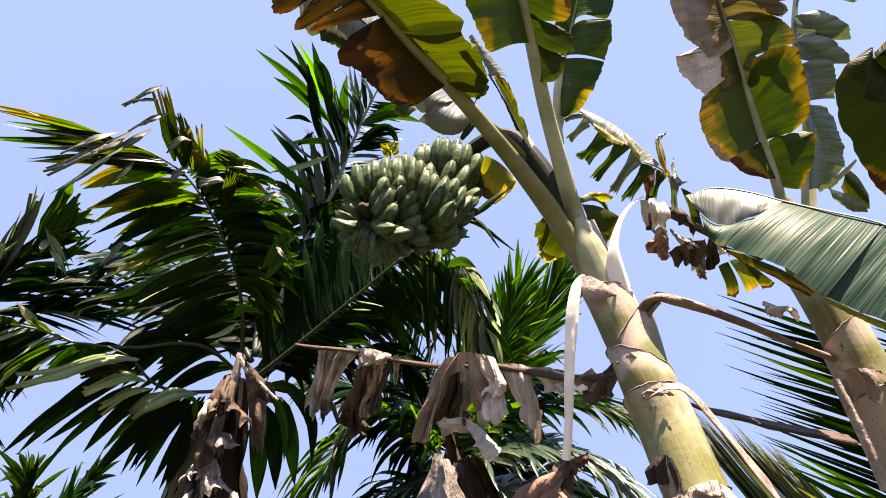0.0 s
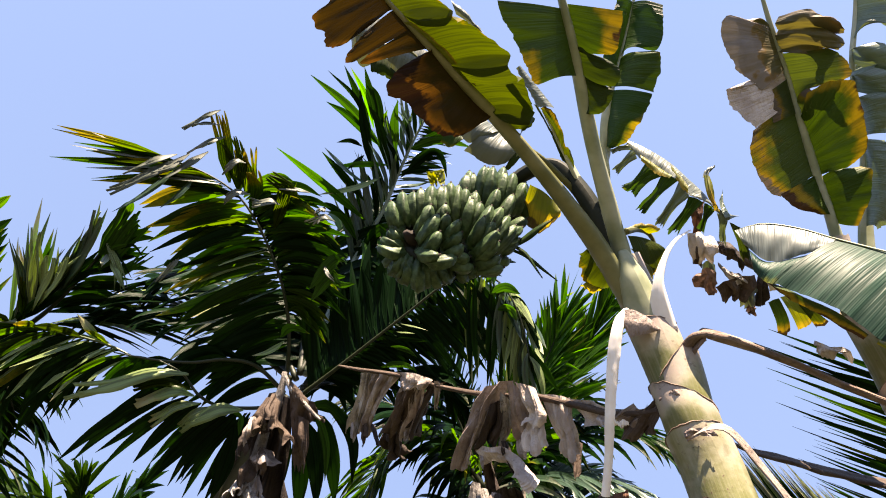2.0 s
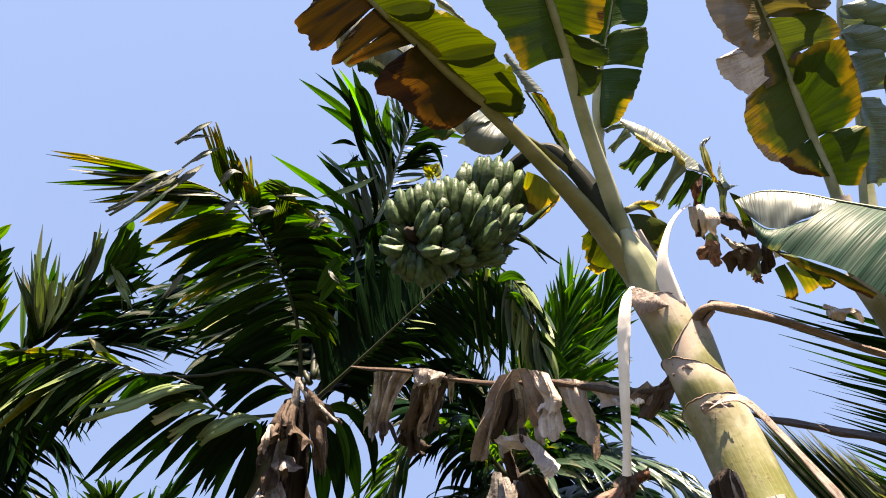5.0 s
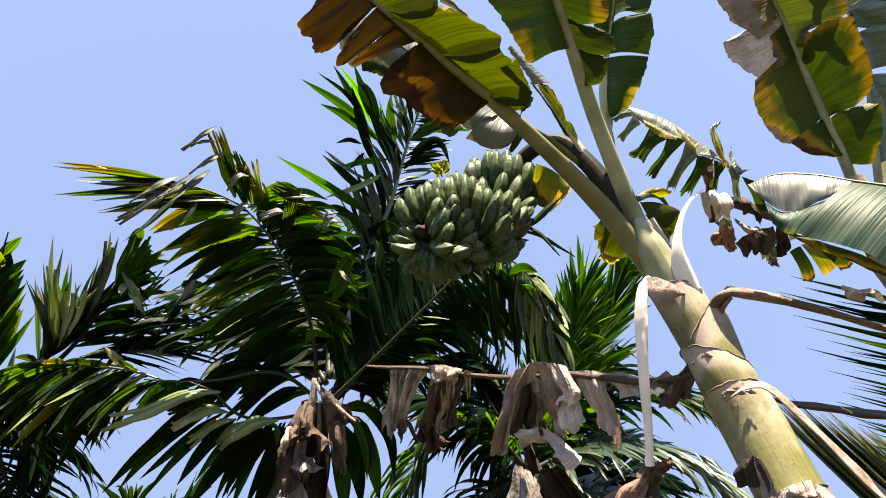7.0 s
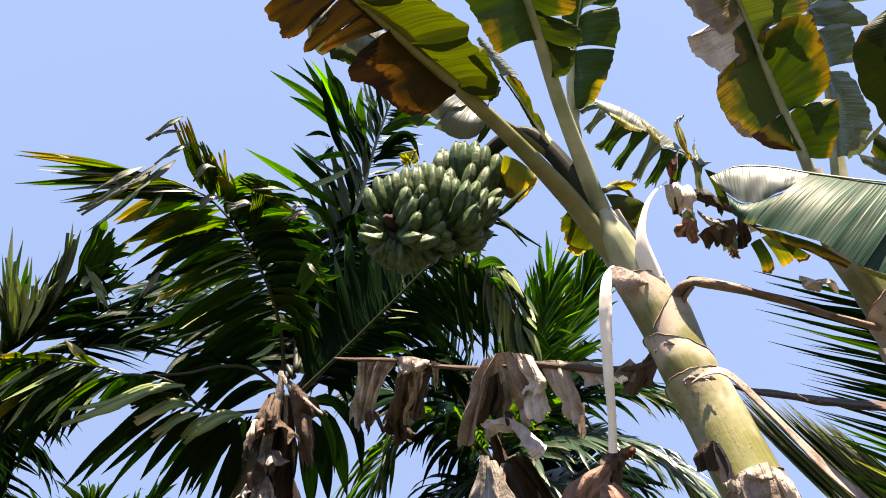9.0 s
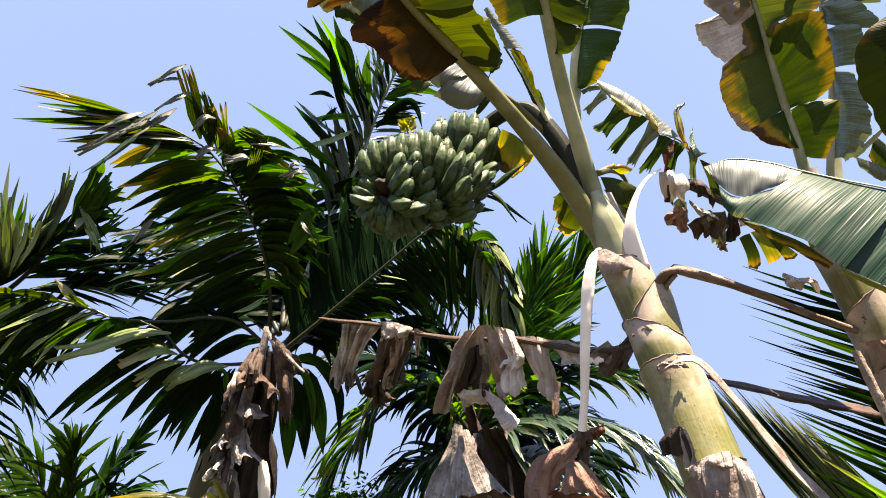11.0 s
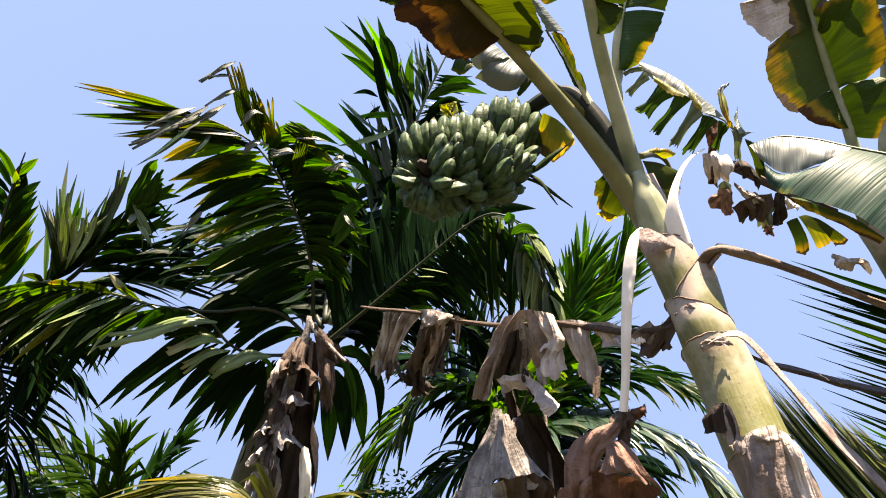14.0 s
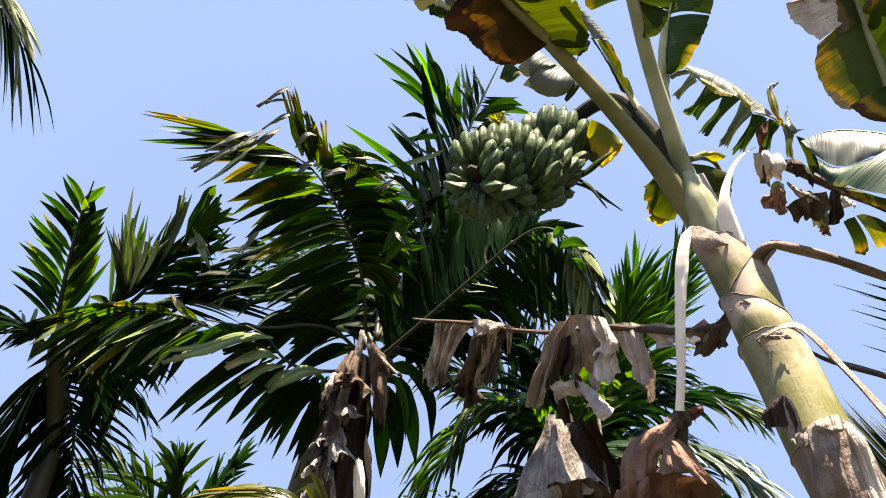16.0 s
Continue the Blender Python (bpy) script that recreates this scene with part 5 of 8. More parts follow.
        ([(-0.067, 1.884, 3.159), (0.022, 1.903, 3.162), (0.099, 1.916, 3.157)], [(-0.065, 1.789, 3.259), (0.018, 1.783, 3.279), (0.098, 1.805, 3.277), (0.141, 1.865, 3.199)], 5, 0.021, (0.012, 1.933, 3.188)),
        ([(-0.060, 1.824, 3.053), (0.008, 1.833, 3.051), (0.059, 1.852, 3.050)], [(-0.037, 1.735, 3.113), (0.030, 1.730, 3.130), (0.096, 1.768, 3.122), (0.125, 1.817, 3.073)], 4, 0.021, (-0.002, 1.879, 3.089))):
    banana_hand(bunch, bases, tips, count, radius * 0.92, 40 + count + len(bunch.children), Vector(centre))
for k, q in enumerate(([(0.059, 1.830, 2.946), (0.125, 1.809, 2.977), (0.182, 1.782, 3.014), (0.234, 1.778, 3.055)], [(0.054, 1.828, 2.985), (0.127, 1.850, 2.953), (0.173, 1.870, 2.890), (0.190, 1.883, 2.871)], [(0.069, 1.842, 2.964), (0.136, 1.857, 2.942), (0.194, 1.883, 2.906), (0.242, 1.904, 2.876)])):
    tube("withered_bract", q, [0.006, (0.016, 0.008, 0.008)[k], 0.002], LEAF_GREEN, bunch, "withered dark bract", n=16, seg=6, flat=0.2, lump=0.3, seed=k)
rag("withered_bract", (-0.222, 1.754, 3.229), (-0.157, 1.748, 3.237), (-0.155, 1.785, 3.185), (-0.202, 1.787, 3.182), LEAF_YELLOW, bunch, 2, 0.015, 0.0, 0.5, 81, "yellow withered bract")

# ---- second banana plant ----
second = thing("banana_plant", (1.628, 2.256, 2.030), "banana plant with a pale stem and browned torn leaves", "banana plant")
sheath(second, [(1.72, 2.1, 0.0), (1.66, 2.1, 1.0), (1.472, 2.059, 1.942), (1.394, 2.009, 2.106), (1.345, 1.981, 2.254), (1.308, 1.952, 2.366)], 0.11, 0.092, STEM, 0.03, (-0.3, -1, 0), True, 6)
sheath(second, [(1.362, 1.989, 2.206), (1.308, 1.952, 2.366), (1.276, 1.926, 2.475), (1.246, 1.904, 2.561)], 0.084, 0.08, STEM, 0.04, (0.6, -1, 0), True, 7)
sheath(second, [(1.293, 1.942, 2.417), (1.243, 1.903, 2.580), (1.197, 1.873, 2.696), (1.153, 1.848, 2.787)], 0.07, 0.06, STEM, 0.03, (1, 0, 0), False, 8)
sheath(second, [(1.234, 1.897, 2.607), (1.177, 1.862, 2.731), (1.139, 1.814, 2.853), (1.114, 1.756, 2.973)], 0.058, 0.038, STEM, 0.0, (1, 0, 0), False, 9)
leaf = tube("leaf", [(1.159, 1.848, 2.787), (1.127, 1.769, 2.936), (1.104, 1.721, 3.023), (1.062, 1.651, 3.142), (1.014, 1.564, 3.269), (0.973, 1.487, 3.382), (0.932, 1.412, 3.475), (0.893, 1.342, 3.559), (0.845, 1.252, 3.656)], [0.036, 0.03, 0.025, 0.021, 0.018, 0.015, 0.012, 0.009, 0.005], PETIOLE, second, "leaf with yellow and dry brown margins", n=60, seg=12, flat=0.85, face=(0, -0.6, 0.8), groove=0.4)
blade("leaf_segment", [(1.099, 1.715, 3.032), (1.079, 1.679, 3.092), (1.060, 1.648, 3.147)], [(1.062, 1.709, 3.026), (0.975, 1.680, 3.023), (0.932, 1.655, 3.044), (0.924, 1.648, 3.056)], LEAF_EDGED, leaf, 201, bulge=0.02, ragged=0.004)
blade("leaf_segment", [(1.059, 1.646, 3.150), (1.032, 1.598, 3.220), (1.009, 1.550, 3.289), (0.984, 1.506, 3.354)], [(0.946, 1.697, 3.088), (0.912, 1.688, 3.105), (0.866, 1.649, 3.147), (0.845, 1.598, 3.203), (0.849, 1.563, 3.251)], LEAF_BROWNED, leaf, 202, bulge=0.02, ragged=0.006)
blade("leaf_segment", [(0.986, 1.510, 3.348), (0.971, 1.481, 3.390), (0.954, 1.450, 3.428)], [(0.834, 1.517, 3.214), (0.787, 1.478, 3.239), (0.739, 1.443, 3.275), (0.744, 1.426, 3.299), (0.803, 1.441, 3.307)], DRY_PALE, leaf, 203, bulge=0.012, ragged=0.014)
blade("leaf_segment", [(0.999, 1.535, 3.313), (0.981, 1.497, 3.367), (0.964, 1.468, 3.402)], [(0.909, 1.531, 3.257), (0.885, 1.499, 3.287), (0.874, 1.472, 3.325)], LEAF_BROWNED, leaf, 213, bulge=0.012, ragged=0.014)
blade("leaf_segment", [(0.954, 1.450, 3.428), (0.929, 1.408, 3.479), (0.897, 1.359, 3.535)], [(0.862, 1.451, 3.321), (0.799, 1.421, 3.353), (0.764, 1.390, 3.364), (0.714, 1.323, 3.430), (0.730, 1.287, 3.478), (0.810, 1.327, 3.485)], LEAF_WITHERED, leaf, 204, bulge=0.02, ragged=0.008)
blade("leaf_segment", [(1.109, 1.727, 3.013), (1.089, 1.694, 3.080), (1.065, 1.657, 3.134)], [(1.165, 1.708, 2.984), (1.179, 1.643, 3.022), (1.187, 1.580, 3.093), (1.168, 1.578, 3.115), (1.141, 1.605, 3.131)], LEAF_EDGED, leaf, 205, bulge=0.03, ragged=0.004)
blade("leaf_segment", [(1.064, 1.651, 3.142), (1.031, 1.593, 3.227), (1.006, 1.545, 3.297)], [(1.128, 1.596, 3.127), (1.165, 1.543, 3.147), (1.156, 1.480, 3.202), (1.128, 1.420, 3.271), (1.112, 1.396, 3.307), (1.047, 1.407, 3.316), (0.996, 1.448, 3.313)], LEAF_EDGED, leaf, 206, bulge=0.03, ragged=0.005)
blade("leaf_segment", [(1.006, 1.545, 3.297), (0.976, 1.492, 3.375), (0.937, 1.419, 3.464)], [(1.000, 1.453, 3.324), (1.125, 1.425, 3.352), (1.104, 1.383, 3.396), (1.057, 1.365, 3.425)], LEAF_BROWNED, leaf, 207, bulge=0.03, ragged=0.008)
drape("dry_margin", ([(0.932, 1.411, 3.459), (0.917, 1.379, 3.505), (0.912, 1.332, 3.537)], [(0.978, 1.383, 3.424), (0.947, 1.315, 3.454), (0.949, 1.269, 3.484)], [(1.040, 1.378, 3.409), (1.027, 1.306, 3.424), (1.003, 1.264, 3.468)], [(1.081, 1.381, 3.418), (1.081, 1.327, 3.425), (1.066, 1.294, 3.455)]), LEAF_WITHERED, leaf, 442, 0.012, 0.3, "dried brown fold of the leaf")
silver = tube("leaf", [(1.265, 1.913, 2.859), (1.269, 1.862, 3.017), (1.287, 1.794, 3.198), (1.298, 1.713, 3.362), (1.279, 1.633, 3.512), (1.275, 1.573, 3.631), (1.293, 1.495, 3.774), (1.294, 1.406, 3.899)], [0.03, 0.026, 0.02, 0.016, 0.013, 0.011, 0.009, 0.006], PETIOLE, second, "grey-green leaf torn into ladder-like strips", n=50, seg=10, flat=0.85, face=(0, -0.6, 0.8), groove=0.4)
for rib, edge, s in (
        ([(1.274, 1.836, 3.087), (1.292, 1.765, 3.255), (1.297, 1.710, 3.367)], [(1.302, 1.834, 3.070), (1.355, 1.793, 3.089), (1.375, 1.735, 3.152), (1.366, 1.690, 3.233), (1.341, 1.658, 3.315)], 221),
        ([(1.294, 1.700, 3.381), (1.285, 1.661, 3.454), (1.279, 1.634, 3.511)], [(1.370, 1.656, 3.350), (1.374, 1.601, 3.392), (1.353, 1.568, 3.441), (1.314, 1.573, 3.472)], 222),
        ([(1.276, 1.624, 3.524), (1.275, 1.603, 3.571), (1.273, 1.586, 3.605)], [(1.423, 1.587, 3.459), (1.400, 1.550, 3.480), (1.340, 1.522, 3.524), (1.289, 1.534, 3.563)], 223),
        ([(1.274, 1.580, 3.622), (1.274, 1.565, 3.643), (1.279, 1.553, 3.668)], [(1.439, 1.543, 3.538), (1.412, 1.504, 3.561), (1.351, 1.480, 3.599), (1.302, 1.503, 3.641)], 224),
        ([(1.281, 1.539, 3.696), (1.293, 1.499, 3.769), (1.296, 1.455, 3.830)], [(1.370, 1.483, 3.663), (1.437, 1.472, 3.620), (1.469, 1.430, 3.678), (1.461, 1.391, 3.750)], 225)):
    blade("leaf_segment", rib, edge, LEAF_SILVER, silver, s, bulge=0.06, ragged=0.01)
blade("leaf_segment", [(1.338, 1.836, 3.098), (1.387, 1.805, 3.138), (1.440, 1.775, 3.176)], [(1.358, 1.848, 3.097), (1.408, 1.818, 3.135), (1.449, 1.786, 3.176)], LEAF_WHITE, second, 226, bulge=0.003, ragged=0.003)
blade("leaf_segment", [(1.428, 1.821, 3.182), (1.472, 1.841, 3.149), (1.508, 1.874, 3.099)], [(1.424, 1.879, 3.135), (1.470, 1.911, 3.085), (1.523, 1.919, 3.069)], LEAF_SHADE, second, 227, bulge=0.02, ragged=0.008)
blade("leaf_segment", [(1.372, 1.867, 3.121), (1.425, 1.875, 3.105), (1.489, 1.887, 3.082)], [(1.406, 1.905, 3.100), (1.461, 1.924, 3.068), (1.516, 1.925, 3.061)], LEAF_SILVER, second, 228, bulge=0.02, ragged=0.008)
# the crumpled dead leaf between the two plants
clump = tube("dead_leaf", [(1.119, 1.981, 2.905), (1.001, 1.928, 2.928), (0.899, 1.874, 2.936), (0.781, 1.814, 2.951), (0.669, 1.768, 2.965)], [0.018, 0.016, 0.014, 0.01, 0.005], DRY_BROWN, second, "crumpled dead leaf", n=26, seg=8, lump=0.5)
for rows, m, s, c in (
        (([(0.667, 1.702, 3.057), (0.685, 1.693, 3.056), (0.710, 1.699, 3.068)], [(0.662, 1.725, 3.024), (0.678, 1.710, 3.014), (0.702, 1.726, 3.029)], [(0.671, 1.761, 2.992), (0.681, 1.761, 2.976), (0.700, 1.767, 2.988)]), DRY_RUST, 101, 0.006),
        (([(0.652, 1.757, 2.977), (0.680, 1.726, 2.956), (0.725, 1.730, 2.940)], [(0.654, 1.767, 2.947), (0.675, 1.716, 2.917), (0.734, 1.730, 2.907)], [(0.665, 1.789, 2.917), (0.682, 1.742, 2.882), (0.728, 1.751, 2.893)], [(0.677, 1.809, 2.908), (0.696, 1.782, 2.880), (0.729, 1.780, 2.888)]), DRY_PALE, 102, 0.008),
        (([(0.651, 1.768, 2.962), (0.667, 1.753, 2.934), (0.687, 1.752, 2.921)], [(0.661, 1.790, 2.932), (0.669, 1.774, 2.904), (0.687, 1.772, 2.892)], [(0.676, 1.819, 2.911), (0.683, 1.810, 2.890), (0.701, 1.813, 2.889)]), DRY_BROWN, 103, 0.006),
        (([(0.745, 1.776, 2.965), (0.777, 1.751, 2.936), (0.821, 1.788, 2.925)], [(0.750, 1.775, 2.932), (0.771, 1.739, 2.900), (0.820, 1.787, 2.891)], [(0.762, 1.803, 2.929), (0.790, 1.781, 2.894), (0.823, 1.820, 2.879)]), DRY_DARK, 104, 0.006),
        (([(0.760, 1.833, 2.922), (0.783, 1.825, 2.884), (0.822, 1.841, 2.885)], [(0.775, 1.851, 2.899), (0.792, 1.829, 2.862), (0.842, 1.852, 2.873)], [(0.816, 1.888, 2.887), (0.831, 1.871, 2.861), (0.871, 1.879, 2.873)]), DRY_GREY, 105, 0.008),
        (([(0.692, 1.869, 2.895), (0.714, 1.825, 2.892), (0.749, 1.836, 2.880)], [(0.686, 1.882, 2.876), (0.715, 1.843, 2.866), (0.753, 1.858, 2.850)], [(0.708, 1.917, 2.864), (0.723, 1.899, 2.840), (0.754, 1.894, 2.851)]), DRY_RUSTY, 106, 0.012),
        (([(0.716, 1.870, 2.932), (0.733, 1.845, 2.935), (0.758, 1.856, 2.924)], [(0.726, 1.901, 2.907), (0.736, 1.872, 2.897), (0.757, 1.881, 2.889)], [(0.742, 1.927, 2.890), (0.750, 1.914, 2.875), (0.765, 1.912, 2.880)]), LEAF_SILVER, 107, 0.008),
        (([(0.758, 1.897, 2.866), (0.802, 1.851, 2.868), (0.873, 1.847, 2.884)], [(0.782, 1.921, 2.853), (0.811, 1.879, 2.847), (0.879, 1.882, 2.852)], [(0.798, 1.950, 2.848), (0.821, 1.926, 2.834), (0.847, 1.923, 2.842)]), DRY_BROWN, 108, 0.01),
        (([(0.832, 1.906, 2.864), (0.862, 1.883, 2.866), (0.893, 1.879, 2.877)], [(0.840, 1.932, 2.846), (0.862, 1.904, 2.836), (0.892, 1.903, 2.843)], [(0.860, 1.973, 2.843), (0.878, 1.959, 2.831), (0.894, 1.955, 2.840)]), LEAF_WHITE, 109, 0.006),
        (([(0.888, 1.865, 2.895), (0.902, 1.847, 2.889), (0.916, 1.855, 2.879)], [(0.891, 1.909, 2.869), (0.901, 1.885, 2.852), (0.924, 1.893, 2.861)], [(0.903, 1.960, 2.851), (0.908, 1.952, 2.827), (0.928, 1.957, 2.842)]), DRY_DARK, 110, 0.008),
        (([(0.923, 1.874, 2.888), (0.936, 1.864, 2.870), (0.963, 1.878, 2.854)], [(0.929, 1.885, 2.873), (0.934, 1.866, 2.849), (0.958, 1.886, 2.842)], [(0.947, 1.912, 2.872), (0.949, 1.901, 2.854), (0.963, 1.915, 2.854)]), DRY_WHITE, 111, 0.006),
        (([(0.875, 1.972, 2.847), (0.887, 1.962, 2.845), (0.906, 1.964, 2.845)], [(0.889, 1.992, 2.838), (0.892, 1.976, 2.827), (0.904, 1.983, 2.835)], [(0.895, 2.010, 2.831), (0.902, 2.013, 2.828), (0.907, 2.009, 2.834)]), DRY_RUSTY, 112, 0.008)):
    drape("rag", rows, m, clump, s, c, 0.4, nu=18, nv=18)
blade("leaf_segment", [(0.960, 1.990, 2.870), (0.976, 1.985, 2.878), (0.996, 1.983, 2.884)], [(1.009, 2.085, 2.812), (1.028, 2.090, 2.808), (1.049, 2.083, 2.820)], LEAF_EDGED, second, 231, bulge=0.02, ragged=0.012)
blade("leaf_segment", [(1.000, 1.981, 2.887), (1.023, 1.980, 2.893), (1.046, 1.985, 2.889)], [(1.068, 2.071, 2.823), (1.100, 2.070, 2.829), (1.125, 2.060, 2.847)], LEAF_YELLOW, second, 232, bulge=0.02, ragged=0.012)
blade("leaf_segment", [(1.042, 1.985, 2.889), (1.064, 1.990, 2.885), (1.089, 2.000, 2.875)], [(1.134, 2.073, 2.831), (1.162, 2.072, 2.836), (1.175, 2.062, 2.852)], LEAF_OLD, second, 233, bulge=0.02, ragged=0.012)
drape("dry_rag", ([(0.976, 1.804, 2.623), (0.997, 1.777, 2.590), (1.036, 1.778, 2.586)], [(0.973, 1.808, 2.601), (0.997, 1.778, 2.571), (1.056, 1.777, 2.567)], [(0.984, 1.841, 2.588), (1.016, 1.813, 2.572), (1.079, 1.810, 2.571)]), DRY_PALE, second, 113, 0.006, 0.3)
blade("dry_strip", [(1.140, 1.871, 2.392), (1.168, 1.897, 2.301), (1.203, 1.932, 2.197), (1.230, 1.966, 2.095)], [(1.167, 1.871, 2.390), (1.192, 1.883, 2.301), (1.226, 1.918, 2.197), (1.262, 1.951, 2.096)], DRY, second, 234, bulge=0.012, ragged=0.004, label="dry peeling strip of sheath", swap=True)
drape("dry_rag", ([(1.175, 1.884, 2.422), (1.217, 1.839, 2.413), (1.298, 1.859, 2.412)], [(1.202, 1.904, 2.392), (1.234, 1.848, 2.382), (1.312, 1.872, 2.375)], [(1.227, 1.932, 2.350), (1.260, 1.885, 2.327), (1.330, 1.900, 2.334)]), DRY_MAUVE, second, 114, 0.006, 0.2)
tube("dry_petiole", [(1.292, 1.858, 2.379), (1.321, 1.835, 2.357), (1.378, 1.835, 2.318), (1.467, 1.841, 2.266), (1.588, 1.858, 2.196)], [0.016, 0.024, 0.022, 0.024, 0.026], DRY_HUSK, second, "dry petiole", n=30, seg=12, flat=0.5, face=(0.2, -0.7, 0.6), lump=0.3, groove=0.8)
drape("dry_rag", ([(1.405, 1.933, 2.159), (1.419, 1.882, 2.178), (1.451, 1.855, 2.196)], [(1.397, 1.963, 2.119), (1.417, 1.910, 2.122), (1.465, 1.886, 2.134)], [(1.412, 2.019, 2.038), (1.439, 1.975, 2.045), (1.495, 1.950, 2.058)]), DRY_RUSTY, second, 115, 0.01, 0.3)

# ---- third banana plant, standing beyond the right edge of the view ----
third = thing("banana_plant", (2.35, 1.55, 0.0), "banana plant with a broad glossy leaf held low", "banana plant")
sheath(third, [(2.35, 1.55, 0.0), (2.3, 1.55, 1.0), (2.22, 1.56, 1.9), (2.12, 1.6, 2.4)], 0.13, 0.06, STEM, 0.0, (1, 0, 0), False, 10)
broad = tube("leaf", [(2.2, 1.57, 2.1), (2.1, 1.6, 2.42), (1.448, 1.500, 2.473), (1.315, 1.479, 2.576), (1.189, 1.478, 2.668), (1.057, 1.496, 2.729), (0.969, 1.520, 2.782), (0.886, 1.536, 2.830), (0.801, 1.560, 2.864), (0.736, 1.595, 2.864)], [0.04, 0.03, 0.014, 0.008, 0.006, 0.005, 0.004, 0.003, 0.003, 0.002], PETIOLE, third, "broad glossy leaf with a torn tip", n=60, seg=10, flat=0.8, face=(0, -0.6, 0.8))
blade("leaf_segment", [(0.969, 1.522, 2.780), (1.032, 1.507, 2.748), (1.108, 1.493, 2.707), (1.192, 1.480, 2.665)], [(0.786, 1.559, 2.644), (0.844, 1.532, 2.594), (0.907, 1.512, 2.535), (0.979, 1.513, 2.452)], LEAF_WAXY, broad, 241, bulge=0.03, ragged=0.002)
blade("leaf_segment", [(1.194, 1.480, 2.664), (1.257, 1.479, 2.621), (1.315, 1.480, 2.575), (1.390, 1.492, 2.521)], [(0.978, 1.521, 2.467), (1.068, 1.514, 2.407), (1.147, 1.506, 2.365), (1.228, 1.502, 2.318)], LEAF_WAXY, broad, 242, bulge=0.022, ragged=0.002)
blade("leaf_segment", [(1.393, 1.493, 2.519), (1.433, 1.495, 2.480), (1.490, 1.504, 2.431)], [(1.235, 1.504, 2.314), (1.317, 1.503, 2.262), (1.388, 1.507, 2.202)], LEAF_WAXY, broad, 243, bulge=0.03, ragged=0.003)
# white piece that stands in for the sunlit upper fold
blade("leaf_segment", [(0.732, 1.595, 2.864), (0.801, 1.560, 2.864), (0.886, 1.536, 2.830), (0.969, 1.521, 2.781)], [(0.749, 1.594, 2.810), (0.794, 1.579, 2.742), (0.868, 1.547, 2.738), (0.945, 1.527, 2.753)], LEAF_WHITE, broad, 244, bulge=0.01, ragged=0.004)
blade("leaf_segment", [(0.759, 1.594, 2.793), (0.794, 1.580, 2.741), (0.870, 1.552, 2.740), (0.944, 1.532, 2.753)], [(0.757, 1.595, 2.717), (0.773, 1.594, 2.682), (0.784, 1.574, 2.657), (0.796, 1.566, 2.652)], LEAF_WAXY, broad, 245, bulge=0.02, ragged=0.004)
blade("leaf_segment", [(0.787, 1.567, 2.649), (0.849, 1.542, 2.598), (0.906, 1.519, 2.542), (0.964, 1.515, 2.475)], [(0.777, 1.611, 2.692), (0.846, 1.584, 2.607), (0.915, 1.569, 2.539), (0.969, 1.558, 2.483)], LEAF_EDGED, broad, 246, bulge=0.01, ragged=0.004)
blade("leaf_segment", [(0.985, 1.521, 2.458), (1.071, 1.519, 2.408), (1.150, 1.511, 2.367), (1.232, 1.507, 2.319)], [(0.992, 1.547, 2.465), (1.079, 1.548, 2.408), (1.160, 1.546, 2.358), (1.236, 1.540, 2.295)], LEAF_YELLOW, broad, 247, bulge=0.01, ragged=0.006)
blade("leaf_segment", [(0.446, 1.582, 3.228), (0.513, 1.583, 3.186), (0.583, 1.598, 3.139), (0.637, 1.610, 3.078), (0.680, 1.624, 3.031), (0.720, 1.642, 2.976), (0.781, 1.646, 2.962)], [(0.456, 1.591, 3.199), (0.493, 1.596, 3.146), (0.542, 1.601, 3.094), (0.589, 1.597, 3.073), (0.623, 1.617, 3.015), (0.678, 1.625, 2.995), (0.738, 1.645, 2.940)], LEAF_WHITE, broad, 248, bulge=0.008, ragged=0.008)
blade("leaf_segment", [(0.485, 1.577, 3.154), (0.517, 1.584, 3.131), (0.582, 1.601, 3.083)], [(0.488, 1.585, 3.126), (0.523, 1.589, 3.090), (0.569, 1.589, 3.063)], LEAF_YELLOW, broad, 249, bulge=0.006, ragged=0.012)
blade("leaf_segment", [(0.581, 1.588, 3.119), (0.604, 1.593, 3.081), (0.626, 1.599, 3.040)], [(0.585, 1.602, 3.083), (0.602, 1.603, 3.048), (0.621, 1.607, 3.011)], LEAF_YELLOW, broad, 250, bulge=0.006, ragged=0.012)
drape("leaf_segment", ([(0.675, 1.590, 3.077), (0.679, 1.574, 3.066), (0.689, 1.578, 3.063)], [(0.678, 1.602, 3.026), (0.682, 1.581, 3.005), (0.695, 1.594, 3.006)], [(0.695, 1.614, 2.978), (0.701, 1.602, 2.961), (0.710, 1.620, 2.954)]), LEAF_YELLOW, broad, 431, 0.004, 0.2)
drape("leaf_segment", ([(0.671, 1.594, 3.072), (0.678, 1.586, 3.067), (0.688, 1.589, 3.064)], [(0.679, 1.590, 3.096), (0.687, 1.582, 3.091), (0.693, 1.587, 3.085)], [(0.698, 1.593, 3.111), (0.705, 1.591, 3.115), (0.719, 1.592, 3.116)]), LEAF_WHITE, broad, 432, 0.003, 0.2)
blade("leaf_segment", [(0.720, 1.622, 3.005), (0.718, 1.621, 2.971), (0.725, 1.623, 2.935)], [(0.737, 1.619, 3.047), (0.733, 1.628, 2.999), (0.749, 1.633, 2.941)], LEAF_SILVER, broad, 251, bulge=0.006, ragged=0.004)
for k, (root, tip, w) in enumerate((
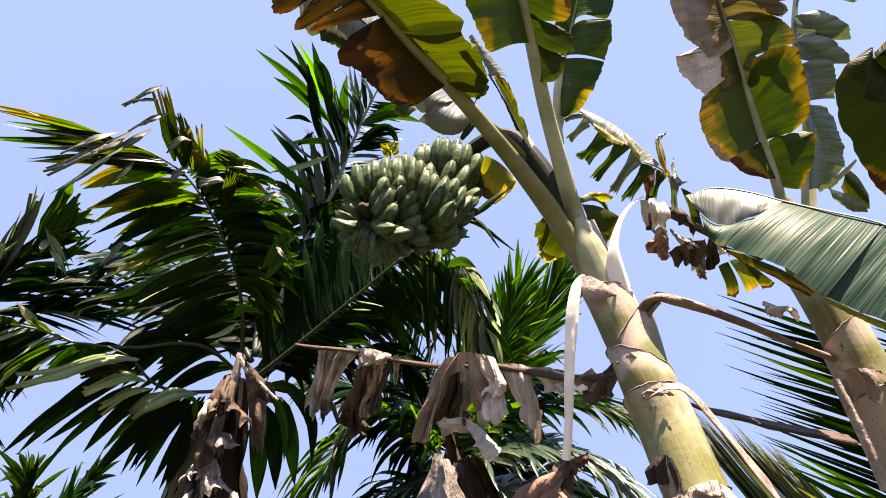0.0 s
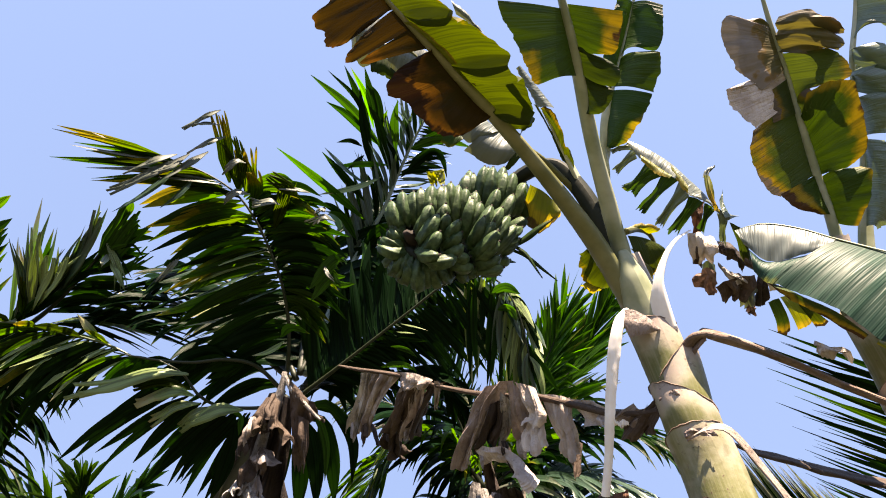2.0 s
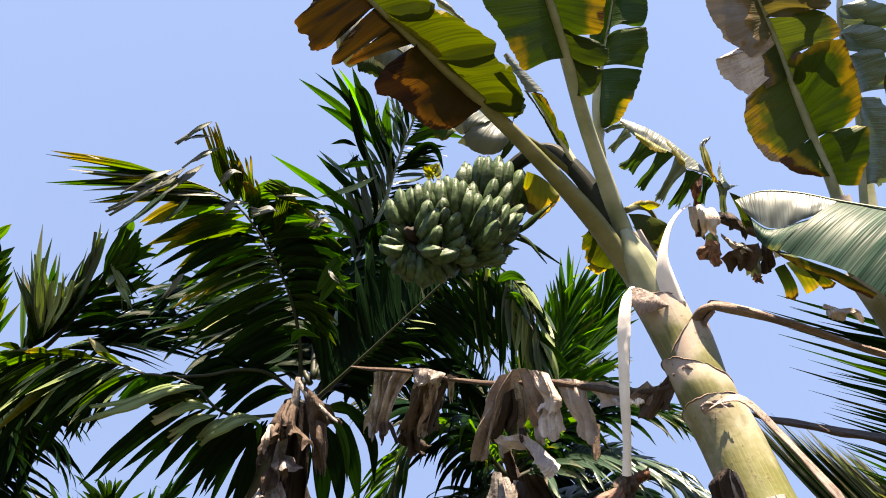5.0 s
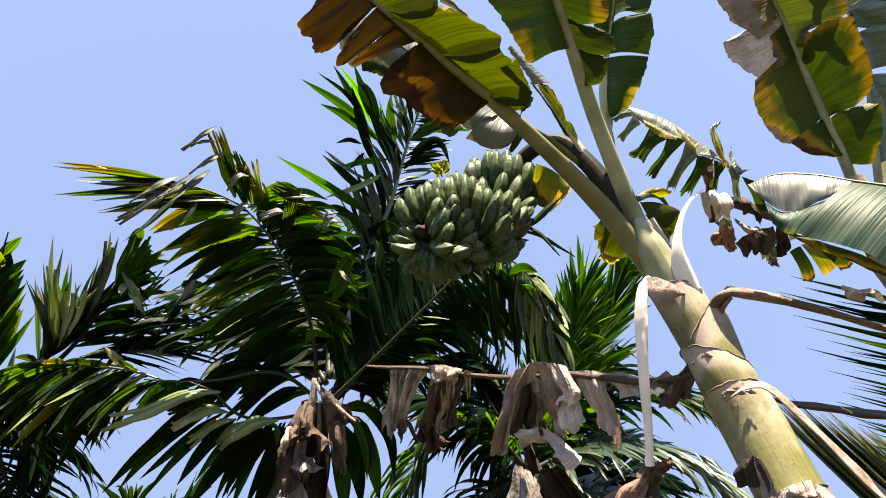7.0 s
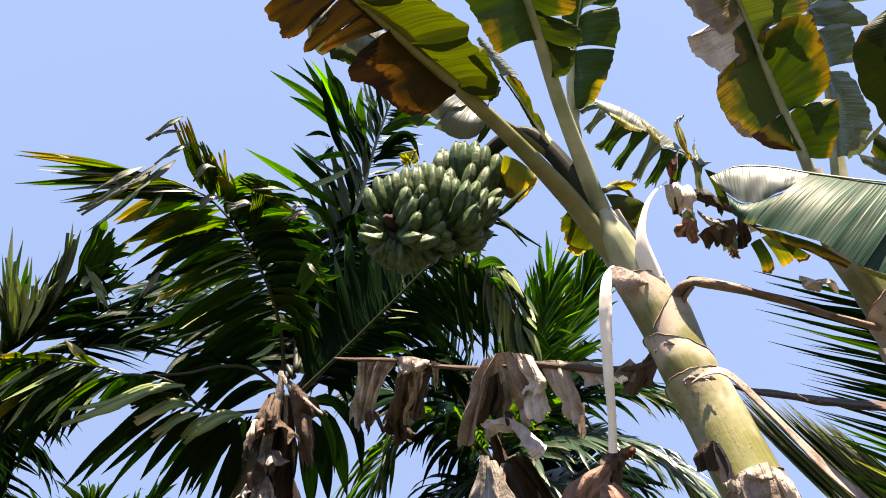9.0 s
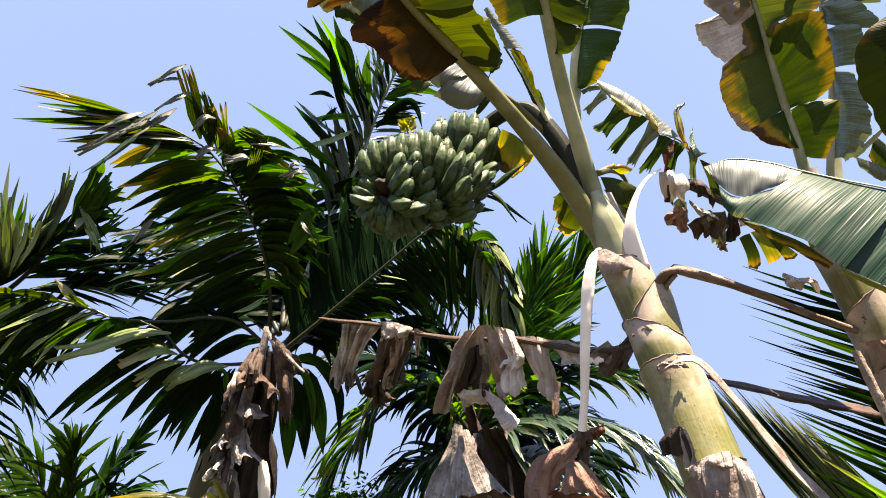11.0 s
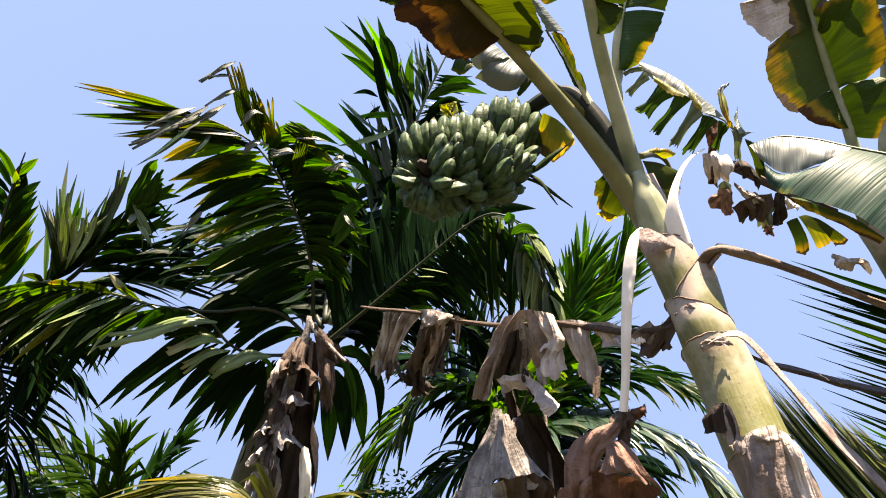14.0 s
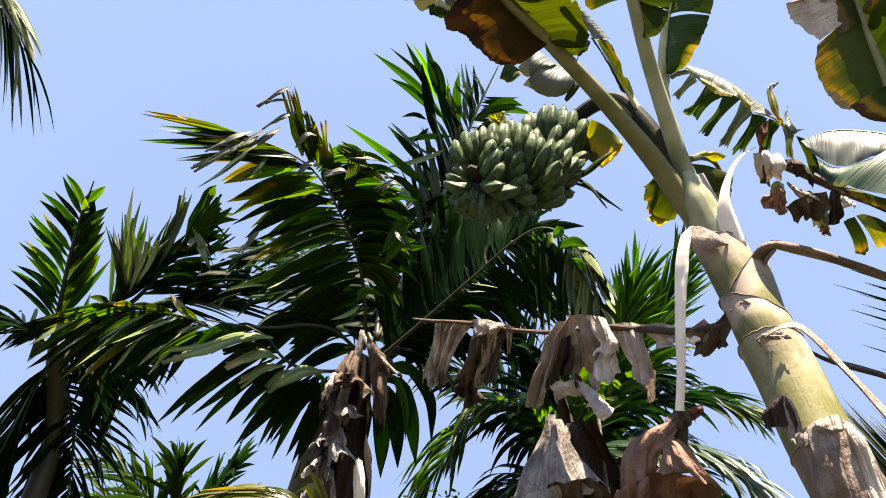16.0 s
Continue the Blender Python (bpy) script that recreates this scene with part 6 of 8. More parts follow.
        (((0.448, 1.577, 3.201), (0.462, 1.582, 3.178)), (0.401, 1.604, 3.190), 0.5),
        (((0.461, 1.587, 3.189), (0.479, 1.592, 3.150)), (0.417, 1.657, 3.152), 0.8),
        (((0.504, 1.594, 3.133), (0.557, 1.598, 3.084)), (0.454, 1.669, 3.073), 0.85),
        (((0.553, 1.603, 3.094), (0.599, 1.602, 3.067)), (0.499, 1.706, 3.026), 0.6),
        (((0.599, 1.604, 3.064), (0.630, 1.618, 3.014)), (0.548, 1.718, 2.982), 0.7),
        (((0.630, 1.625, 3.021), (0.671, 1.624, 2.995)), (0.594, 1.721, 2.950), 0.8),
        (((0.674, 1.624, 2.995), (0.703, 1.632, 2.970)), (0.674, 1.710, 2.944), 0.8),
        (((0.706, 1.635, 2.967), (0.741, 1.646, 2.940)), (0.738, 1.717, 2.909), 0.7),
        (((0.745, 1.646, 2.940), (0.782, 1.652, 2.903)), (0.821, 1.770, 2.881), 0.9))):
    a, b, c = Vector(root[0]), Vector(root[1]), Vector(tip)
    half = (b - a) * (w * 0.5)
    drape("leaf_strip", ([a, a.lerp(b, 0.5) + Vector((0, -0.006, 0)), b], [a.lerp(c, 0.5), (a + b) * 0.25 + c * 0.5 + Vector((0, -0.012, 0)), b.lerp(c, 0.45)], [c - half, c + Vector((0, -0.008, 0)), c + half]), (LEAF_SILVER, LEAF_SILVER, LEAF_GREEN, LEAF_GREEN, LEAF_SILVER, LEAF_GREEN, LEAF_GREEN, LEAF_SILVER, LEAF_SHADE)[k], broad, 260 + k, 0.004, 0.35, nu=14, nv=18)
leaf = tube("leaf", [(2.2, 1.57, 2.1), (2.1, 1.55, 2.5), (1.421, 1.250, 2.585), (1.295, 1.192, 2.660), (1.182, 1.142, 2.724), (1.115, 1.106, 2.763), (1.051, 1.076, 2.804), (0.990, 1.047, 2.841)], [0.045, 0.035, 0.02, 0.015, 0.011, 0.008, 0.006, 0.002], PETIOLE_OLIVE, third, "dark leaf with a brown dry margin", n=40, seg=10, flat=0.85, face=(0, -0.6, 0.8), groove=0.4)
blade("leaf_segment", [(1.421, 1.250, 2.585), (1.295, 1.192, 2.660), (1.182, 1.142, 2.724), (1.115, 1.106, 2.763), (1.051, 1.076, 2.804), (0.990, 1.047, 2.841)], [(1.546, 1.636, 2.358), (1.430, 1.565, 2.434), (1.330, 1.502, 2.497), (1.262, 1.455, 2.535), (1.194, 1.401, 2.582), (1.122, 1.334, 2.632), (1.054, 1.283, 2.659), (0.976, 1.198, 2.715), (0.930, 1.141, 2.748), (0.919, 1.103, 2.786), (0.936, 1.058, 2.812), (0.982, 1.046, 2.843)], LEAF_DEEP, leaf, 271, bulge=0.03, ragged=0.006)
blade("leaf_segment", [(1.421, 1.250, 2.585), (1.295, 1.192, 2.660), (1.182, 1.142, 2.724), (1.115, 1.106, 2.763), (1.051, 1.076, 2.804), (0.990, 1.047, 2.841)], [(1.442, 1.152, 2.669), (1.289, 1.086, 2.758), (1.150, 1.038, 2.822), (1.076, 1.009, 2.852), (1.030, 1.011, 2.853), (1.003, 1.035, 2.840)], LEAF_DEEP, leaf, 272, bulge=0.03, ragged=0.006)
leaf = tube("leaf", [(2.12, 1.6, 2.4), (1.862, 1.272, 3.223), (1.723, 1.277, 3.316), (1.601, 1.286, 3.366), (1.471, 1.316, 3.371), (1.398, 1.350, 3.328)], [0.04, 0.02, 0.014, 0.01, 0.007, 0.002], PETIOLE, third, "fresh green leaf", n=36, seg=10)
blade("leaf_segment", [(1.723, 1.277, 3.316), (1.601, 1.288, 3.363), (1.471, 1.318, 3.368), (1.398, 1.350, 3.328)], [(1.738, 1.393, 3.064), (1.610, 1.388, 3.117), (1.492, 1.362, 3.200), (1.416, 1.351, 3.256), (1.383, 1.347, 3.300)], LEAF_BRIGHT, leaf, 273, bulge=0.03, ragged=0.004)
blade("leaf_segment", [(1.723, 1.277, 3.316), (1.601, 1.288, 3.363), (1.471, 1.318, 3.368), (1.398, 1.350, 3.328)], [(1.722, 1.244, 3.414), (1.593, 1.268, 3.426), (1.472, 1.308, 3.415), (1.415, 1.336, 3.382)], LEAF_BRIGHT, leaf, 274, bulge=0.02, ragged=0.004)


# ---- palms ----
palm = thing("areca_palm", (-1.75, 3.35, 0.0), "slender areca palm with dense dark green feather fronds", "palm tree", "palms")
crown = Vector((-1.096, 3.478, 3.114))
foot = Vector((-1.527, 3.921, 2.398))
tube("trunk", [(-1.75, 3.35, 0.0), tuple(foot * 0.55 + Vector((-1.75, 3.35, 0.0)) * 0.45), tuple(foot)], [0.085, 0.075, 0.07], TRUNK, palm, "grey ringed trunk", n=30, seg=14, lump=0.08)
tube("crownshaft", [tuple(foot), (-1.397, 3.745, 2.670), (-1.256, 3.600, 2.904), tuple(crown)], [0.07, 0.078, 0.072, 0.045], CROWNSHAFT, palm, "pale olive crownshaft", n=24, seg=16, lump=0.06)
LOW_UP = (0, -0.3, 0.9)
wrng = random.Random(12)
worn = tube("frond", [(-1.117, 3.463, 3.185), (-1.085, 3.256, 3.361), (-1.100, 3.065, 3.523), (-1.156, 2.900, 3.661), (-1.236, 2.743, 3.784), (-1.331, 2.634, 3.871), (-1.459, 2.549, 3.919), (-1.615, 2.477, 3.946), (-1.766, 2.407, 3.953)], [0.014, 0.012, 0.01, 0.008, 0.007, 0.006, 0.005, 0.004, 0.002], RACHIS_DARK, palm, "arching worn frond with shredded sunburnt tips", n=50, seg=8)
rank(worn, [(-1.667, 2.454, 3.953), (-1.587, 2.486, 3.938), (-1.483, 2.535, 3.918), (-1.393, 2.588, 3.892)], [(-2.133, 2.257, 3.969), (-2.123, 2.303, 3.906), (-2.110, 2.369, 3.849), (-1.972, 2.467, 3.802)], 24, 0.03, (FROND_WORN, FROND_SHADED, FROND_SHRED, FROND_YELLOW, FROND_WORN), 301, lift=0.02, jitter=0.02, short=0.35)
rank(worn, [(-1.587, 2.486, 3.938), (-1.483, 2.535, 3.918), (-1.393, 2.588, 3.892), (-1.304, 2.650, 3.853)], [(-1.917, 2.368, 3.914), (-1.882, 2.414, 3.855), (-1.823, 2.449, 3.849), (-1.675, 2.521, 3.839)], 18, 0.026, (FROND_WORN, FROND_SHRED, FROND_SHADED), 302, lift=0.03, jitter=0.02, short=0.35)
rank(worn, [(-1.394, 2.593, 3.885), (-1.326, 2.642, 3.861), (-1.257, 2.726, 3.804)], [(-1.819, 2.546, 3.748), (-1.731, 2.638, 3.667), (-1.766, 2.695, 3.615)], 5, 0.07, (FROND_WORN, FROND_YELLOW), 303, lift=0.05, jitter=0.02, short=0.1)
rank(worn, [(-1.246, 2.733, 3.796), (-1.194, 2.822, 3.731), (-1.149, 2.918, 3.654), (-1.110, 3.025, 3.561)], [(-1.769, 2.717, 3.583), (-1.720, 2.786, 3.528), (-1.692, 2.876, 3.441), (-1.629, 2.997, 3.315)], 19, 0.062, (FROND_YELLOW, FROND_WORN, FROND_YELLOW, FROND_SHADED), 304, lift=0.12, jitter=0.05, short=0.3, turn=0.9)
rank(worn, [(-1.176, 2.871, 3.699), (-1.123, 2.983, 3.602), (-1.095, 3.137, 3.475)], [(-1.721, 2.933, 3.425), (-1.650, 3.012, 3.358), (-1.567, 3.174, 3.213)], 16, 0.03, (FROND_LIT, FROND_SHADED, FROND_BLUE), 305, lift=0.05, jitter=0.05, short=0.3)
rank(worn, [(-1.106, 3.047, 3.549), (-1.089, 3.156, 3.449), (-1.091, 3.282, 3.340)], [(-1.659, 3.064, 3.285), (-1.569, 3.182, 3.200), (-1.485, 3.292, 3.094)], 12, 0.065, (FROND_SHADED, FROND_SHADED, FROND), 306, lift=0.08, jitter=0.03, short=0.15)
rank(worn, [(-1.302, 2.638, 3.870), (-1.227, 2.730, 3.803), (-1.164, 2.852, 3.711), (-1.117, 2.987, 3.596), (-1.087, 3.147, 3.462)], [(-0.958, 2.565, 3.852), (-0.811, 2.651, 3.753), (-0.722, 2.796, 3.630), (-0.730, 2.991, 3.458), (-0.880, 3.201, 3.313)], 38, 0.06, (FROND_SHADED, FROND_YELLOW, FROND, FROND_YELLOW), 307, lift=0.16, jitter=0.03, short=0.25)
rank(worn, [(-1.300, 2.760, 3.872), (-1.221, 2.888, 3.773), (-1.158, 3.029, 3.653), (-1.112, 3.188, 3.505)], [(-1.138, 2.675, 3.947), (-0.967, 2.749, 3.868), (-0.875, 2.900, 3.739), (-0.858, 3.132, 3.518)], 30, 0.065, (FROND_SHADED,), 308, lift=0.12, jitter=0.04, short=0.25)
for q, w, m in (
        ([(-1.359, 2.584, 3.903), (-1.370, 2.466, 3.998), (-1.388, 2.306, 4.152)], 0.06, FROND_WORN), ([(-1.319, 2.614, 3.884), (-1.314, 2.501, 3.974), (-1.349, 2.406, 4.051)], 0.07, FROND_WORN),
        ([(-1.277, 2.637, 3.874), (-1.262, 2.554, 3.942), (-1.285, 2.452, 4.031)], 0.07, FROND_WORN), ([(-1.242, 2.667, 3.855), (-1.225, 2.601, 3.899), (-1.235, 2.529, 3.948)], 0.06, FROND_WORN),
        ([(-1.315, 2.634, 3.892), (-1.310, 2.563, 3.957), (-1.336, 2.484, 4.048)], 0.07, FROND_YELLOW),
        ([(-1.138, 2.781, 3.762), (-1.087, 2.670, 3.822), (-1.037, 2.560, 3.916)], 0.05, FROND_WORN), ([(-0.988, 2.617, 3.842), (-1.044, 2.553, 3.855), (-1.139, 2.501, 3.880)], 0.05, FROND_WORN),
        ([(-1.385, 2.306, 4.152), (-1.449, 2.307, 4.106), (-1.564, 2.346, 4.035)], 0.05, FROND_SHRED), ([(-1.362, 2.394, 4.049), (-1.430, 2.379, 3.991), (-1.548, 2.413, 3.908)], 0.045, FROND_SHRED),
        ([(-1.386, 2.350, 4.090), (-1.467, 2.328, 4.074), (-1.538, 2.335, 4.036)], 0.03, FROND_SHRED), ([(-1.449, 2.441, 3.987), (-1.538, 2.434, 3.879), (-1.647, 2.483, 3.794)], 0.05, FROND_SHRED),
        ([(-1.535, 2.428, 3.957), (-1.655, 2.420, 3.829), (-1.828, 2.423, 3.799)], 0.06, FROND_SHRED), ([(-1.565, 2.436, 3.942), (-1.724, 2.425, 3.794), (-1.991, 2.499, 3.650)], 0.075, FROND_SHRED),
        ([(-1.599, 2.473, 3.902), (-1.732, 2.492, 3.750), (-1.886, 2.535, 3.649)], 0.05, FROND_BLUE), ([(-1.599, 2.426, 3.950), (-1.698, 2.398, 3.871), (-1.822, 2.427, 3.794)], 0.05, FROND_SHRED),
        ([(-1.256, 2.486, 3.953), (-1.303, 2.457, 3.934), (-1.375, 2.503, 3.858)], 0.05, FROND_SHRED), ([(-1.239, 2.603, 3.842), (-1.315, 2.565, 3.815), (-1.409, 2.616, 3.712)], 0.06, FROND_SHRED),
        ([(-1.077, 2.628, 3.796), (-1.124, 2.592, 3.788), (-1.249, 2.606, 3.749)], 0.06, FROND_SHRED), ([(-0.844, 2.648, 3.803), (-0.868, 2.638, 3.761), (-0.909, 2.648, 3.723)], 0.04, FROND_SHRED),
        ([(-0.795, 2.702, 3.753), (-0.847, 2.654, 3.742), (-0.909, 2.679, 3.681)], 0.05, FROND_SHRED), ([(-0.924, 2.601, 3.858), (-0.987, 2.566, 3.846), (-1.089, 2.559, 3.839)], 0.035, FROND_SHRED),
        ([(-1.524, 2.531, 3.901), (-1.584, 2.543, 3.788), (-1.678, 2.581, 3.720)], 0.035, FROND_BLUE), ([(-1.614, 2.791, 3.607), (-1.633, 2.798, 3.525), (-1.717, 2.855, 3.431)], 0.04, FROND_SHRED),
        ([(-0.848, 2.831, 3.580), (-0.813, 2.827, 3.504), (-0.739, 2.873, 3.449)], 0.02, FROND_SHRED), ([(-0.732, 2.836, 3.641), (-0.808, 2.819, 3.568), (-0.915, 2.890, 3.451)], 0.07, FROND_BRIGHT),
        ([(-0.748, 2.920, 3.556), (-0.830, 2.893, 3.512), (-0.914, 2.950, 3.419)], 0.06, FROND_BRIGHT), ([(-0.828, 2.875, 3.572), (-0.770, 2.900, 3.493), (-0.682, 2.903, 3.503)], 0.04, FROND_BRIGHT),
        ([(-1.083, 3.102, 3.283), (-1.011, 3.017, 3.292), (-0.908, 3.041, 3.274)], 0.05, FROND_BRIGHT), ([(-1.061, 3.114, 3.270), (-1.119, 3.086, 3.196), (-1.208, 3.097, 3.167)], 0.035, FROND_LIT)):
    if m in (FROND_SHRED, FROND_WORN):
        strap(q, w * (1.15 if m is FROND_SHRED else 1.35), m, worn, wrng, 4 + int(w * 60), 0.7 if m is FROND_SHRED else 0.1, (0.2, -0.8, 0.45) if m is FROND_SHRED else (0.05, -0.75, -0.6))
    else:
        leaflet(q, w, m, worn, turn=wrng.uniform(-0.7, 0.7))

blue = tube("frond", [(-1.034, 3.521, 3.272), (-0.942, 3.504, 3.743), (-0.837, 3.461, 4.081), (-0.693, 3.357, 4.371), (-0.609, 3.252, 4.583), (-0.512, 3.126, 4.776), (-0.434, 3.040, 4.909), (-0.343, 2.945, 5.057)], [0.026, 0.024, 0.022, 0.018, 0.014, 0.011, 0.008, 0.004], RACHIS_BLUE, palm, "upright blue-green frond", n=40, seg=8)
rank(blue, [(-0.867, 3.490, 4.018), (-0.769, 3.416, 4.242), (-0.669, 3.325, 4.437), (-0.589, 3.223, 4.628), (-0.479, 3.088, 4.835)], [(-0.943, 3.199, 4.348), (-0.845, 3.088, 4.519), (-0.755, 3.000, 4.691), (-0.654, 2.931, 4.857), (-0.529, 2.884, 4.994)], 64, 0.034, (FROND_BLUE, FROND_BLUE, FROND_BLUE, FROND_SHADED), 311, lift=0.02, jitter=0.05, short=0.3)
rank(blue, [(-0.817, 3.450, 4.116), (-0.716, 3.386, 4.327), (-0.638, 3.291, 4.524), (-0.560, 3.184, 4.687), (-0.458, 3.069, 4.865)], [(-0.589, 3.439, 4.236), (-0.465, 3.365, 4.394), (-0.355, 3.296, 4.560), (-0.255, 3.191, 4.723), (-0.184, 3.104, 4.857)], 44, 0.03, (FROND_SHADED, FROND_SHADED, FROND_BLUE), 312, lift=0.03, jitter=0.03, short=0.2)
for q, w, m in (
        ([(-0.721, 3.095, 4.702), (-0.900, 2.905, 4.769), (-1.032, 2.810, 4.796)], 0.06, FROND), ([(-0.726, 3.083, 4.717), (-0.890, 2.862, 4.797), (-1.122, 2.675, 4.887)], 0.055, FROND_BRIGHT),
        ([(-0.762, 3.029, 4.720), (-0.850, 2.809, 4.825), (-1.018, 2.664, 4.918)], 0.03, FROND_SHADED), ([(-0.770, 3.007, 4.749), (-0.847, 2.789, 4.854), (-0.917, 2.653, 4.949)], 0.045, FROND),
        ([(-0.754, 2.998, 4.764), (-0.794, 2.809, 4.851), (-0.877, 2.662, 4.942)], 0.04, FROND_BRIGHT), ([(-0.730, 2.991, 4.778), (-0.764, 2.802, 4.865), (-0.793, 2.665, 4.951)], 0.05, FROND),
        ([(-0.701, 3.030, 4.762), (-0.724, 2.832, 4.864), (-0.795, 2.740, 4.914)], 0.045, FROND_SHADED), ([(-0.757, 3.196, 4.554), (-0.801, 2.959, 4.707), (-0.829, 2.767, 4.888)], 0.06, FROND_SHADED),
        ([(-0.666, 3.201, 4.595), (-0.713, 2.964, 4.748), (-0.781, 2.851, 4.828)], 0.06, FROND), ([(-0.619, 3.144, 4.683), (-0.625, 2.976, 4.797), (-0.597, 2.862, 4.876)], 0.06, FROND_BRIGHT),
        ([(-0.648, 3.097, 4.744), (-0.689, 2.968, 4.799), (-0.660, 2.895, 4.819)], 0.04, FROND_YELLOW), ([(-0.780, 3.292, 4.241), (-0.981, 3.053, 4.287), (-1.269, 2.820, 4.399)], 0.06, FROND_BRIGHT),
        ([(-0.792, 3.219, 4.343), (-0.908, 3.049, 4.391), (-1.020, 2.898, 4.448)], 0.055, FROND), ([(-0.757, 3.210, 4.447), (-0.887, 3.039, 4.444), (-1.011, 2.906, 4.491)], 0.05, FROND_BLUE),
        ([(-0.690, 3.180, 4.517), (-0.839, 3.106, 4.356), (-1.036, 3.070, 4.255)], 0.05, FROND_LIT), ([(-0.654, 3.141, 4.578), (-0.814, 3.050, 4.490), (-0.980, 3.016, 4.427)], 0.04, FROND_BRIGHT),
        ([(-0.812, 3.020, 4.620), (-0.876, 2.961, 4.607), (-0.955, 2.941, 4.572)], 0.03, FROND_SHADED), ([(-0.799, 3.053, 4.576), (-0.840, 3.041, 4.500), (-0.888, 3.042, 4.438)], 0.03, FROND_SHADED),
        ([(-0.540, 3.155, 4.732), (-0.334, 3.094, 4.762), (-0.130, 3.118, 4.723)], 0.06, FROND_BRIGHT), ([(-0.507, 3.137, 4.761), (-0.311, 3.067, 4.803), (-0.197, 3.080, 4.767)], 0.05, FROND),
        ([(-0.583, 3.256, 4.582), (-0.395, 3.126, 4.672), (-0.316, 3.127, 4.631), (-0.279, 3.210, 4.537)], 0.055, FROND_SHADED), ([(-0.538, 3.208, 4.656), (-0.376, 3.120, 4.684), (-0.286, 3.118, 4.648)], 0.05, FROND_SHADED),
        ([(-0.862, 3.313, 4.199), (-0.970, 3.158, 4.228), (-1.059, 3.099, 4.211)], 0.05, FROND), ([(-0.834, 3.358, 4.140), (-0.906, 3.196, 4.183), (-0.995, 3.131, 4.175)], 0.05, FROND_BRIGHT),
        ([(-0.827, 3.420, 4.053), (-0.670, 3.257, 4.133), (-0.642, 3.300, 3.990), (-0.689, 3.414, 3.823)], 0.08, FROND), ([(-0.678, 3.296, 4.164), (-0.602, 3.310, 4.034), (-0.621, 3.422, 3.821)], 0.07, FROND_BRIGHT),
        ([(-0.790, 3.323, 4.110), (-0.746, 3.332, 3.982), (-0.771, 3.403, 3.825)], 0.06, FROND_BRIGHT)):
    leaflet(q, w, m, blue, turn=wrng.uniform(-0.6, 0.6))

dim = tube("frond", [(-1.017, 3.466, 3.126), (-0.811, 3.321, 3.223), (-0.614, 3.185, 3.323), (-0.407, 3.045, 3.431), (-0.225, 2.923, 3.526), (-0.071, 2.859, 3.571), (0.067, 2.870, 3.507), (0.164, 2.934, 3.361), (0.225, 3.055, 3.164)], [0.014, 0.011, 0.009, 0.008, 0.007, 0.006, 0.005, 0.004, 0.003], RACHIS_DARK, palm, "arching frond in deep shade with lit drooping tips", n=50, seg=8)
rank(dim, [(-0.904, 3.388, 3.184), (-0.683, 3.226, 3.290), (-0.476, 3.097, 3.399), (-0.275, 2.959, 3.503), (-0.086, 2.862, 3.564)], [(-0.630, 3.362, 3.158), (-0.357, 3.293, 3.192), (-0.112, 3.252, 3.183), (0.057, 3.177, 3.211), (0.177, 3.096, 3.239)], 46, 0.042, (FROND_SHADED,), 321, lift=0.05, jitter=0.03, short=0.25)
rank(dim, [(-0.982, 3.452, 3.151), (-0.760, 3.301, 3.259), (-0.548, 3.158, 3.371), (-0.343, 3.019, 3.477), (-0.148, 2.907, 3.578)], [(-1.088, 3.261, 3.543), (-0.807, 3.148, 3.746), (-0.592, 3.041, 3.842), (-0.295, 2.984, 3.881), (-0.014, 2.939, 3.813)], 36, 0.075, (FROND_SHADED,), 322, lift=0.04, jitter=0.04, short=0.2)
rank(dim, [(-0.116, 2.879, 3.569), (0.040, 2.868, 3.522), (0.153, 2.928, 3.385), (0.219, 3.038, 3.188)], [(-0.081, 3.173, 3.126), (0.070, 3.189, 3.057), (0.209, 3.170, 3.035), (0.304, 3.172, 3.012)], 34, 0.04, (FROND_SHADED, FROND_BLUE, FROND, FROND_LIT), 323, lift=0.06, jitter=0.03, short=0.35)
rank(dim, [(0.012, 2.869, 3.534), (0.117, 2.904, 3.448), (0.198, 2.988, 3.290)], [(0.167, 3.000, 3.268), (0.273, 3.021, 3.221), (0.323, 3.066, 3.129)], 14, 0.04, (FROND_LIT, FROND_BLUE, FROND_SHADED), 324, lift=0.25, jitter=0.02, short=0.3)
for q, w, m in (
        ([(0.018, 2.900, 3.457), (0.092, 2.851, 3.467), (0.165, 2.855, 3.438)], 0.055, FROND_BRIGHT), ([(-0.004, 2.881, 3.515), (0.023, 2.826, 3.527), (0.035, 2.835, 3.481)], 0.045, FROND_BRIGHT),
        ([(0.054, 2.946, 3.397), (0.110, 2.914, 3.381), (0.152, 2.932, 3.328)], 0.045, FROND_BRIGHT), ([(-0.500, 3.145, 3.275), (-0.407, 3.119, 3.239), (-0.350, 3.125, 3.204)], 0.03, FROND_BRIGHT),
        ([(-0.481, 3.124, 3.309), (-0.372, 3.090, 3.286), (-0.298, 3.080, 3.277)], 0.025, FROND), ([(-0.553, 3.223, 3.193), (-0.430, 3.170, 3.182), (-0.349, 3.175, 3.151)], 0.04, FROND_BRIGHT),
        ([(-0.447, 3.062, 3.366), (-0.363, 3.032, 3.334), (-0.301, 3.020, 3.308)], 0.012, FROND_LIT), ([(-0.469, 3.085, 3.330), (-0.411, 3.055, 3.312), (-0.366, 3.043, 3.300)], 0.012, FROND_LIT)):
    leaflet(q, w, m, dim, turn=wrng.uniform(-0.4, 0.4))

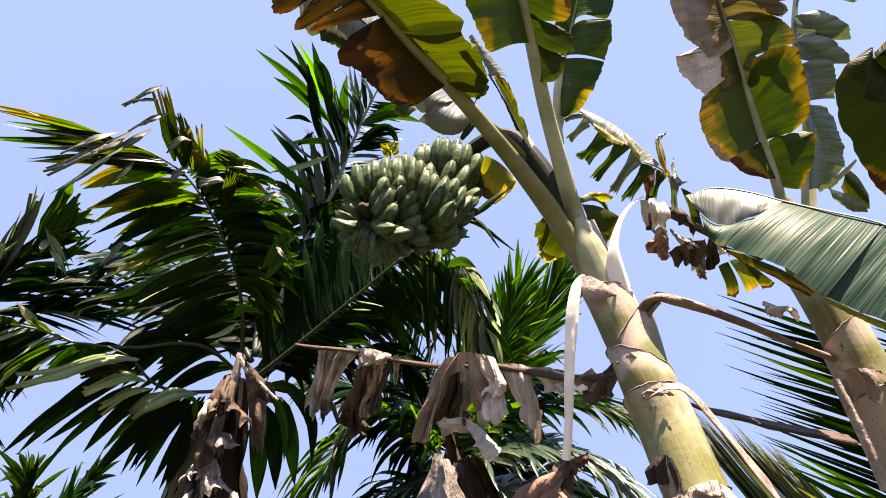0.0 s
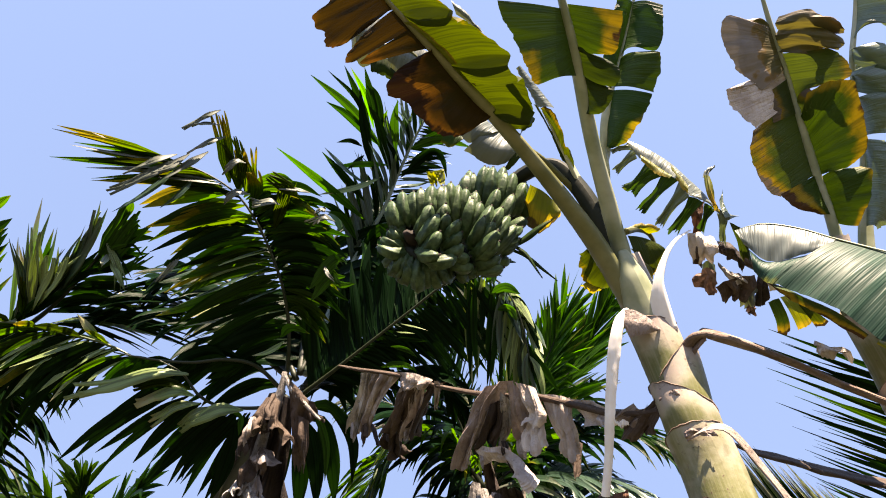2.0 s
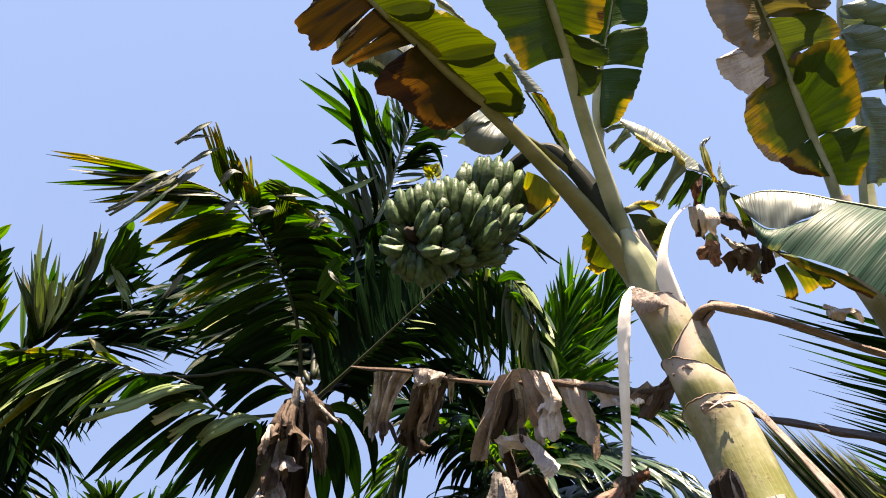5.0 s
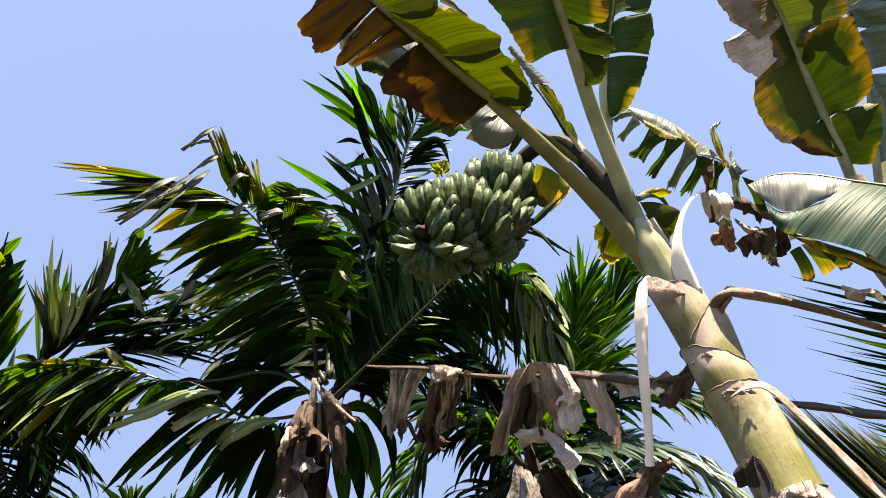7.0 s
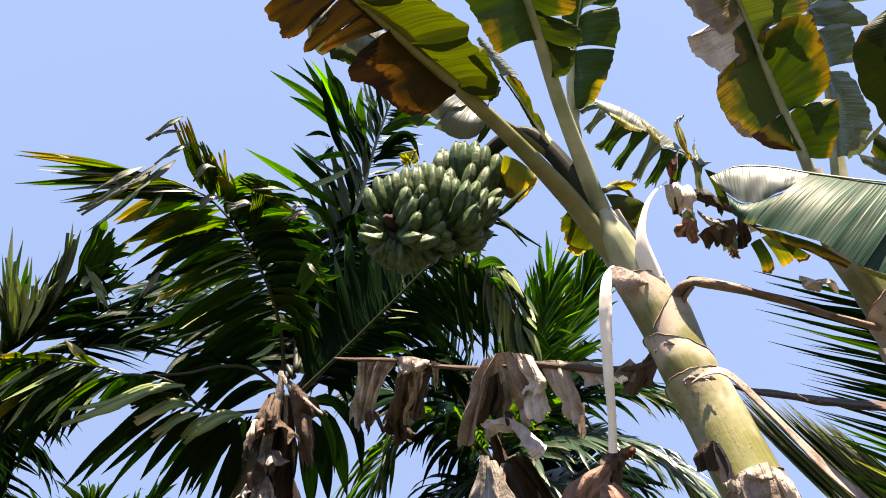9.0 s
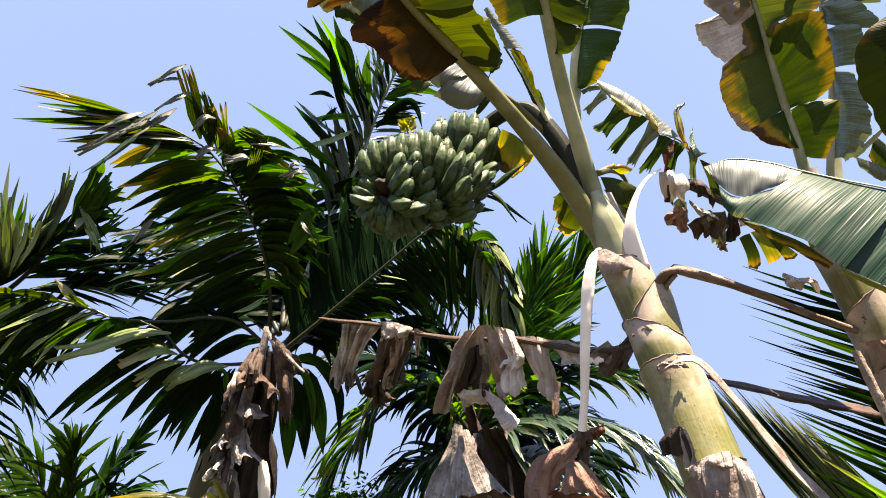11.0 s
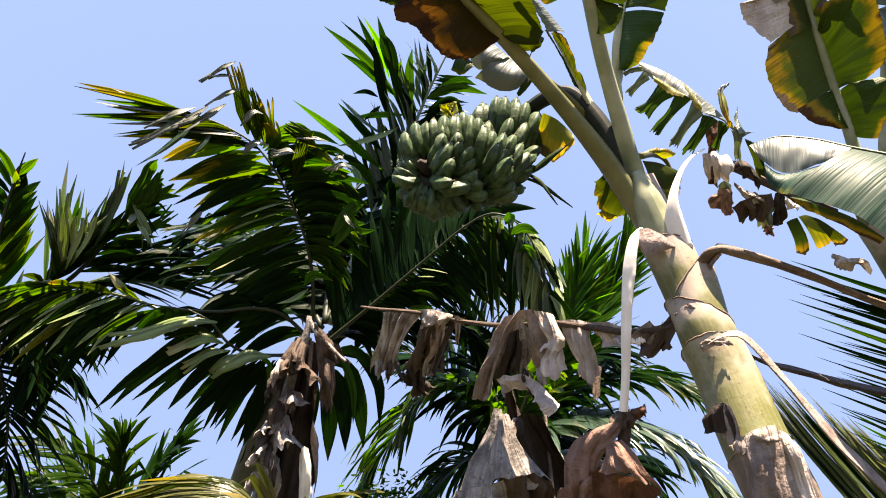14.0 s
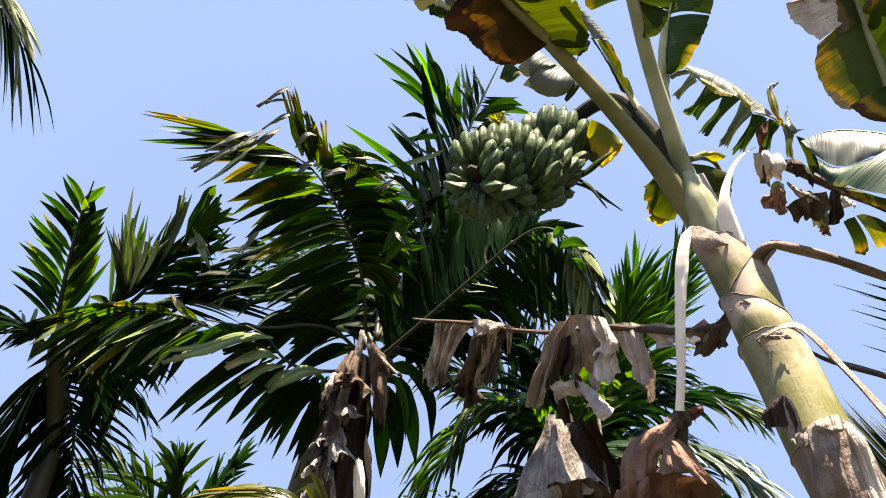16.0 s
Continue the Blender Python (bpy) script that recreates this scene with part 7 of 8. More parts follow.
lowest = tube("frond", [(-1.105, 3.436, 3.121), (-1.230, 3.253, 3.186), (-1.365, 3.153, 3.169), (-1.502, 3.091, 3.114), (-1.659, 3.012, 3.080), (-1.850, 2.943, 3.079)], [0.012, 0.011, 0.01, 0.008, 0.006, 0.003], RACHIS_DARK, palm, "low frond with long hanging leaflets", n=36, seg=8)
bent = tube("frond", [(-1.122, 3.460, 3.050), (-1.261, 3.363, 2.992), (-1.374, 3.255, 2.953), (-1.448, 3.145, 2.959), (-1.509, 3.023, 3.017), (-1.606, 2.943, 3.046)], [0.012, 0.01, 0.009, 0.008, 0.006, 0.003], RACHIS_DARK, palm, "bent low frond with sunlit leaflets", n=36, seg=8)
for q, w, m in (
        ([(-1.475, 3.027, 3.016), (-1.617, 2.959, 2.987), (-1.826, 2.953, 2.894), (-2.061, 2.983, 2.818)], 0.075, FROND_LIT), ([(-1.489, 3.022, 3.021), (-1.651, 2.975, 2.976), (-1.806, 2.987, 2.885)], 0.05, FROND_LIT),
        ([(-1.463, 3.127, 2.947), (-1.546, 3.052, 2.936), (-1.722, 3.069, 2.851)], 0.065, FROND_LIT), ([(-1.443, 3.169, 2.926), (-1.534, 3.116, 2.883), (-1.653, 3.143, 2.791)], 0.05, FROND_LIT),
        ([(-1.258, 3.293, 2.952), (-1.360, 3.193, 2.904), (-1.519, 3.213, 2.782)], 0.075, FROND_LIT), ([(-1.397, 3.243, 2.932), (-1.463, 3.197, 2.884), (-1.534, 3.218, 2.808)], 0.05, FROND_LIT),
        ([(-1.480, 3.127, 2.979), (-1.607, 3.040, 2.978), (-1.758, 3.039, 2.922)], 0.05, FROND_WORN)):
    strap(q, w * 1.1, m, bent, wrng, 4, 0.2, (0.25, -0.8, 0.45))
rank(bent, [(-1.541, 3.040, 3.024), (-1.478, 3.172, 2.951), (-1.383, 3.284, 2.946), (-1.270, 3.396, 2.979)], [(-2.165, 3.213, 2.685), (-2.026, 3.317, 2.628), (-1.846, 3.428, 2.603), (-1.593, 3.561, 2.592)], 12, 0.058, (FROND_SHADED,), 331, lift=0.05, jitter=0.03, short=0.15)
rank(bent, [(-1.422, 3.305, 2.945), (-1.301, 3.395, 2.975), (-1.161, 3.483, 3.046)], [(-1.721, 3.566, 2.602), (-1.541, 3.678, 2.574), (-1.451, 3.783, 2.579)], 11, 0.06, (FROND_SHADED,), 332, lift=0.04, jitter=0.04, short=0.2)
rank(lowest, [(-1.733, 2.980, 3.079), (-1.542, 3.079, 3.107), (-1.366, 3.156, 3.164), (-1.216, 3.261, 3.178)], [(-2.002, 3.094, 2.948), (-1.825, 3.156, 2.973), (-1.684, 3.242, 2.995), (-1.512, 3.359, 2.994)], 14, 0.055, (FROND_SHADED, FROND), 333, lift=0.05, jitter=0.03, short=0.25)
rank(lowest, [(-1.373, 3.170, 3.177), (-1.245, 3.250, 3.189), (-1.133, 3.414, 3.148)], [(-1.701, 3.105, 3.081), (-1.550, 3.205, 3.032), (-1.465, 3.326, 2.978)], 8, 0.08, (FROND_SHADED, FROND_SHADED, FROND), 334, lift=0.15, jitter=0.03, short=0.2)
for q, w, m in (
        ([(-1.021, 3.501, 3.042), (-0.829, 3.368, 3.015), (-0.693, 3.439, 2.866), (-0.690, 3.594, 2.683)], 0.075, FROND_SHADED), ([(-0.955, 3.491, 3.065), (-0.776, 3.408, 3.002), (-0.688, 3.442, 2.897)], 0.06, FROND),
        ([(-1.013, 3.540, 3.023), (-0.893, 3.487, 2.977), (-0.824, 3.583, 2.817), (-0.800, 3.750, 2.620)], 0.1, FROND), ([(-1.031, 3.547, 3.010), (-0.953, 3.534, 2.935), (-0.916, 3.648, 2.781), (-0.911, 3.795, 2.608)], 0.1, FROND_SHADED),
        ([(-1.067, 3.561, 3.019), (-1.019, 3.602, 2.900), (-1.006, 3.713, 2.745), (-1.021, 3.860, 2.570)], 0.1, FROND_SHADED), ([(-0.992, 3.518, 3.023), (-0.904, 3.452, 2.990), (-0.846, 3.525, 2.861), (-0.849, 3.641, 2.714)], 0.045, FROND_BRIGHT),
        ([(-1.106, 3.585, 3.014), (-1.115, 3.647, 2.890), (-1.149, 3.754, 2.735), (-1.190, 3.880, 2.585)], 0.1, FROND_SHADED), ([(-1.152, 3.570, 3.029), (-1.193, 3.637, 2.893), (-1.259, 3.739, 2.739), (-1.332, 3.862, 2.590)], 0.1, FROND_SHADED),
        ([(-1.342, 3.427, 2.958), (-1.339, 3.459, 2.844), (-1.384, 3.542, 2.721), (-1.455, 3.659, 2.579)], 0.09, FROND_SHADED), ([(-1.346, 3.347, 2.967), (-1.275, 3.319, 2.914), (-1.270, 3.351, 2.834)], 0.04, FROND_BRIGHT)):
    leaflet(q, w, m, lowest, turn=wrng.uniform(-0.4, 0.4))
# fronds at the back of the crown, their shade put into darker leaflets
frond(palm, [(-1.11, 3.516, 3.24), (-1.486, 3.565, 3.52), (-1.818, 3.607, 3.721), (-2.146, 3.652, 3.831), (-2.458, 3.726, 3.813)], 26, 0.5, 0.07, FROND_SHADED, 6, angle=(70, 30), rise=0.05, weight=0.9, begin=0.08, up=(0, -0.5, 0.8))
frond(palm, [(-1.062, 3.498, 3.267), (-1.097, 3.531, 3.655), (-1.08, 3.52, 4.02), (-0.971, 3.495, 4.317), (-0.737, 3.547, 4.504)], 34, 0.6, 0.07, FROND_SHADED, 7, angle=(76, 36), rise=0.05, weight=0.8, begin=0.08, up=(0, -0.8, 0.5))
frond(palm, [(-1.044, 3.581, 3.236), (-0.777, 3.717, 3.565), (-0.529, 3.854, 3.805), (-0.281, 3.966, 3.906), (-0.054, 4.092, 3.9)], 46, 0.42, 0.07, FROND_SHADED, 8, angle=(76, 36), rise=0.05, weight=0.9, begin=0.08, up=(0, -0.6, 0.75))
frond(palm, [(-1.06, 3.59, 3.223), (-0.847, 3.836, 3.394), (-0.529, 4.033, 3.549), (-0.281, 4.202, 3.57), (-0.093, 4.427, 3.423)], 40, 0.42, 0.07, FROND_SHADED, 9, angle=(72, 36), rise=0.05, weight=1.1, begin=0.08, up=(0, -0.5, 0.8))
frond(palm, [(-1.078, 3.516, 3.24), (-1.285, 3.526, 3.575), (-1.575, 3.518, 3.849), (-1.861, 3.54, 3.991), (-2.11, 3.581, 3.933)], 28, 0.5, 0.07, FROND_SHADED, 10, angle=(74, 36), rise=0.05, weight=0.9, begin=0.08, up=(0, -0.7, 0.7))
frond(palm, [(-1.062, 3.498, 3.267), (-0.962, 3.55, 3.628), (-0.76, 3.581, 3.933), (-0.487, 3.581, 4.107), (-0.233, 3.602, 4.077)], 46, 0.66, 0.07, FROND_SHADED, 11, angle=(78, 40), rise=0.05, weight=0.8, begin=0.08, up=(0, -0.8, 0.5))

# dead leaf hanging beside the palm's crown
husk = thing("dead_leaf", (-0.964, 2.930, 2.972), "dead banana leaf hanging upright with curled brown scoops", "dead leaf")
tube("midrib", [(-0.956, 2.915, 2.995), (-0.969, 2.949, 2.889), (-1.018, 3.002, 2.764), (-1.052, 3.071, 2.619), (-1.088, 3.129, 2.472), (-1.131, 3.185, 2.327), (-1.172, 3.279, 2.143)], [0.012, 0.022, 0.024, 0.024, 0.026, 0.026, 0.026], DRY_GREY, husk, n=36, seg=10, lump=0.5)
tube("stalk", [(-0.964, 2.918, 2.990), (-0.903, 2.921, 2.906), (-0.822, 2.956, 2.834), (-0.758, 2.973, 2.784)], [0.012, 0.014, 0.01, 0.006], DRY_GREY, husk, n=20, seg=8, flat=0.5, lump=0.4)
# dark backing sheet: the shade inside the scoops is put into its colour
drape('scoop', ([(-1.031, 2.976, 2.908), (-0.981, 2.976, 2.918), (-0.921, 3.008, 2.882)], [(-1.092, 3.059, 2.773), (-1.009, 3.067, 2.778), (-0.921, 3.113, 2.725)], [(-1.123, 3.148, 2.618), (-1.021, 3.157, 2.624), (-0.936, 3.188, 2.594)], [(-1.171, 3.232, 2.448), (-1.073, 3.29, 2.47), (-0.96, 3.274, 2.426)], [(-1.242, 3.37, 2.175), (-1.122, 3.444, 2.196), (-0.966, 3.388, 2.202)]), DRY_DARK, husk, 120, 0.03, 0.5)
drape('scoop', ([(-1.036, 2.97, 2.88), (-0.985, 2.926, 2.883), (-0.953, 2.987, 2.871)], [(-1.058, 2.965, 2.811), (-0.981, 2.887, 2.799), (-0.95, 2.993, 2.79)], [(-1.065, 2.979, 2.753), (-0.966, 2.881, 2.739), (-0.925, 3.01, 2.734)]), DRY_BROWN, husk, 121, 0.009, 0.5)
drape('scoop', ([(-1.035, 3.01, 2.785), (-0.984, 2.966, 2.789), (-0.948, 3.027, 2.776)], [(-1.027, 2.992, 2.742), (-0.926, 2.875, 2.719), (-0.898, 3.028, 2.713)], [(-1.016, 2.992, 2.707), (-0.908, 2.853, 2.682), (-0.871, 3.045, 2.657)]), DRY_BROWN, husk, 122, 0.0075, 0.5)
drape('scoop', ([(-1.076, 3.08, 2.656), (-1.019, 3.032, 2.666), (-0.983, 3.088, 2.661)], [(-1.079, 3.075, 2.608), (-0.978, 2.949, 2.599), (-0.952, 3.083, 2.62)], [(-1.086, 3.079, 2.565), (-0.953, 2.912, 2.55), (-0.93, 3.081, 2.591)]), DRY, husk, 123, 0.0075, 0.5)
drape('scoop', ([(-1.124, 3.147, 2.51), (-1.074, 3.088, 2.518), (-1.053, 3.16, 2.505)], [(-1.12, 3.145, 2.443), (-1.001, 3.003, 2.442), (-0.981, 3.154, 2.456)], [(-1.118, 3.161, 2.384), (-0.956, 2.971, 2.39), (-0.927, 3.172, 2.403)]), DRY_GREY, husk, 124, 0.0075, 0.5)
drape('scoop', ([(-1.072, 2.982, 2.784), (-1.045, 2.973, 2.803), (-1.018, 2.987, 2.787)], [(-1.085, 2.965, 2.734), (-1.023, 2.881, 2.727), (-1.01, 2.972, 2.739)], [(-1.104, 2.987, 2.698), (-1.018, 2.861, 2.686), (-1.01, 2.993, 2.707)]), DRY_BROWN, husk, 125, 0.0075, 0.5)
drape('scoop', ([(-1.12, 3.108, 2.552), (-1.079, 3.07, 2.544), (-1.066, 3.131, 2.528)], [(-1.154, 3.099, 2.487), (-1.08, 2.993, 2.478), (-1.074, 3.109, 2.487)], [(-1.189, 3.109, 2.43), (-1.091, 2.97, 2.438), (-1.072, 3.107, 2.454)]), DRY_GREY, husk, 126, 0.0075, 0.5)
drape('scoop', ([(-1.156, 3.163, 2.427), (-1.107, 3.096, 2.428), (-1.097, 3.178, 2.417)], [(-1.178, 3.145, 2.377), (-1.102, 3.02, 2.361), (-1.104, 3.155, 2.377)], [(-1.208, 3.152, 2.325), (-1.107, 2.997, 2.323), (-1.108, 3.152, 2.344)]), DRY_GREY, husk, 127, 0.0075, 0.5)
drape('scoop', ([(-0.96, 3.139, 2.392), (-0.916, 3.066, 2.402), (-0.913, 3.143, 2.395)], [(-0.949, 3.179, 2.299), (-0.907, 3.113, 2.297), (-0.9, 3.183, 2.302)], [(-0.971, 3.25, 2.189), (-0.924, 3.217, 2.175), (-0.905, 3.25, 2.202)]), DRY_WHITE, husk, 128, 0.009, 0.5)
drape('scoop', ([(-1.11, 3.151, 2.381), (-1.062, 3.084, 2.382), (-1.062, 3.165, 2.371)], [(-1.134, 3.179, 2.299), (-1.064, 3.093, 2.297), (-1.055, 3.195, 2.29)], [(-1.171, 3.25, 2.187), (-1.097, 3.185, 2.189), (-1.066, 3.259, 2.193)]), DRY_GREY, husk, 129, 0.012, 0.5)
drape('scoop', ([(-0.919, 2.892, 2.946), (-0.86, 2.928, 2.904), (-0.795, 2.971, 2.853)], [(-0.915, 2.969, 2.869), (-0.833, 2.931, 2.834), (-0.773, 3.015, 2.827)], [(-0.909, 3.023, 2.79), (-0.833, 3.035, 2.787), (-0.746, 3.036, 2.801)]), DRY_BROWN, husk, 130, 0.015, 0.5)
drape('scoop', ([(-0.898, 2.979, 2.785), (-0.86, 2.974, 2.8), (-0.817, 2.99, 2.785)], [(-0.887, 3.041, 2.696), (-0.844, 3.001, 2.691), (-0.817, 3.05, 2.695)], [(-0.877, 3.105, 2.602), (-0.85, 3.114, 2.594), (-0.823, 3.107, 2.609)]), DRY_BROWN, husk, 131, 0.009, 0.5)
for k in range(10):
    e = (k + 0.5) / 10
    p = Vector((-1.011, 2.931, 2.835)).lerp(Vector((-1.140, 3.208, 2.255)), e) + Vector((wrng.uniform(-0.03, 0.05), 0, 0))
    w = wrng.uniform(0.04, 0.075)
    out = Vector((wrng.choice((-1, 1)) * w, -0.05, -0.03))
    drape("curl", [[p + Vector((0, 0, 0.03)), p + out * 0.5 + Vector((0, -0.02, 0.035)), p + out], [p + Vector((0, -0.01, -0.02)), p + out * 0.55 + Vector((0, -0.04, -0.015)), p + out * 1.15 + Vector((0, 0, -0.04))], [p + Vector((0, -0.02, -0.06)), p + out * 0.6 + Vector((0, -0.02, -0.075)), p + out * 0.9 + Vector((0, 0.02, -0.1))]], (DRY_BROWN, DRY, DRY_DARK, DRY_BROWN)[k % 4], husk, 640 + k, 0.008, 0.6, nu=12, nv=12)

left = thing("areca_palm", (-3.6, 3.9, 0.0), "areca palm with a thick crown of mixed green fronds", "palm tree", "palms")
lc = [(-3.457, 3.818, 3.409)][0]
tube("trunk", [(-3.6, 3.9, 0.0), [(-3.658, 4.430, 2.535)][0], lc], [0.1, 0.085, 0.07], CROWNSHAFT, left, "grey ringed trunk", n=30, seg=14, lump=0.08)
frond(left, [(-3.405, 3.76, 3.333), (-3.63, 3.631, 3.438), (-3.858, 3.55, 3.48), (-4.127, 3.555, 3.395)], 45, 0.6325, 0.042, FROND_SHADED, 45, angle=(62, 30), rise=0.1, weight=0.9, begin=0.1, up=LOW_UP, r0=0.02, spread=0.6)
frond(left, [(-3.324, 3.693, 3.276), (-3.487, 3.816, 3.064), (-3.606, 3.98, 2.811), (-3.689, 4.173, 2.53)], 45, 0.69, 0.042, FROND_SHADED, 46, angle=(62, 30), rise=0.1, weight=1.2, begin=0.1, up=(0, -0.6, 0.6), r0=0.02, spread=0.6)
frond(left, [(-3.531, 3.921, 3.419), (-3.479, 4.123, 3.165), (-3.446, 4.323, 2.909), (-3.496, 4.558, 2.581)], 48, 0.6325, 0.042, FROND_SHADED, 50, angle=(70, 36), rise=0.1, weight=0.9, begin=0.1, up=(0, -0.9, 0.3), r0=0.02, spread=0.6)
frond(left, [(-3.531, 3.921, 3.419), (-3.35, 3.9, 3.5), (-3.194, 4.021, 3.384), (-3.12, 4.179, 3.196)], 40, 0.5175, 0.042, FROND_SHADED, 51, angle=(70, 36), rise=0.1, weight=0.9, begin=0.1, up=(0, -0.9, 0.4), r0=0.02, spread=0.6)

fan = tube("frond", [(-3.396, 3.795, 3.397), (-3.119, 3.691, 3.533), (-2.922, 3.576, 3.691), (-2.691, 3.418, 3.878), (-2.429, 3.169, 4.166)], [0.022, 0.019, 0.016, 0.012, 0.005], RACHIS_BLUE, left, "upright frond of greyish sunlit leaflets", n=30, seg=8)
rank(fan, [(-3.041, 3.645, 3.576), (-2.937, 3.595, 3.662), (-2.842, 3.534, 3.727), (-2.724, 3.456, 3.820)], [(-2.949, 3.221, 4.013), (-2.799, 3.187, 4.084), (-2.688, 3.267, 3.954), (-2.594, 3.304, 3.916)], 16, 0.04, (FROND_BLUE, FROND_LIT, FROND_BLUE, FROND), 351, lift=0.02, jitter=0.035, short=0.2)
rank(fan, [(-2.860, 3.579, 3.695), (-2.718, 3.467, 3.805), (-2.589, 3.362, 3.939)], [(-2.570, 3.299, 3.961), (-2.460, 3.194, 4.092), (-2.397, 3.128, 4.159)], 14, 0.045, (FROND_BLUE, FROND_BLUE, FROND_LIT), 352, lift=0.02, jitter=0.03, short=0.2)
rank(fan, [(-3.095, 3.702, 3.555), (-2.917, 3.590, 3.706), (-2.740, 3.479, 3.855)], [(-2.777, 3.484, 3.842), (-2.587, 3.446, 3.925), (-2.479, 3.354, 4.071)], 16, 0.055, (FROND_SHADED, FROND), 353, lift=0.03, jitter=0.04, short=0.2)
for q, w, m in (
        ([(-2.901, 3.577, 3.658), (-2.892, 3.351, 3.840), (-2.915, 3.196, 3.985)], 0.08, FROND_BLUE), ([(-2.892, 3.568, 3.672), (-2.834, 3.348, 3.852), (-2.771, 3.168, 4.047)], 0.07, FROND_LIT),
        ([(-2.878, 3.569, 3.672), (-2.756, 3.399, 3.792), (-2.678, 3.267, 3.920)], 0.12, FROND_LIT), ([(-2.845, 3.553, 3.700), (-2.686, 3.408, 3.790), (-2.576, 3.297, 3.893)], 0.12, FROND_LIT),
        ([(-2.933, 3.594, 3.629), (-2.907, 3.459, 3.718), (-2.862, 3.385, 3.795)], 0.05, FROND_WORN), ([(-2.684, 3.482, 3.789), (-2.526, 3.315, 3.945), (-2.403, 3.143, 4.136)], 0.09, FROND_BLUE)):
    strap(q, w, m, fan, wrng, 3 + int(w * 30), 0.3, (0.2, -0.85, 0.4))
arm = tube("frond", [(-3.357, 3.785, 3.417), (-2.908, 3.665, 3.653), (-2.621, 3.516, 3.907), (-2.434, 3.366, 4.095), (-2.307, 3.232, 4.268)], [0.022, 0.018, 0.014, 0.01, 0.004], RACHIS_DARK, left, "frond with ragged green leaflets", n=30, seg=8)
rank(arm, [(-2.829, 3.639, 3.702), (-2.643, 3.535, 3.877), (-2.503, 3.419, 4.028), (-2.375, 3.308, 4.169)], [(-2.338, 3.604, 3.739), (-2.187, 3.518, 3.883), (-2.143, 3.391, 4.035), (-2.193, 3.215, 4.241)], 24, 0.06, (FROND, FROND_SHADED, FROND_YELLOW, FROND_SHADED), 354, lift=0.06, jitter=0.045, short=0.3)
rank(arm, [(-2.574, 3.482, 3.945), (-2.455, 3.384, 4.066), (-2.343, 3.270, 4.210)], [(-2.228, 3.229, 4.198), (-2.238, 3.184, 4.242), (-2.257, 3.165, 4.266)], 5, 0.05, (FROND_BRIGHT, FROND_YELLOW, FROND), 355, lift=0.02, jitter=0.03, short=0.2)
for q, w, m in (
        ([(-2.499, 3.421, 4.008), (-2.367, 3.293, 4.105), (-2.252, 3.182, 4.243)], 0.12, FROND_BRIGHT), ([(-2.497, 3.474, 3.933), (-2.311, 3.331, 4.059), (-2.174, 3.234, 4.182)], 0.11, FROND_BRIGHT),
        ([(-2.423, 3.516, 3.885), (-2.254, 3.422, 3.939), (-2.110, 3.367, 4.003)], 0.06, FROND_BRIGHT), ([(-2.431, 3.343, 4.058), (-2.334, 3.405, 3.916), (-2.286, 3.505, 3.782)], 0.05, FROND_LIT)):
    strap(q, w, m, arm, wrng, 5, 0.2, (0.1, -0.8, -0.3))
rank(arm, [(-2.907, 3.729, 3.651), (-2.715, 3.710, 3.706), (-2.531, 3.673, 3.752), (-2.432, 3.582, 3.861)], [(-2.102, 3.801, 3.531), (-1.889, 3.778, 3.561), (-1.849, 3.699, 3.679), (-2.057, 3.577, 3.819)], 36, 0.028, (FROND_SHADED, FROND_BLUE, FROND_SHADED, FROND_LIT), 356, lift=0.06, jitter=0.05, short=0.4)
for q, w, m in (
        ([(-2.463, 3.426, 4.006), (-2.352, 3.336, 4.011), (-2.231, 3.314, 4.025)], 0.03, FROND_BRIGHT), ([(-2.335, 3.360, 4.015), (-2.221, 3.303, 4.008), (-2.151, 3.353, 3.948)], 0.02, FROND_SHADED),
        ([(-2.424, 3.399, 4.015), (-2.403, 3.352, 3.912), (-2.413, 3.371, 3.883)], 0.05, FROND_PALE), ([(-2.417, 3.425, 3.980), (-2.316, 3.394, 3.866), (-2.263, 3.462, 3.777)], 0.04, FROND_LIT),
        ([(-2.381, 3.371, 4.027), (-2.276, 3.368, 3.908), (-2.221, 3.423, 3.839)], 0.02, FROND_SHADED), ([(-2.375, 3.700, 3.529), (-2.431, 3.588, 3.540), (-2.525, 3.500, 3.615)], 0.06, FROND_LIT)):
    leaflet(q, w, m, arm, turn=wrng.uniform(-0.5, 0.5))
tall = tube("frond", [(-3.490, 3.800, 3.376), (-3.398, 3.592, 3.631), (-3.303, 3.399, 3.848), (-3.191, 3.212, 4.060), (-3.067, 3.049, 4.238)], [0.022, 0.018, 0.014, 0.01, 0.004], RACHIS_DARK, left, "upright frond with yellowing tips", n=30, seg=8)
rank(tall, [(-3.435, 3.681, 3.517), (-3.354, 3.495, 3.740), (-3.245, 3.305, 3.954), (-3.130, 3.140, 4.135)], [(-3.074, 3.402, 3.826), (-3.024, 3.266, 3.991), (-3.021, 3.179, 4.062), (-3.000, 3.042, 4.224)], 18, 0.065, (FROND, FROND_YELLOW, FROND_SHADED, FROND_WORN), 357, lift=0.02, jitter=0.03, short=0.25)
rank(tall, [(-3.453, 3.710, 3.491), (-3.365, 3.514, 3.711), (-3.274, 3.352, 3.901), (-3.161, 3.176, 4.098)], [(-3.801, 3.437, 3.754), (-3.631, 3.255, 3.966), (-3.467, 3.097, 4.145), (-3.257, 3.004, 4.273)], 20, 0.06, (FROND, FROND_SHADED, FROND_YELLOW), 358, lift=0.05, jitter=0.04, short=0.25)
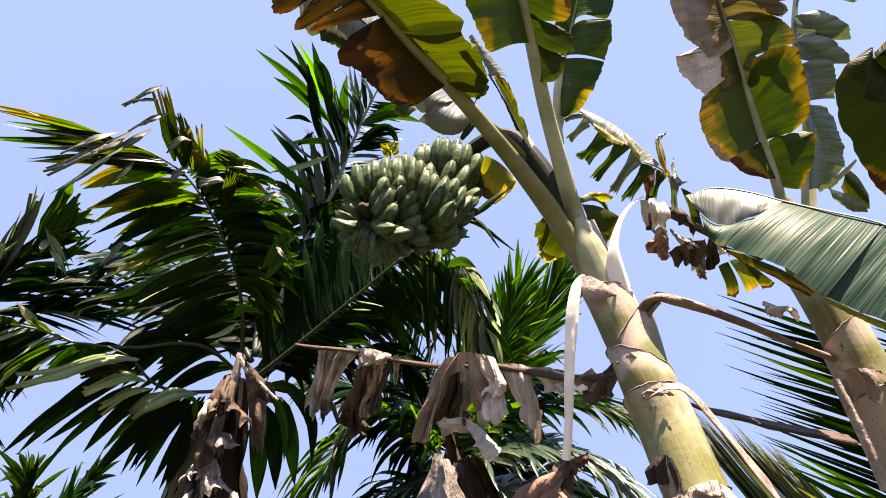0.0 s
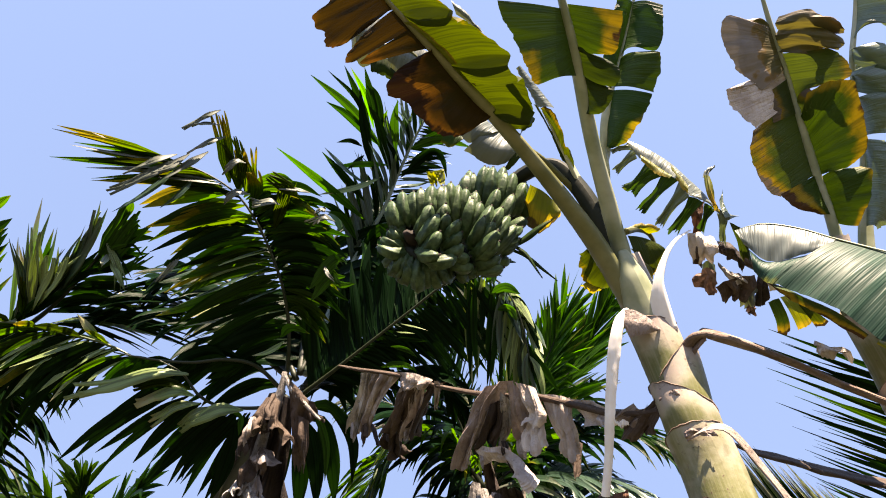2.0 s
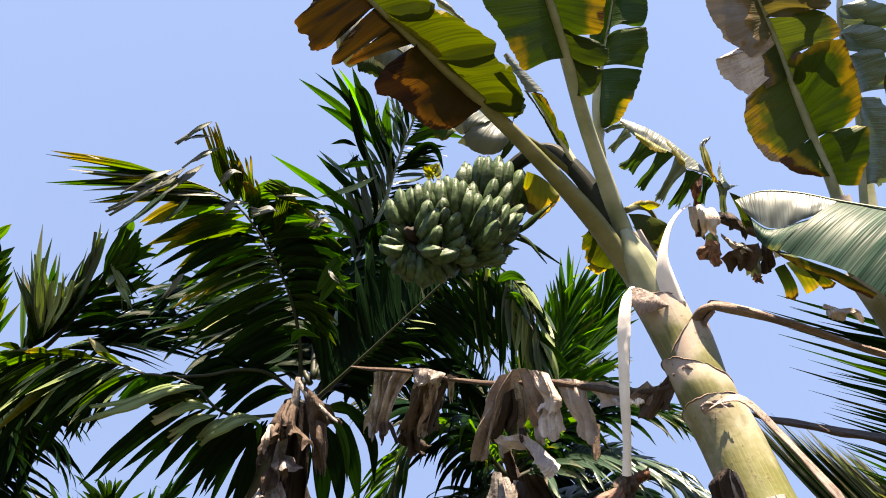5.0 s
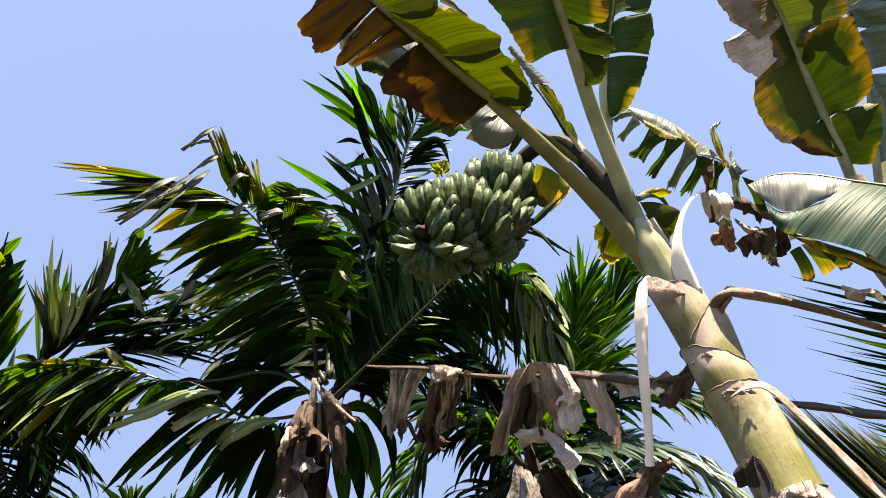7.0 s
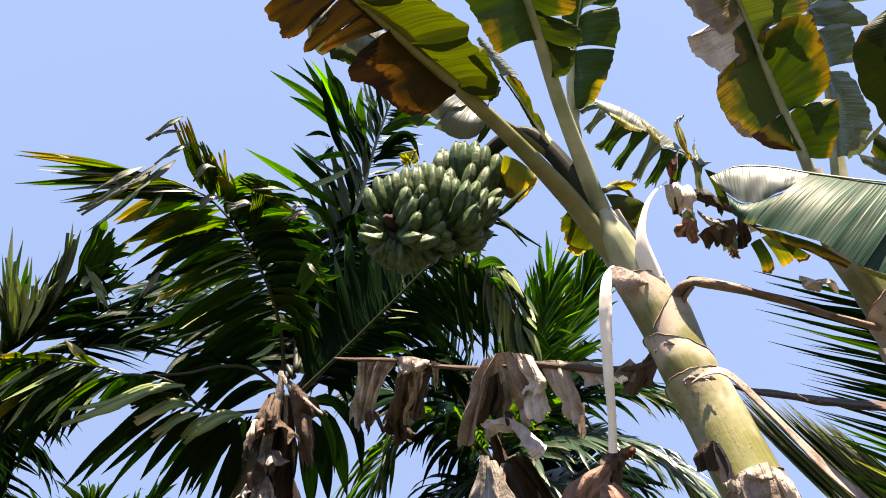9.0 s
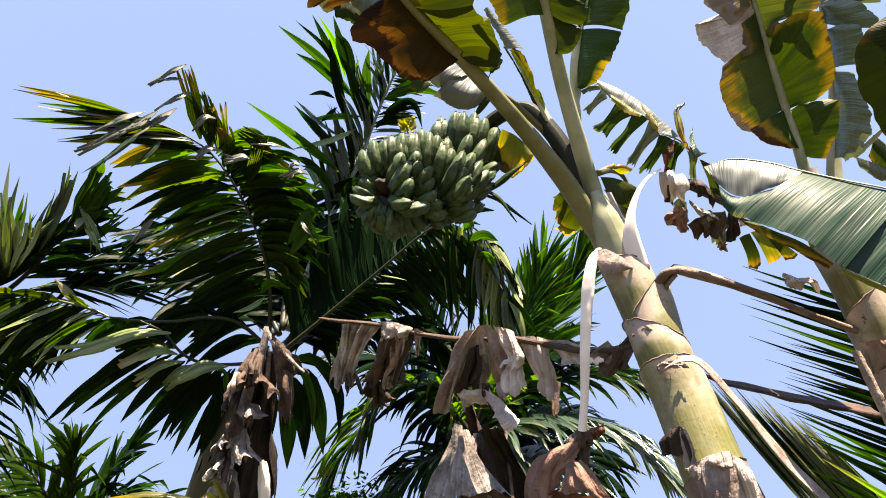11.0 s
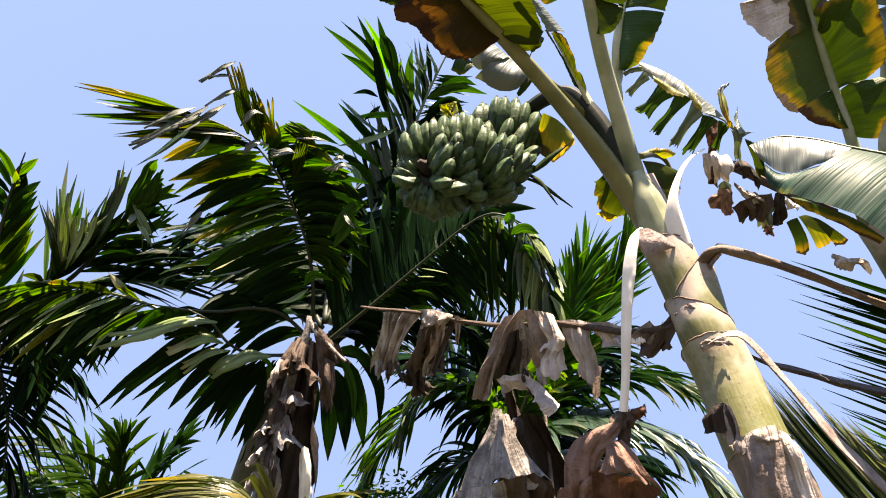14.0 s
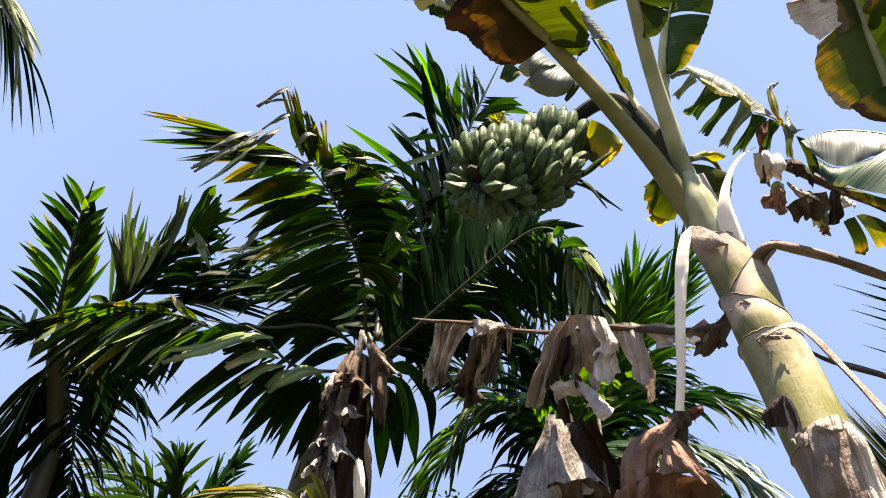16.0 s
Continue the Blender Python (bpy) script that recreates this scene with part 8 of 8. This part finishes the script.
level = tube("frond", [(-3.453, 3.767, 3.341), (-3.261, 3.580, 3.495), (-2.961, 3.505, 3.542), (-2.624, 3.520, 3.502), (-2.295, 3.549, 3.441), (-2.086, 3.598, 3.370)], [0.022, 0.018, 0.015, 0.012, 0.008, 0.004], RACHIS, left, "level frond with long leaflets swept down", n=36, seg=8)
rank(level, [(-3.119, 3.524, 3.526), (-2.809, 3.510, 3.523), (-2.510, 3.524, 3.479), (-2.223, 3.561, 3.417)], [(-3.672, 3.536, 3.287), (-3.360, 3.637, 3.157), (-3.040, 3.708, 3.052), (-2.728, 3.739, 3.039)], 34, 0.055, (FROND_SHADED, FROND_SHADED, FROND_YELLOW, FROND_LIT), 359, lift=0.07, jitter=0.04, short=0.3)
rank(level, [(-2.961, 3.505, 3.542), (-2.624, 3.520, 3.502), (-2.295, 3.549, 3.441), (-2.086, 3.598, 3.370)], [(-3.377, 3.446, 3.371), (-3.091, 3.504, 3.281), (-2.816, 3.569, 3.195), (-2.520, 3.647, 3.130)], 22, 0.04, (FROND_LIT, FROND_SHADED, FROND_YELLOW, FROND_SHADED), 360, lift=0.08, jitter=0.03, short=0.3)
rank(level, [(-3.063, 3.545, 3.539), (-2.700, 3.584, 3.505), (-2.337, 3.629, 3.443)], [(-3.436, 3.857, 3.130), (-3.051, 3.948, 3.059), (-2.617, 3.962, 3.105)], 22, 0.06, (FROND_SHADED,), 361, lift=0.06, jitter=0.05, short=0.2)
rank(level, [(-2.961, 3.505, 3.542), (-2.577, 3.507, 3.492), (-2.256, 3.549, 3.430)], [(-3.054, 3.418, 3.547), (-2.891, 3.418, 3.501), (-2.437, 3.458, 3.479)], 5, 0.05, (FROND_WORN,), 362, lift=0.04, jitter=0.01, short=0.2)
back = thing("areca_palm", (0.3, 5.6, 0.0), "bushy palm growing behind the banana plant", "palm tree", "palms")
bc = (0.011, 5.152, 3.189)
tube("trunk", [(0.3, 5.6, 0.0), (-0.012, 5.462, 2.725), bc], [0.1, 0.09, 0.07], TRUNK, back, "grey ringed trunk", n=24, seg=12, lump=0.08)
frond(back, [(0.012, 5.053, 3.156), (-0.26, 4.84, 3.42), (-0.553, 4.814, 3.403), (-0.792, 4.761, 3.077), (-0.993, 4.844, 2.735)], 60, 0.62, 0.04, FROND_YELLOW, 70, angle=(66, 28), rise=0.1, weight=1.1, begin=0.08, up=LOW_UP, r0=0.02, spread=0.6)
frond(back, [(0.032, 5.142, 3.208), (0.354, 4.907, 3.619), (0.612, 4.726, 3.936), (0.805, 4.575, 4.196), (0.913, 4.453, 4.399)], 62, 0.6, 0.04, FROND_BRIGHT, 71, angle=(38, 12), rise=0.1, weight=0.15, begin=0.08, up=(-0.2, -0.8, 0.4), r0=0.02, spread=0.6)
frond(back, [(0.024, 5.141, 3.208), (0.248, 4.861, 3.666), (0.441, 4.663, 3.998), (0.57, 4.494, 4.272)], 60, 0.55, 0.04, FROND_BRIGHT, 72, angle=(42, 14), rise=0.1, weight=0.2, begin=0.08, up=(0, -0.8, 0.4), r0=0.02, spread=0.6)
frond(back, [(0.041, 5.154, 3.191), (0.46, 5.024, 3.464), (0.888, 4.979, 3.613), (1.272, 5.05, 3.582)], 52, 0.6, 0.04, FROND, 73, angle=(62, 26), rise=0.1, weight=0.9, begin=0.08, up=(0, -0.5, 0.8), r0=0.02, spread=0.6)
frond(back, [(0.041, 4.969, 3.107), (0.526, 4.932, 3.254), (1.019, 5.045, 3.179), (1.469, 5.271, 2.931)], 62, 0.62, 0.04, FROND_BLUE, 74, angle=(58, 26), rise=0.1, weight=0.8, begin=0.08, up=(0, -0.5, 0.8), r0=0.02, spread=0.6)
frond(back, [(-0.01, 5.138, 3.206), (-0.222, 4.819, 3.639), (-0.349, 4.615, 3.917), (-0.434, 4.464, 4.126)], 55, 0.6, 0.04, FROND_SHADED, 75, angle=(66, 24), rise=0.1, weight=0.6, begin=0.08, up=(0.2, -0.7, 0.6), r0=0.02, spread=0.6)
frond(back, [(0.012, 4.978, 3.088), (-0.173, 5.007, 3.009), (-0.42, 5.054, 2.892), (-0.667, 5.193, 2.638)], 50, 0.6, 0.04, FROND, 76, angle=(60, 28), rise=0.1, weight=1.1, begin=0.08, up=(0, -0.5, 0.8), r0=0.02, spread=0.6)
frond(back, [(0.033, 4.979, 3.089), (0.32, 5.075, 3.003), (0.73, 5.181, 2.923), (1.058, 5.395, 2.668)], 55, 0.62, 0.04, FROND_BLUE, 77, angle=(60, 28), rise=0.1, weight=1.0, begin=0.08, up=(0, -0.5, 0.8), r0=0.02, spread=0.6)
frond(back, [(0.009, 5.447, 3.29), (0.123, 5.28, 3.56), (0.349, 5.173, 3.762), (0.711, 5.13, 3.895)], 55, 0.66, 0.04, FROND_SHADED, 78, angle=(74, 36), rise=0.1, weight=0.8, begin=0.08, up=(0, -0.8, 0.6), r0=0.02, spread=0.6)
frond(back, [(0.009, 5.46, 3.271), (-0.239, 5.298, 3.465), (-0.554, 5.092, 3.71), (-0.87, 4.987, 3.806)], 55, 0.66, 0.04, FROND_SHADED, 79, angle=(74, 36), rise=0.1, weight=0.9, begin=0.08, up=(0, -0.8, 0.6), r0=0.02, spread=0.6)
frond(back, [(0.009, 5.46, 3.271), (-0.015, 5.597, 3.063), (0.075, 5.732, 2.879), (0.254, 5.952, 2.588)], 50, 0.66, 0.04, FROND_SHADED, 80, angle=(74, 36), rise=0.1, weight=0.9, begin=0.08, up=(0, -0.9, 0.4), r0=0.02, spread=0.6)
frond(back, [(0.009, 5.46, 3.271), (0.393, 5.482, 3.312), (0.754, 5.565, 3.257), (1.069, 5.721, 3.086)], 55, 0.66, 0.04, FROND_SHADED, 81, angle=(74, 36), rise=0.1, weight=0.9, begin=0.08, up=(0, -0.8, 0.5), r0=0.02, spread=0.6)

coconut = thing("coconut_palm", (3.6, 3.2, 0.0), "coconut palm with long narrow leaflets", "palm tree", "palms")
tube("trunk", [(3.6, 3.2, 0.0), (3.5, 3.25, 1.2), (3.4, 3.3, 2.0)], [0.16, 0.13, 0.12], TRUNK, coconut, "grey ringed trunk", n=20, seg=14, lump=0.08)
side = tube("frond", [(3.4, 3.3, 2.0), (3.009, 3.649, 1.843), (2.946, 3.447, 2.307), (2.915, 3.324, 2.657), (2.839, 3.143, 3.006)], [0.03, 0.026, 0.022, 0.016, 0.01], RACHIS, coconut, "long frond with straight dark leaflets", n=30, seg=8)
rank(side, [(2.884, 3.224, 2.887), (2.915, 3.324, 2.657), (2.955, 3.418, 2.434), (2.997, 3.567, 2.099)], [(1.323, 2.937, 3.348), (1.414, 3.084, 3.133), (1.499, 3.180, 2.903), (1.630, 3.332, 2.590)], 32, 0.03, (FROND, FROND, FROND_SHADED, FROND_YELLOW), 341, lift=0.0, jitter=0.012, short=0.12, turn=0.3)
rank(side, [(2.948, 3.282, 2.974), (2.998, 3.419, 2.689), (3.053, 3.550, 2.412)], [(1.575, 3.182, 3.326), (1.635, 3.289, 3.082), (1.677, 3.394, 2.844)], 24, 0.028, (FROND_SHADED,), 342, lift=0.0, jitter=0.02, short=0.15, turn=0.3)
rank(side, [(2.839, 3.143, 3.006), (2.884, 3.224, 2.887)], [(2.082, 3.049, 3.294), (2.150, 3.112, 3.199)], 6, 0.03, (FROND, FROND_SHADED), 343, lift=0.0, jitter=0.02, short=0.15, turn=0.3)
fine = tube("frond", [(3.4, 3.3, 2.0), (2.838, 4.200, 1.901), (2.612, 4.170, 2.110), (2.399, 4.187, 2.246), (2.182, 4.187, 2.337), (1.925, 4.177, 2.438)], [0.026, 0.022, 0.018, 0.014, 0.01, 0.005], RACHIS, coconut, "pale frond with fine leaflets", n=30, seg=8)
rank(fine, [(1.957, 4.184, 2.431), (2.214, 4.193, 2.330), (2.399, 4.187, 2.246), (2.612, 4.170, 2.110), (2.750, 4.192, 1.978)], [(1.272, 3.657, 3.042), (1.447, 3.687, 3.012), (1.609, 3.704, 2.947), (1.773, 3.740, 2.870), (1.936, 3.800, 2.757)], 100, 0.022, (FROND_PALE, FROND_PALE, FROND_LIT, FROND_PALE, FROND), 344, lift=0.0, jitter=0.01, short=0.15, turn=0.2, face=(0.1, -0.95, 0.1))
rank(side, [(2.534, 3.558, 2.293), (2.615, 3.682, 2.104), (2.682, 3.820, 1.891), (2.748, 3.958, 1.678)], [(1.539, 3.291, 2.778), (1.614, 3.370, 2.658), (1.705, 3.464, 2.514), (1.830, 3.582, 2.333)], 13, 0.036, (FROND_BRIGHT, FROND, FROND_BRIGHT), 345, lift=0.02, jitter=0.012, short=0.12, turn=0.3)

over = thing("coconut_palm", (-4.6, 2.2, 0.0), "tall coconut palm with one pale frond tip hanging into view", "palm tree", "palms")
tube("trunk", [(-4.6, 2.2, 0.0), (-4.5, 2.3, 3.0), (-4.3, 2.4, 5.6)], [0.17, 0.13, 0.11], TRUNK, over, "grey ringed trunk", n=24, seg=14, lump=0.08)
tip = tube("frond", [(-4.3, 2.4, 5.6), (-4.1, 1.7, 5.4), (-3.299, 1.300, 4.273), (-2.834, 1.334, 4.194), (-2.561, 1.412, 4.086), (-2.410, 1.515, 3.908), (-2.365, 1.645, 3.748)], [0.024, 0.02, 0.016, 0.012, 0.009, 0.006, 0.003], RACHIS, over, "frond tip hanging into view", n=40, seg=8)
rank(tip, [(-2.654, 1.377, 4.138), (-2.495, 1.457, 4.010), (-2.408, 1.523, 3.898), (-2.367, 1.638, 3.756)], [(-2.573, 1.703, 3.644), (-2.435, 1.818, 3.496), (-2.349, 1.908, 3.401), (-2.205, 1.915, 3.434)], 16, 0.016, (FROND_PALE, FROND_BLUE, FROND_SHADED), 371, lift=0.05, jitter=0.02, short=0.3)
rank(tip, [(-2.654, 1.377, 4.138), (-2.495, 1.457, 4.010), (-2.408, 1.523, 3.898)], [(-2.366, 1.626, 3.806), (-2.296, 1.655, 3.754), (-2.304, 1.716, 3.671)], 14, 0.03, (FROND_PALE, FROND_LIT, FROND_BLUE), 372, lift=0.06, jitter=0.02, short=0.3)

young = thing("areca_palm", (-1.3, 2.9, 0.0), "young palm with a sunlit golden frond", "palm tree", "palms")
yc = (-1.046, 3.150, 2.000)
tube("trunk", [(-1.3, 2.9, 0.0), yc], [0.05, 0.04], TRUNK, young, n=14, seg=10, lump=0.08)
gold = tube("frond", [yc] + [(-1.083, 3.070, 2.111), (-1.144, 3.030, 2.158), (-1.218, 3.007, 2.179)], [0.012, 0.009, 0.005], RACHIS, young, "sunlit golden frond", n=14, seg=8)
for k in range(15):
    e = k / 14
    ends = [Vector(a).lerp(Vector(b), e) for a, b in zip([(-1.100, 3.040, 2.153), (-1.193, 2.987, 2.213), (-1.390, 2.955, 2.223), (-1.612, 2.957, 2.177), (-1.859, 2.984, 2.091)], [(-1.096, 3.013, 2.104), (-1.234, 2.973, 2.136), (-1.415, 2.959, 2.122), (-1.573, 2.974, 2.071), (-1.707, 3.002, 2.002)])]
    ends = ends[:2] + [p + Vector((0, 0, wrng.uniform(-0.015, 0.02))) for p in ends[2:5 - (k % 4 == 0)]]
    leaflet(ends, wrng.uniform(0.02, 0.036), FROND_GOLD if k % 3 else FROND_WORN, gold, face=(0.1, -0.9, 0.5), turn=wrng.uniform(-0.6, 0.9))
frond(young, [yc] + [(-0.972, 3.087, 2.107), (-0.824, 3.087, 2.136), (-0.677, 3.142, 2.082)], 16, 0.35, 0.045, FROND_GOLD, 97, angle=(45, 20), rise=0.1, weight=0.6, begin=0.15, r0=0.012)

far = thing("areca_palm", (-3.4, 6.4, 0.0), "distant small palm with stiff fronds", "palm tree", "palms")
fc = [(-3.766, 6.573, 2.700)][0]
tube("trunk", [(-3.4, 6.4, 0.0), fc], [0.09, 0.07], TRUNK, far, n=14, seg=10, lump=0.08)
for k, q in enumerate(([(-3.766, 6.573, 2.700), (-3.685, 6.340, 3.061), (-3.683, 6.130, 3.373)], [(-3.766, 6.573, 2.700), (-3.444, 6.362, 3.074), (-3.176, 6.206, 3.357)], [(-3.766, 6.573, 2.700), (-4.246, 6.319, 2.984), (-4.512, 6.265, 3.014)], [(-3.708, 6.472, 2.680), (-3.286, 6.333, 2.967), (-2.918, 6.396, 2.944)], [(-3.708, 6.472, 2.680), (-3.969, 6.153, 3.104), (-4.283, 6.006, 3.262)], [(-3.675, 6.369, 2.660), (-4.166, 6.237, 2.761), (-4.476, 6.180, 2.787), (-4.683, 6.191, 2.732)])):
    frond(far, [tuple(fc)] + q[1:], 26, 0.55, 0.05, (FROND_YELLOW, FROND)[k % 2], 110 + k, angle=(48, 20), rise=0.1, weight=0.5, begin=0.1, up=(0, -0.7, 0.6), joined=True)

# ---- small broad-leaved climber and shrub ----
def leafy(name, at, spread, count, size, mat, label, category, seed, base):
    rng = random.Random(seed)
    ob = thing(name, base, label, category)
    tube("stalk", [base, tuple((Vector(base) + Vector(at)) / 2 + Vector((0.05, 0, 0.05))), at], [0.02, 0.012, 0.006], TRUNK, ob, n=20, seg=8, lump=0.1)
    V, F, U = [], [], []
    for k in range(count):
        p = Vector(at) + Vector([rng.gauss(0, s) for s in spread])
        d = Vector((rng.uniform(-1, 1), rng.uniform(-1, 1), rng.uniform(-0.8, 0.5))).normalized()
        s = d.cross(Vector((rng.uniform(-1, 1), rng.uniform(-1, 1), 1))).normalized()
        nn, l = d.cross(s), size * rng.uniform(0.6, 1.2)
        o = len(V)
        for x, y, z in ((0, 0, 0), (0.35, 0.28, 0.05), (0.35, -0.28, 0.05), (0.7, 0.2, 0.02), (0.7, -0.2, 0.02), (1, 0, -0.1), (0.35, 0, -0.02), (0.7, 0, -0.04)):
            V.append(p + d * (x * l) + s * (y * l) + nn * (z * l))
            U.append((y * l, x))
        F += [(o, o + 1, o + 6), (o, o + 6, o + 2), (o + 1, o + 3, o + 7, o + 6), (o + 6, o + 7, o + 4, o + 2), (o + 3, o + 5, o + 7), (o + 7, o + 5, o + 4)]
    tagged(mesh_ob("foliage", V, F, mat, ob, "", U), kind="stuff")
    return ob


leafy("shrub", (-0.799, 4.773, 2.516), (0.14, 0.12, 0.1), 900, 0.055, FROND_YELLOW, "leafy green shrub behind the palms", "shrub", 1, (-0.7, 4.6, 0.0))
leafy("climber", (0.150, 2.609, 2.581), (0.05, 0.05, 0.06), 40, 0.07, FROND_YELLOW, "small bright green climber on the dead leaf", "climber", 2, (0.2, 2.9, 0.0))
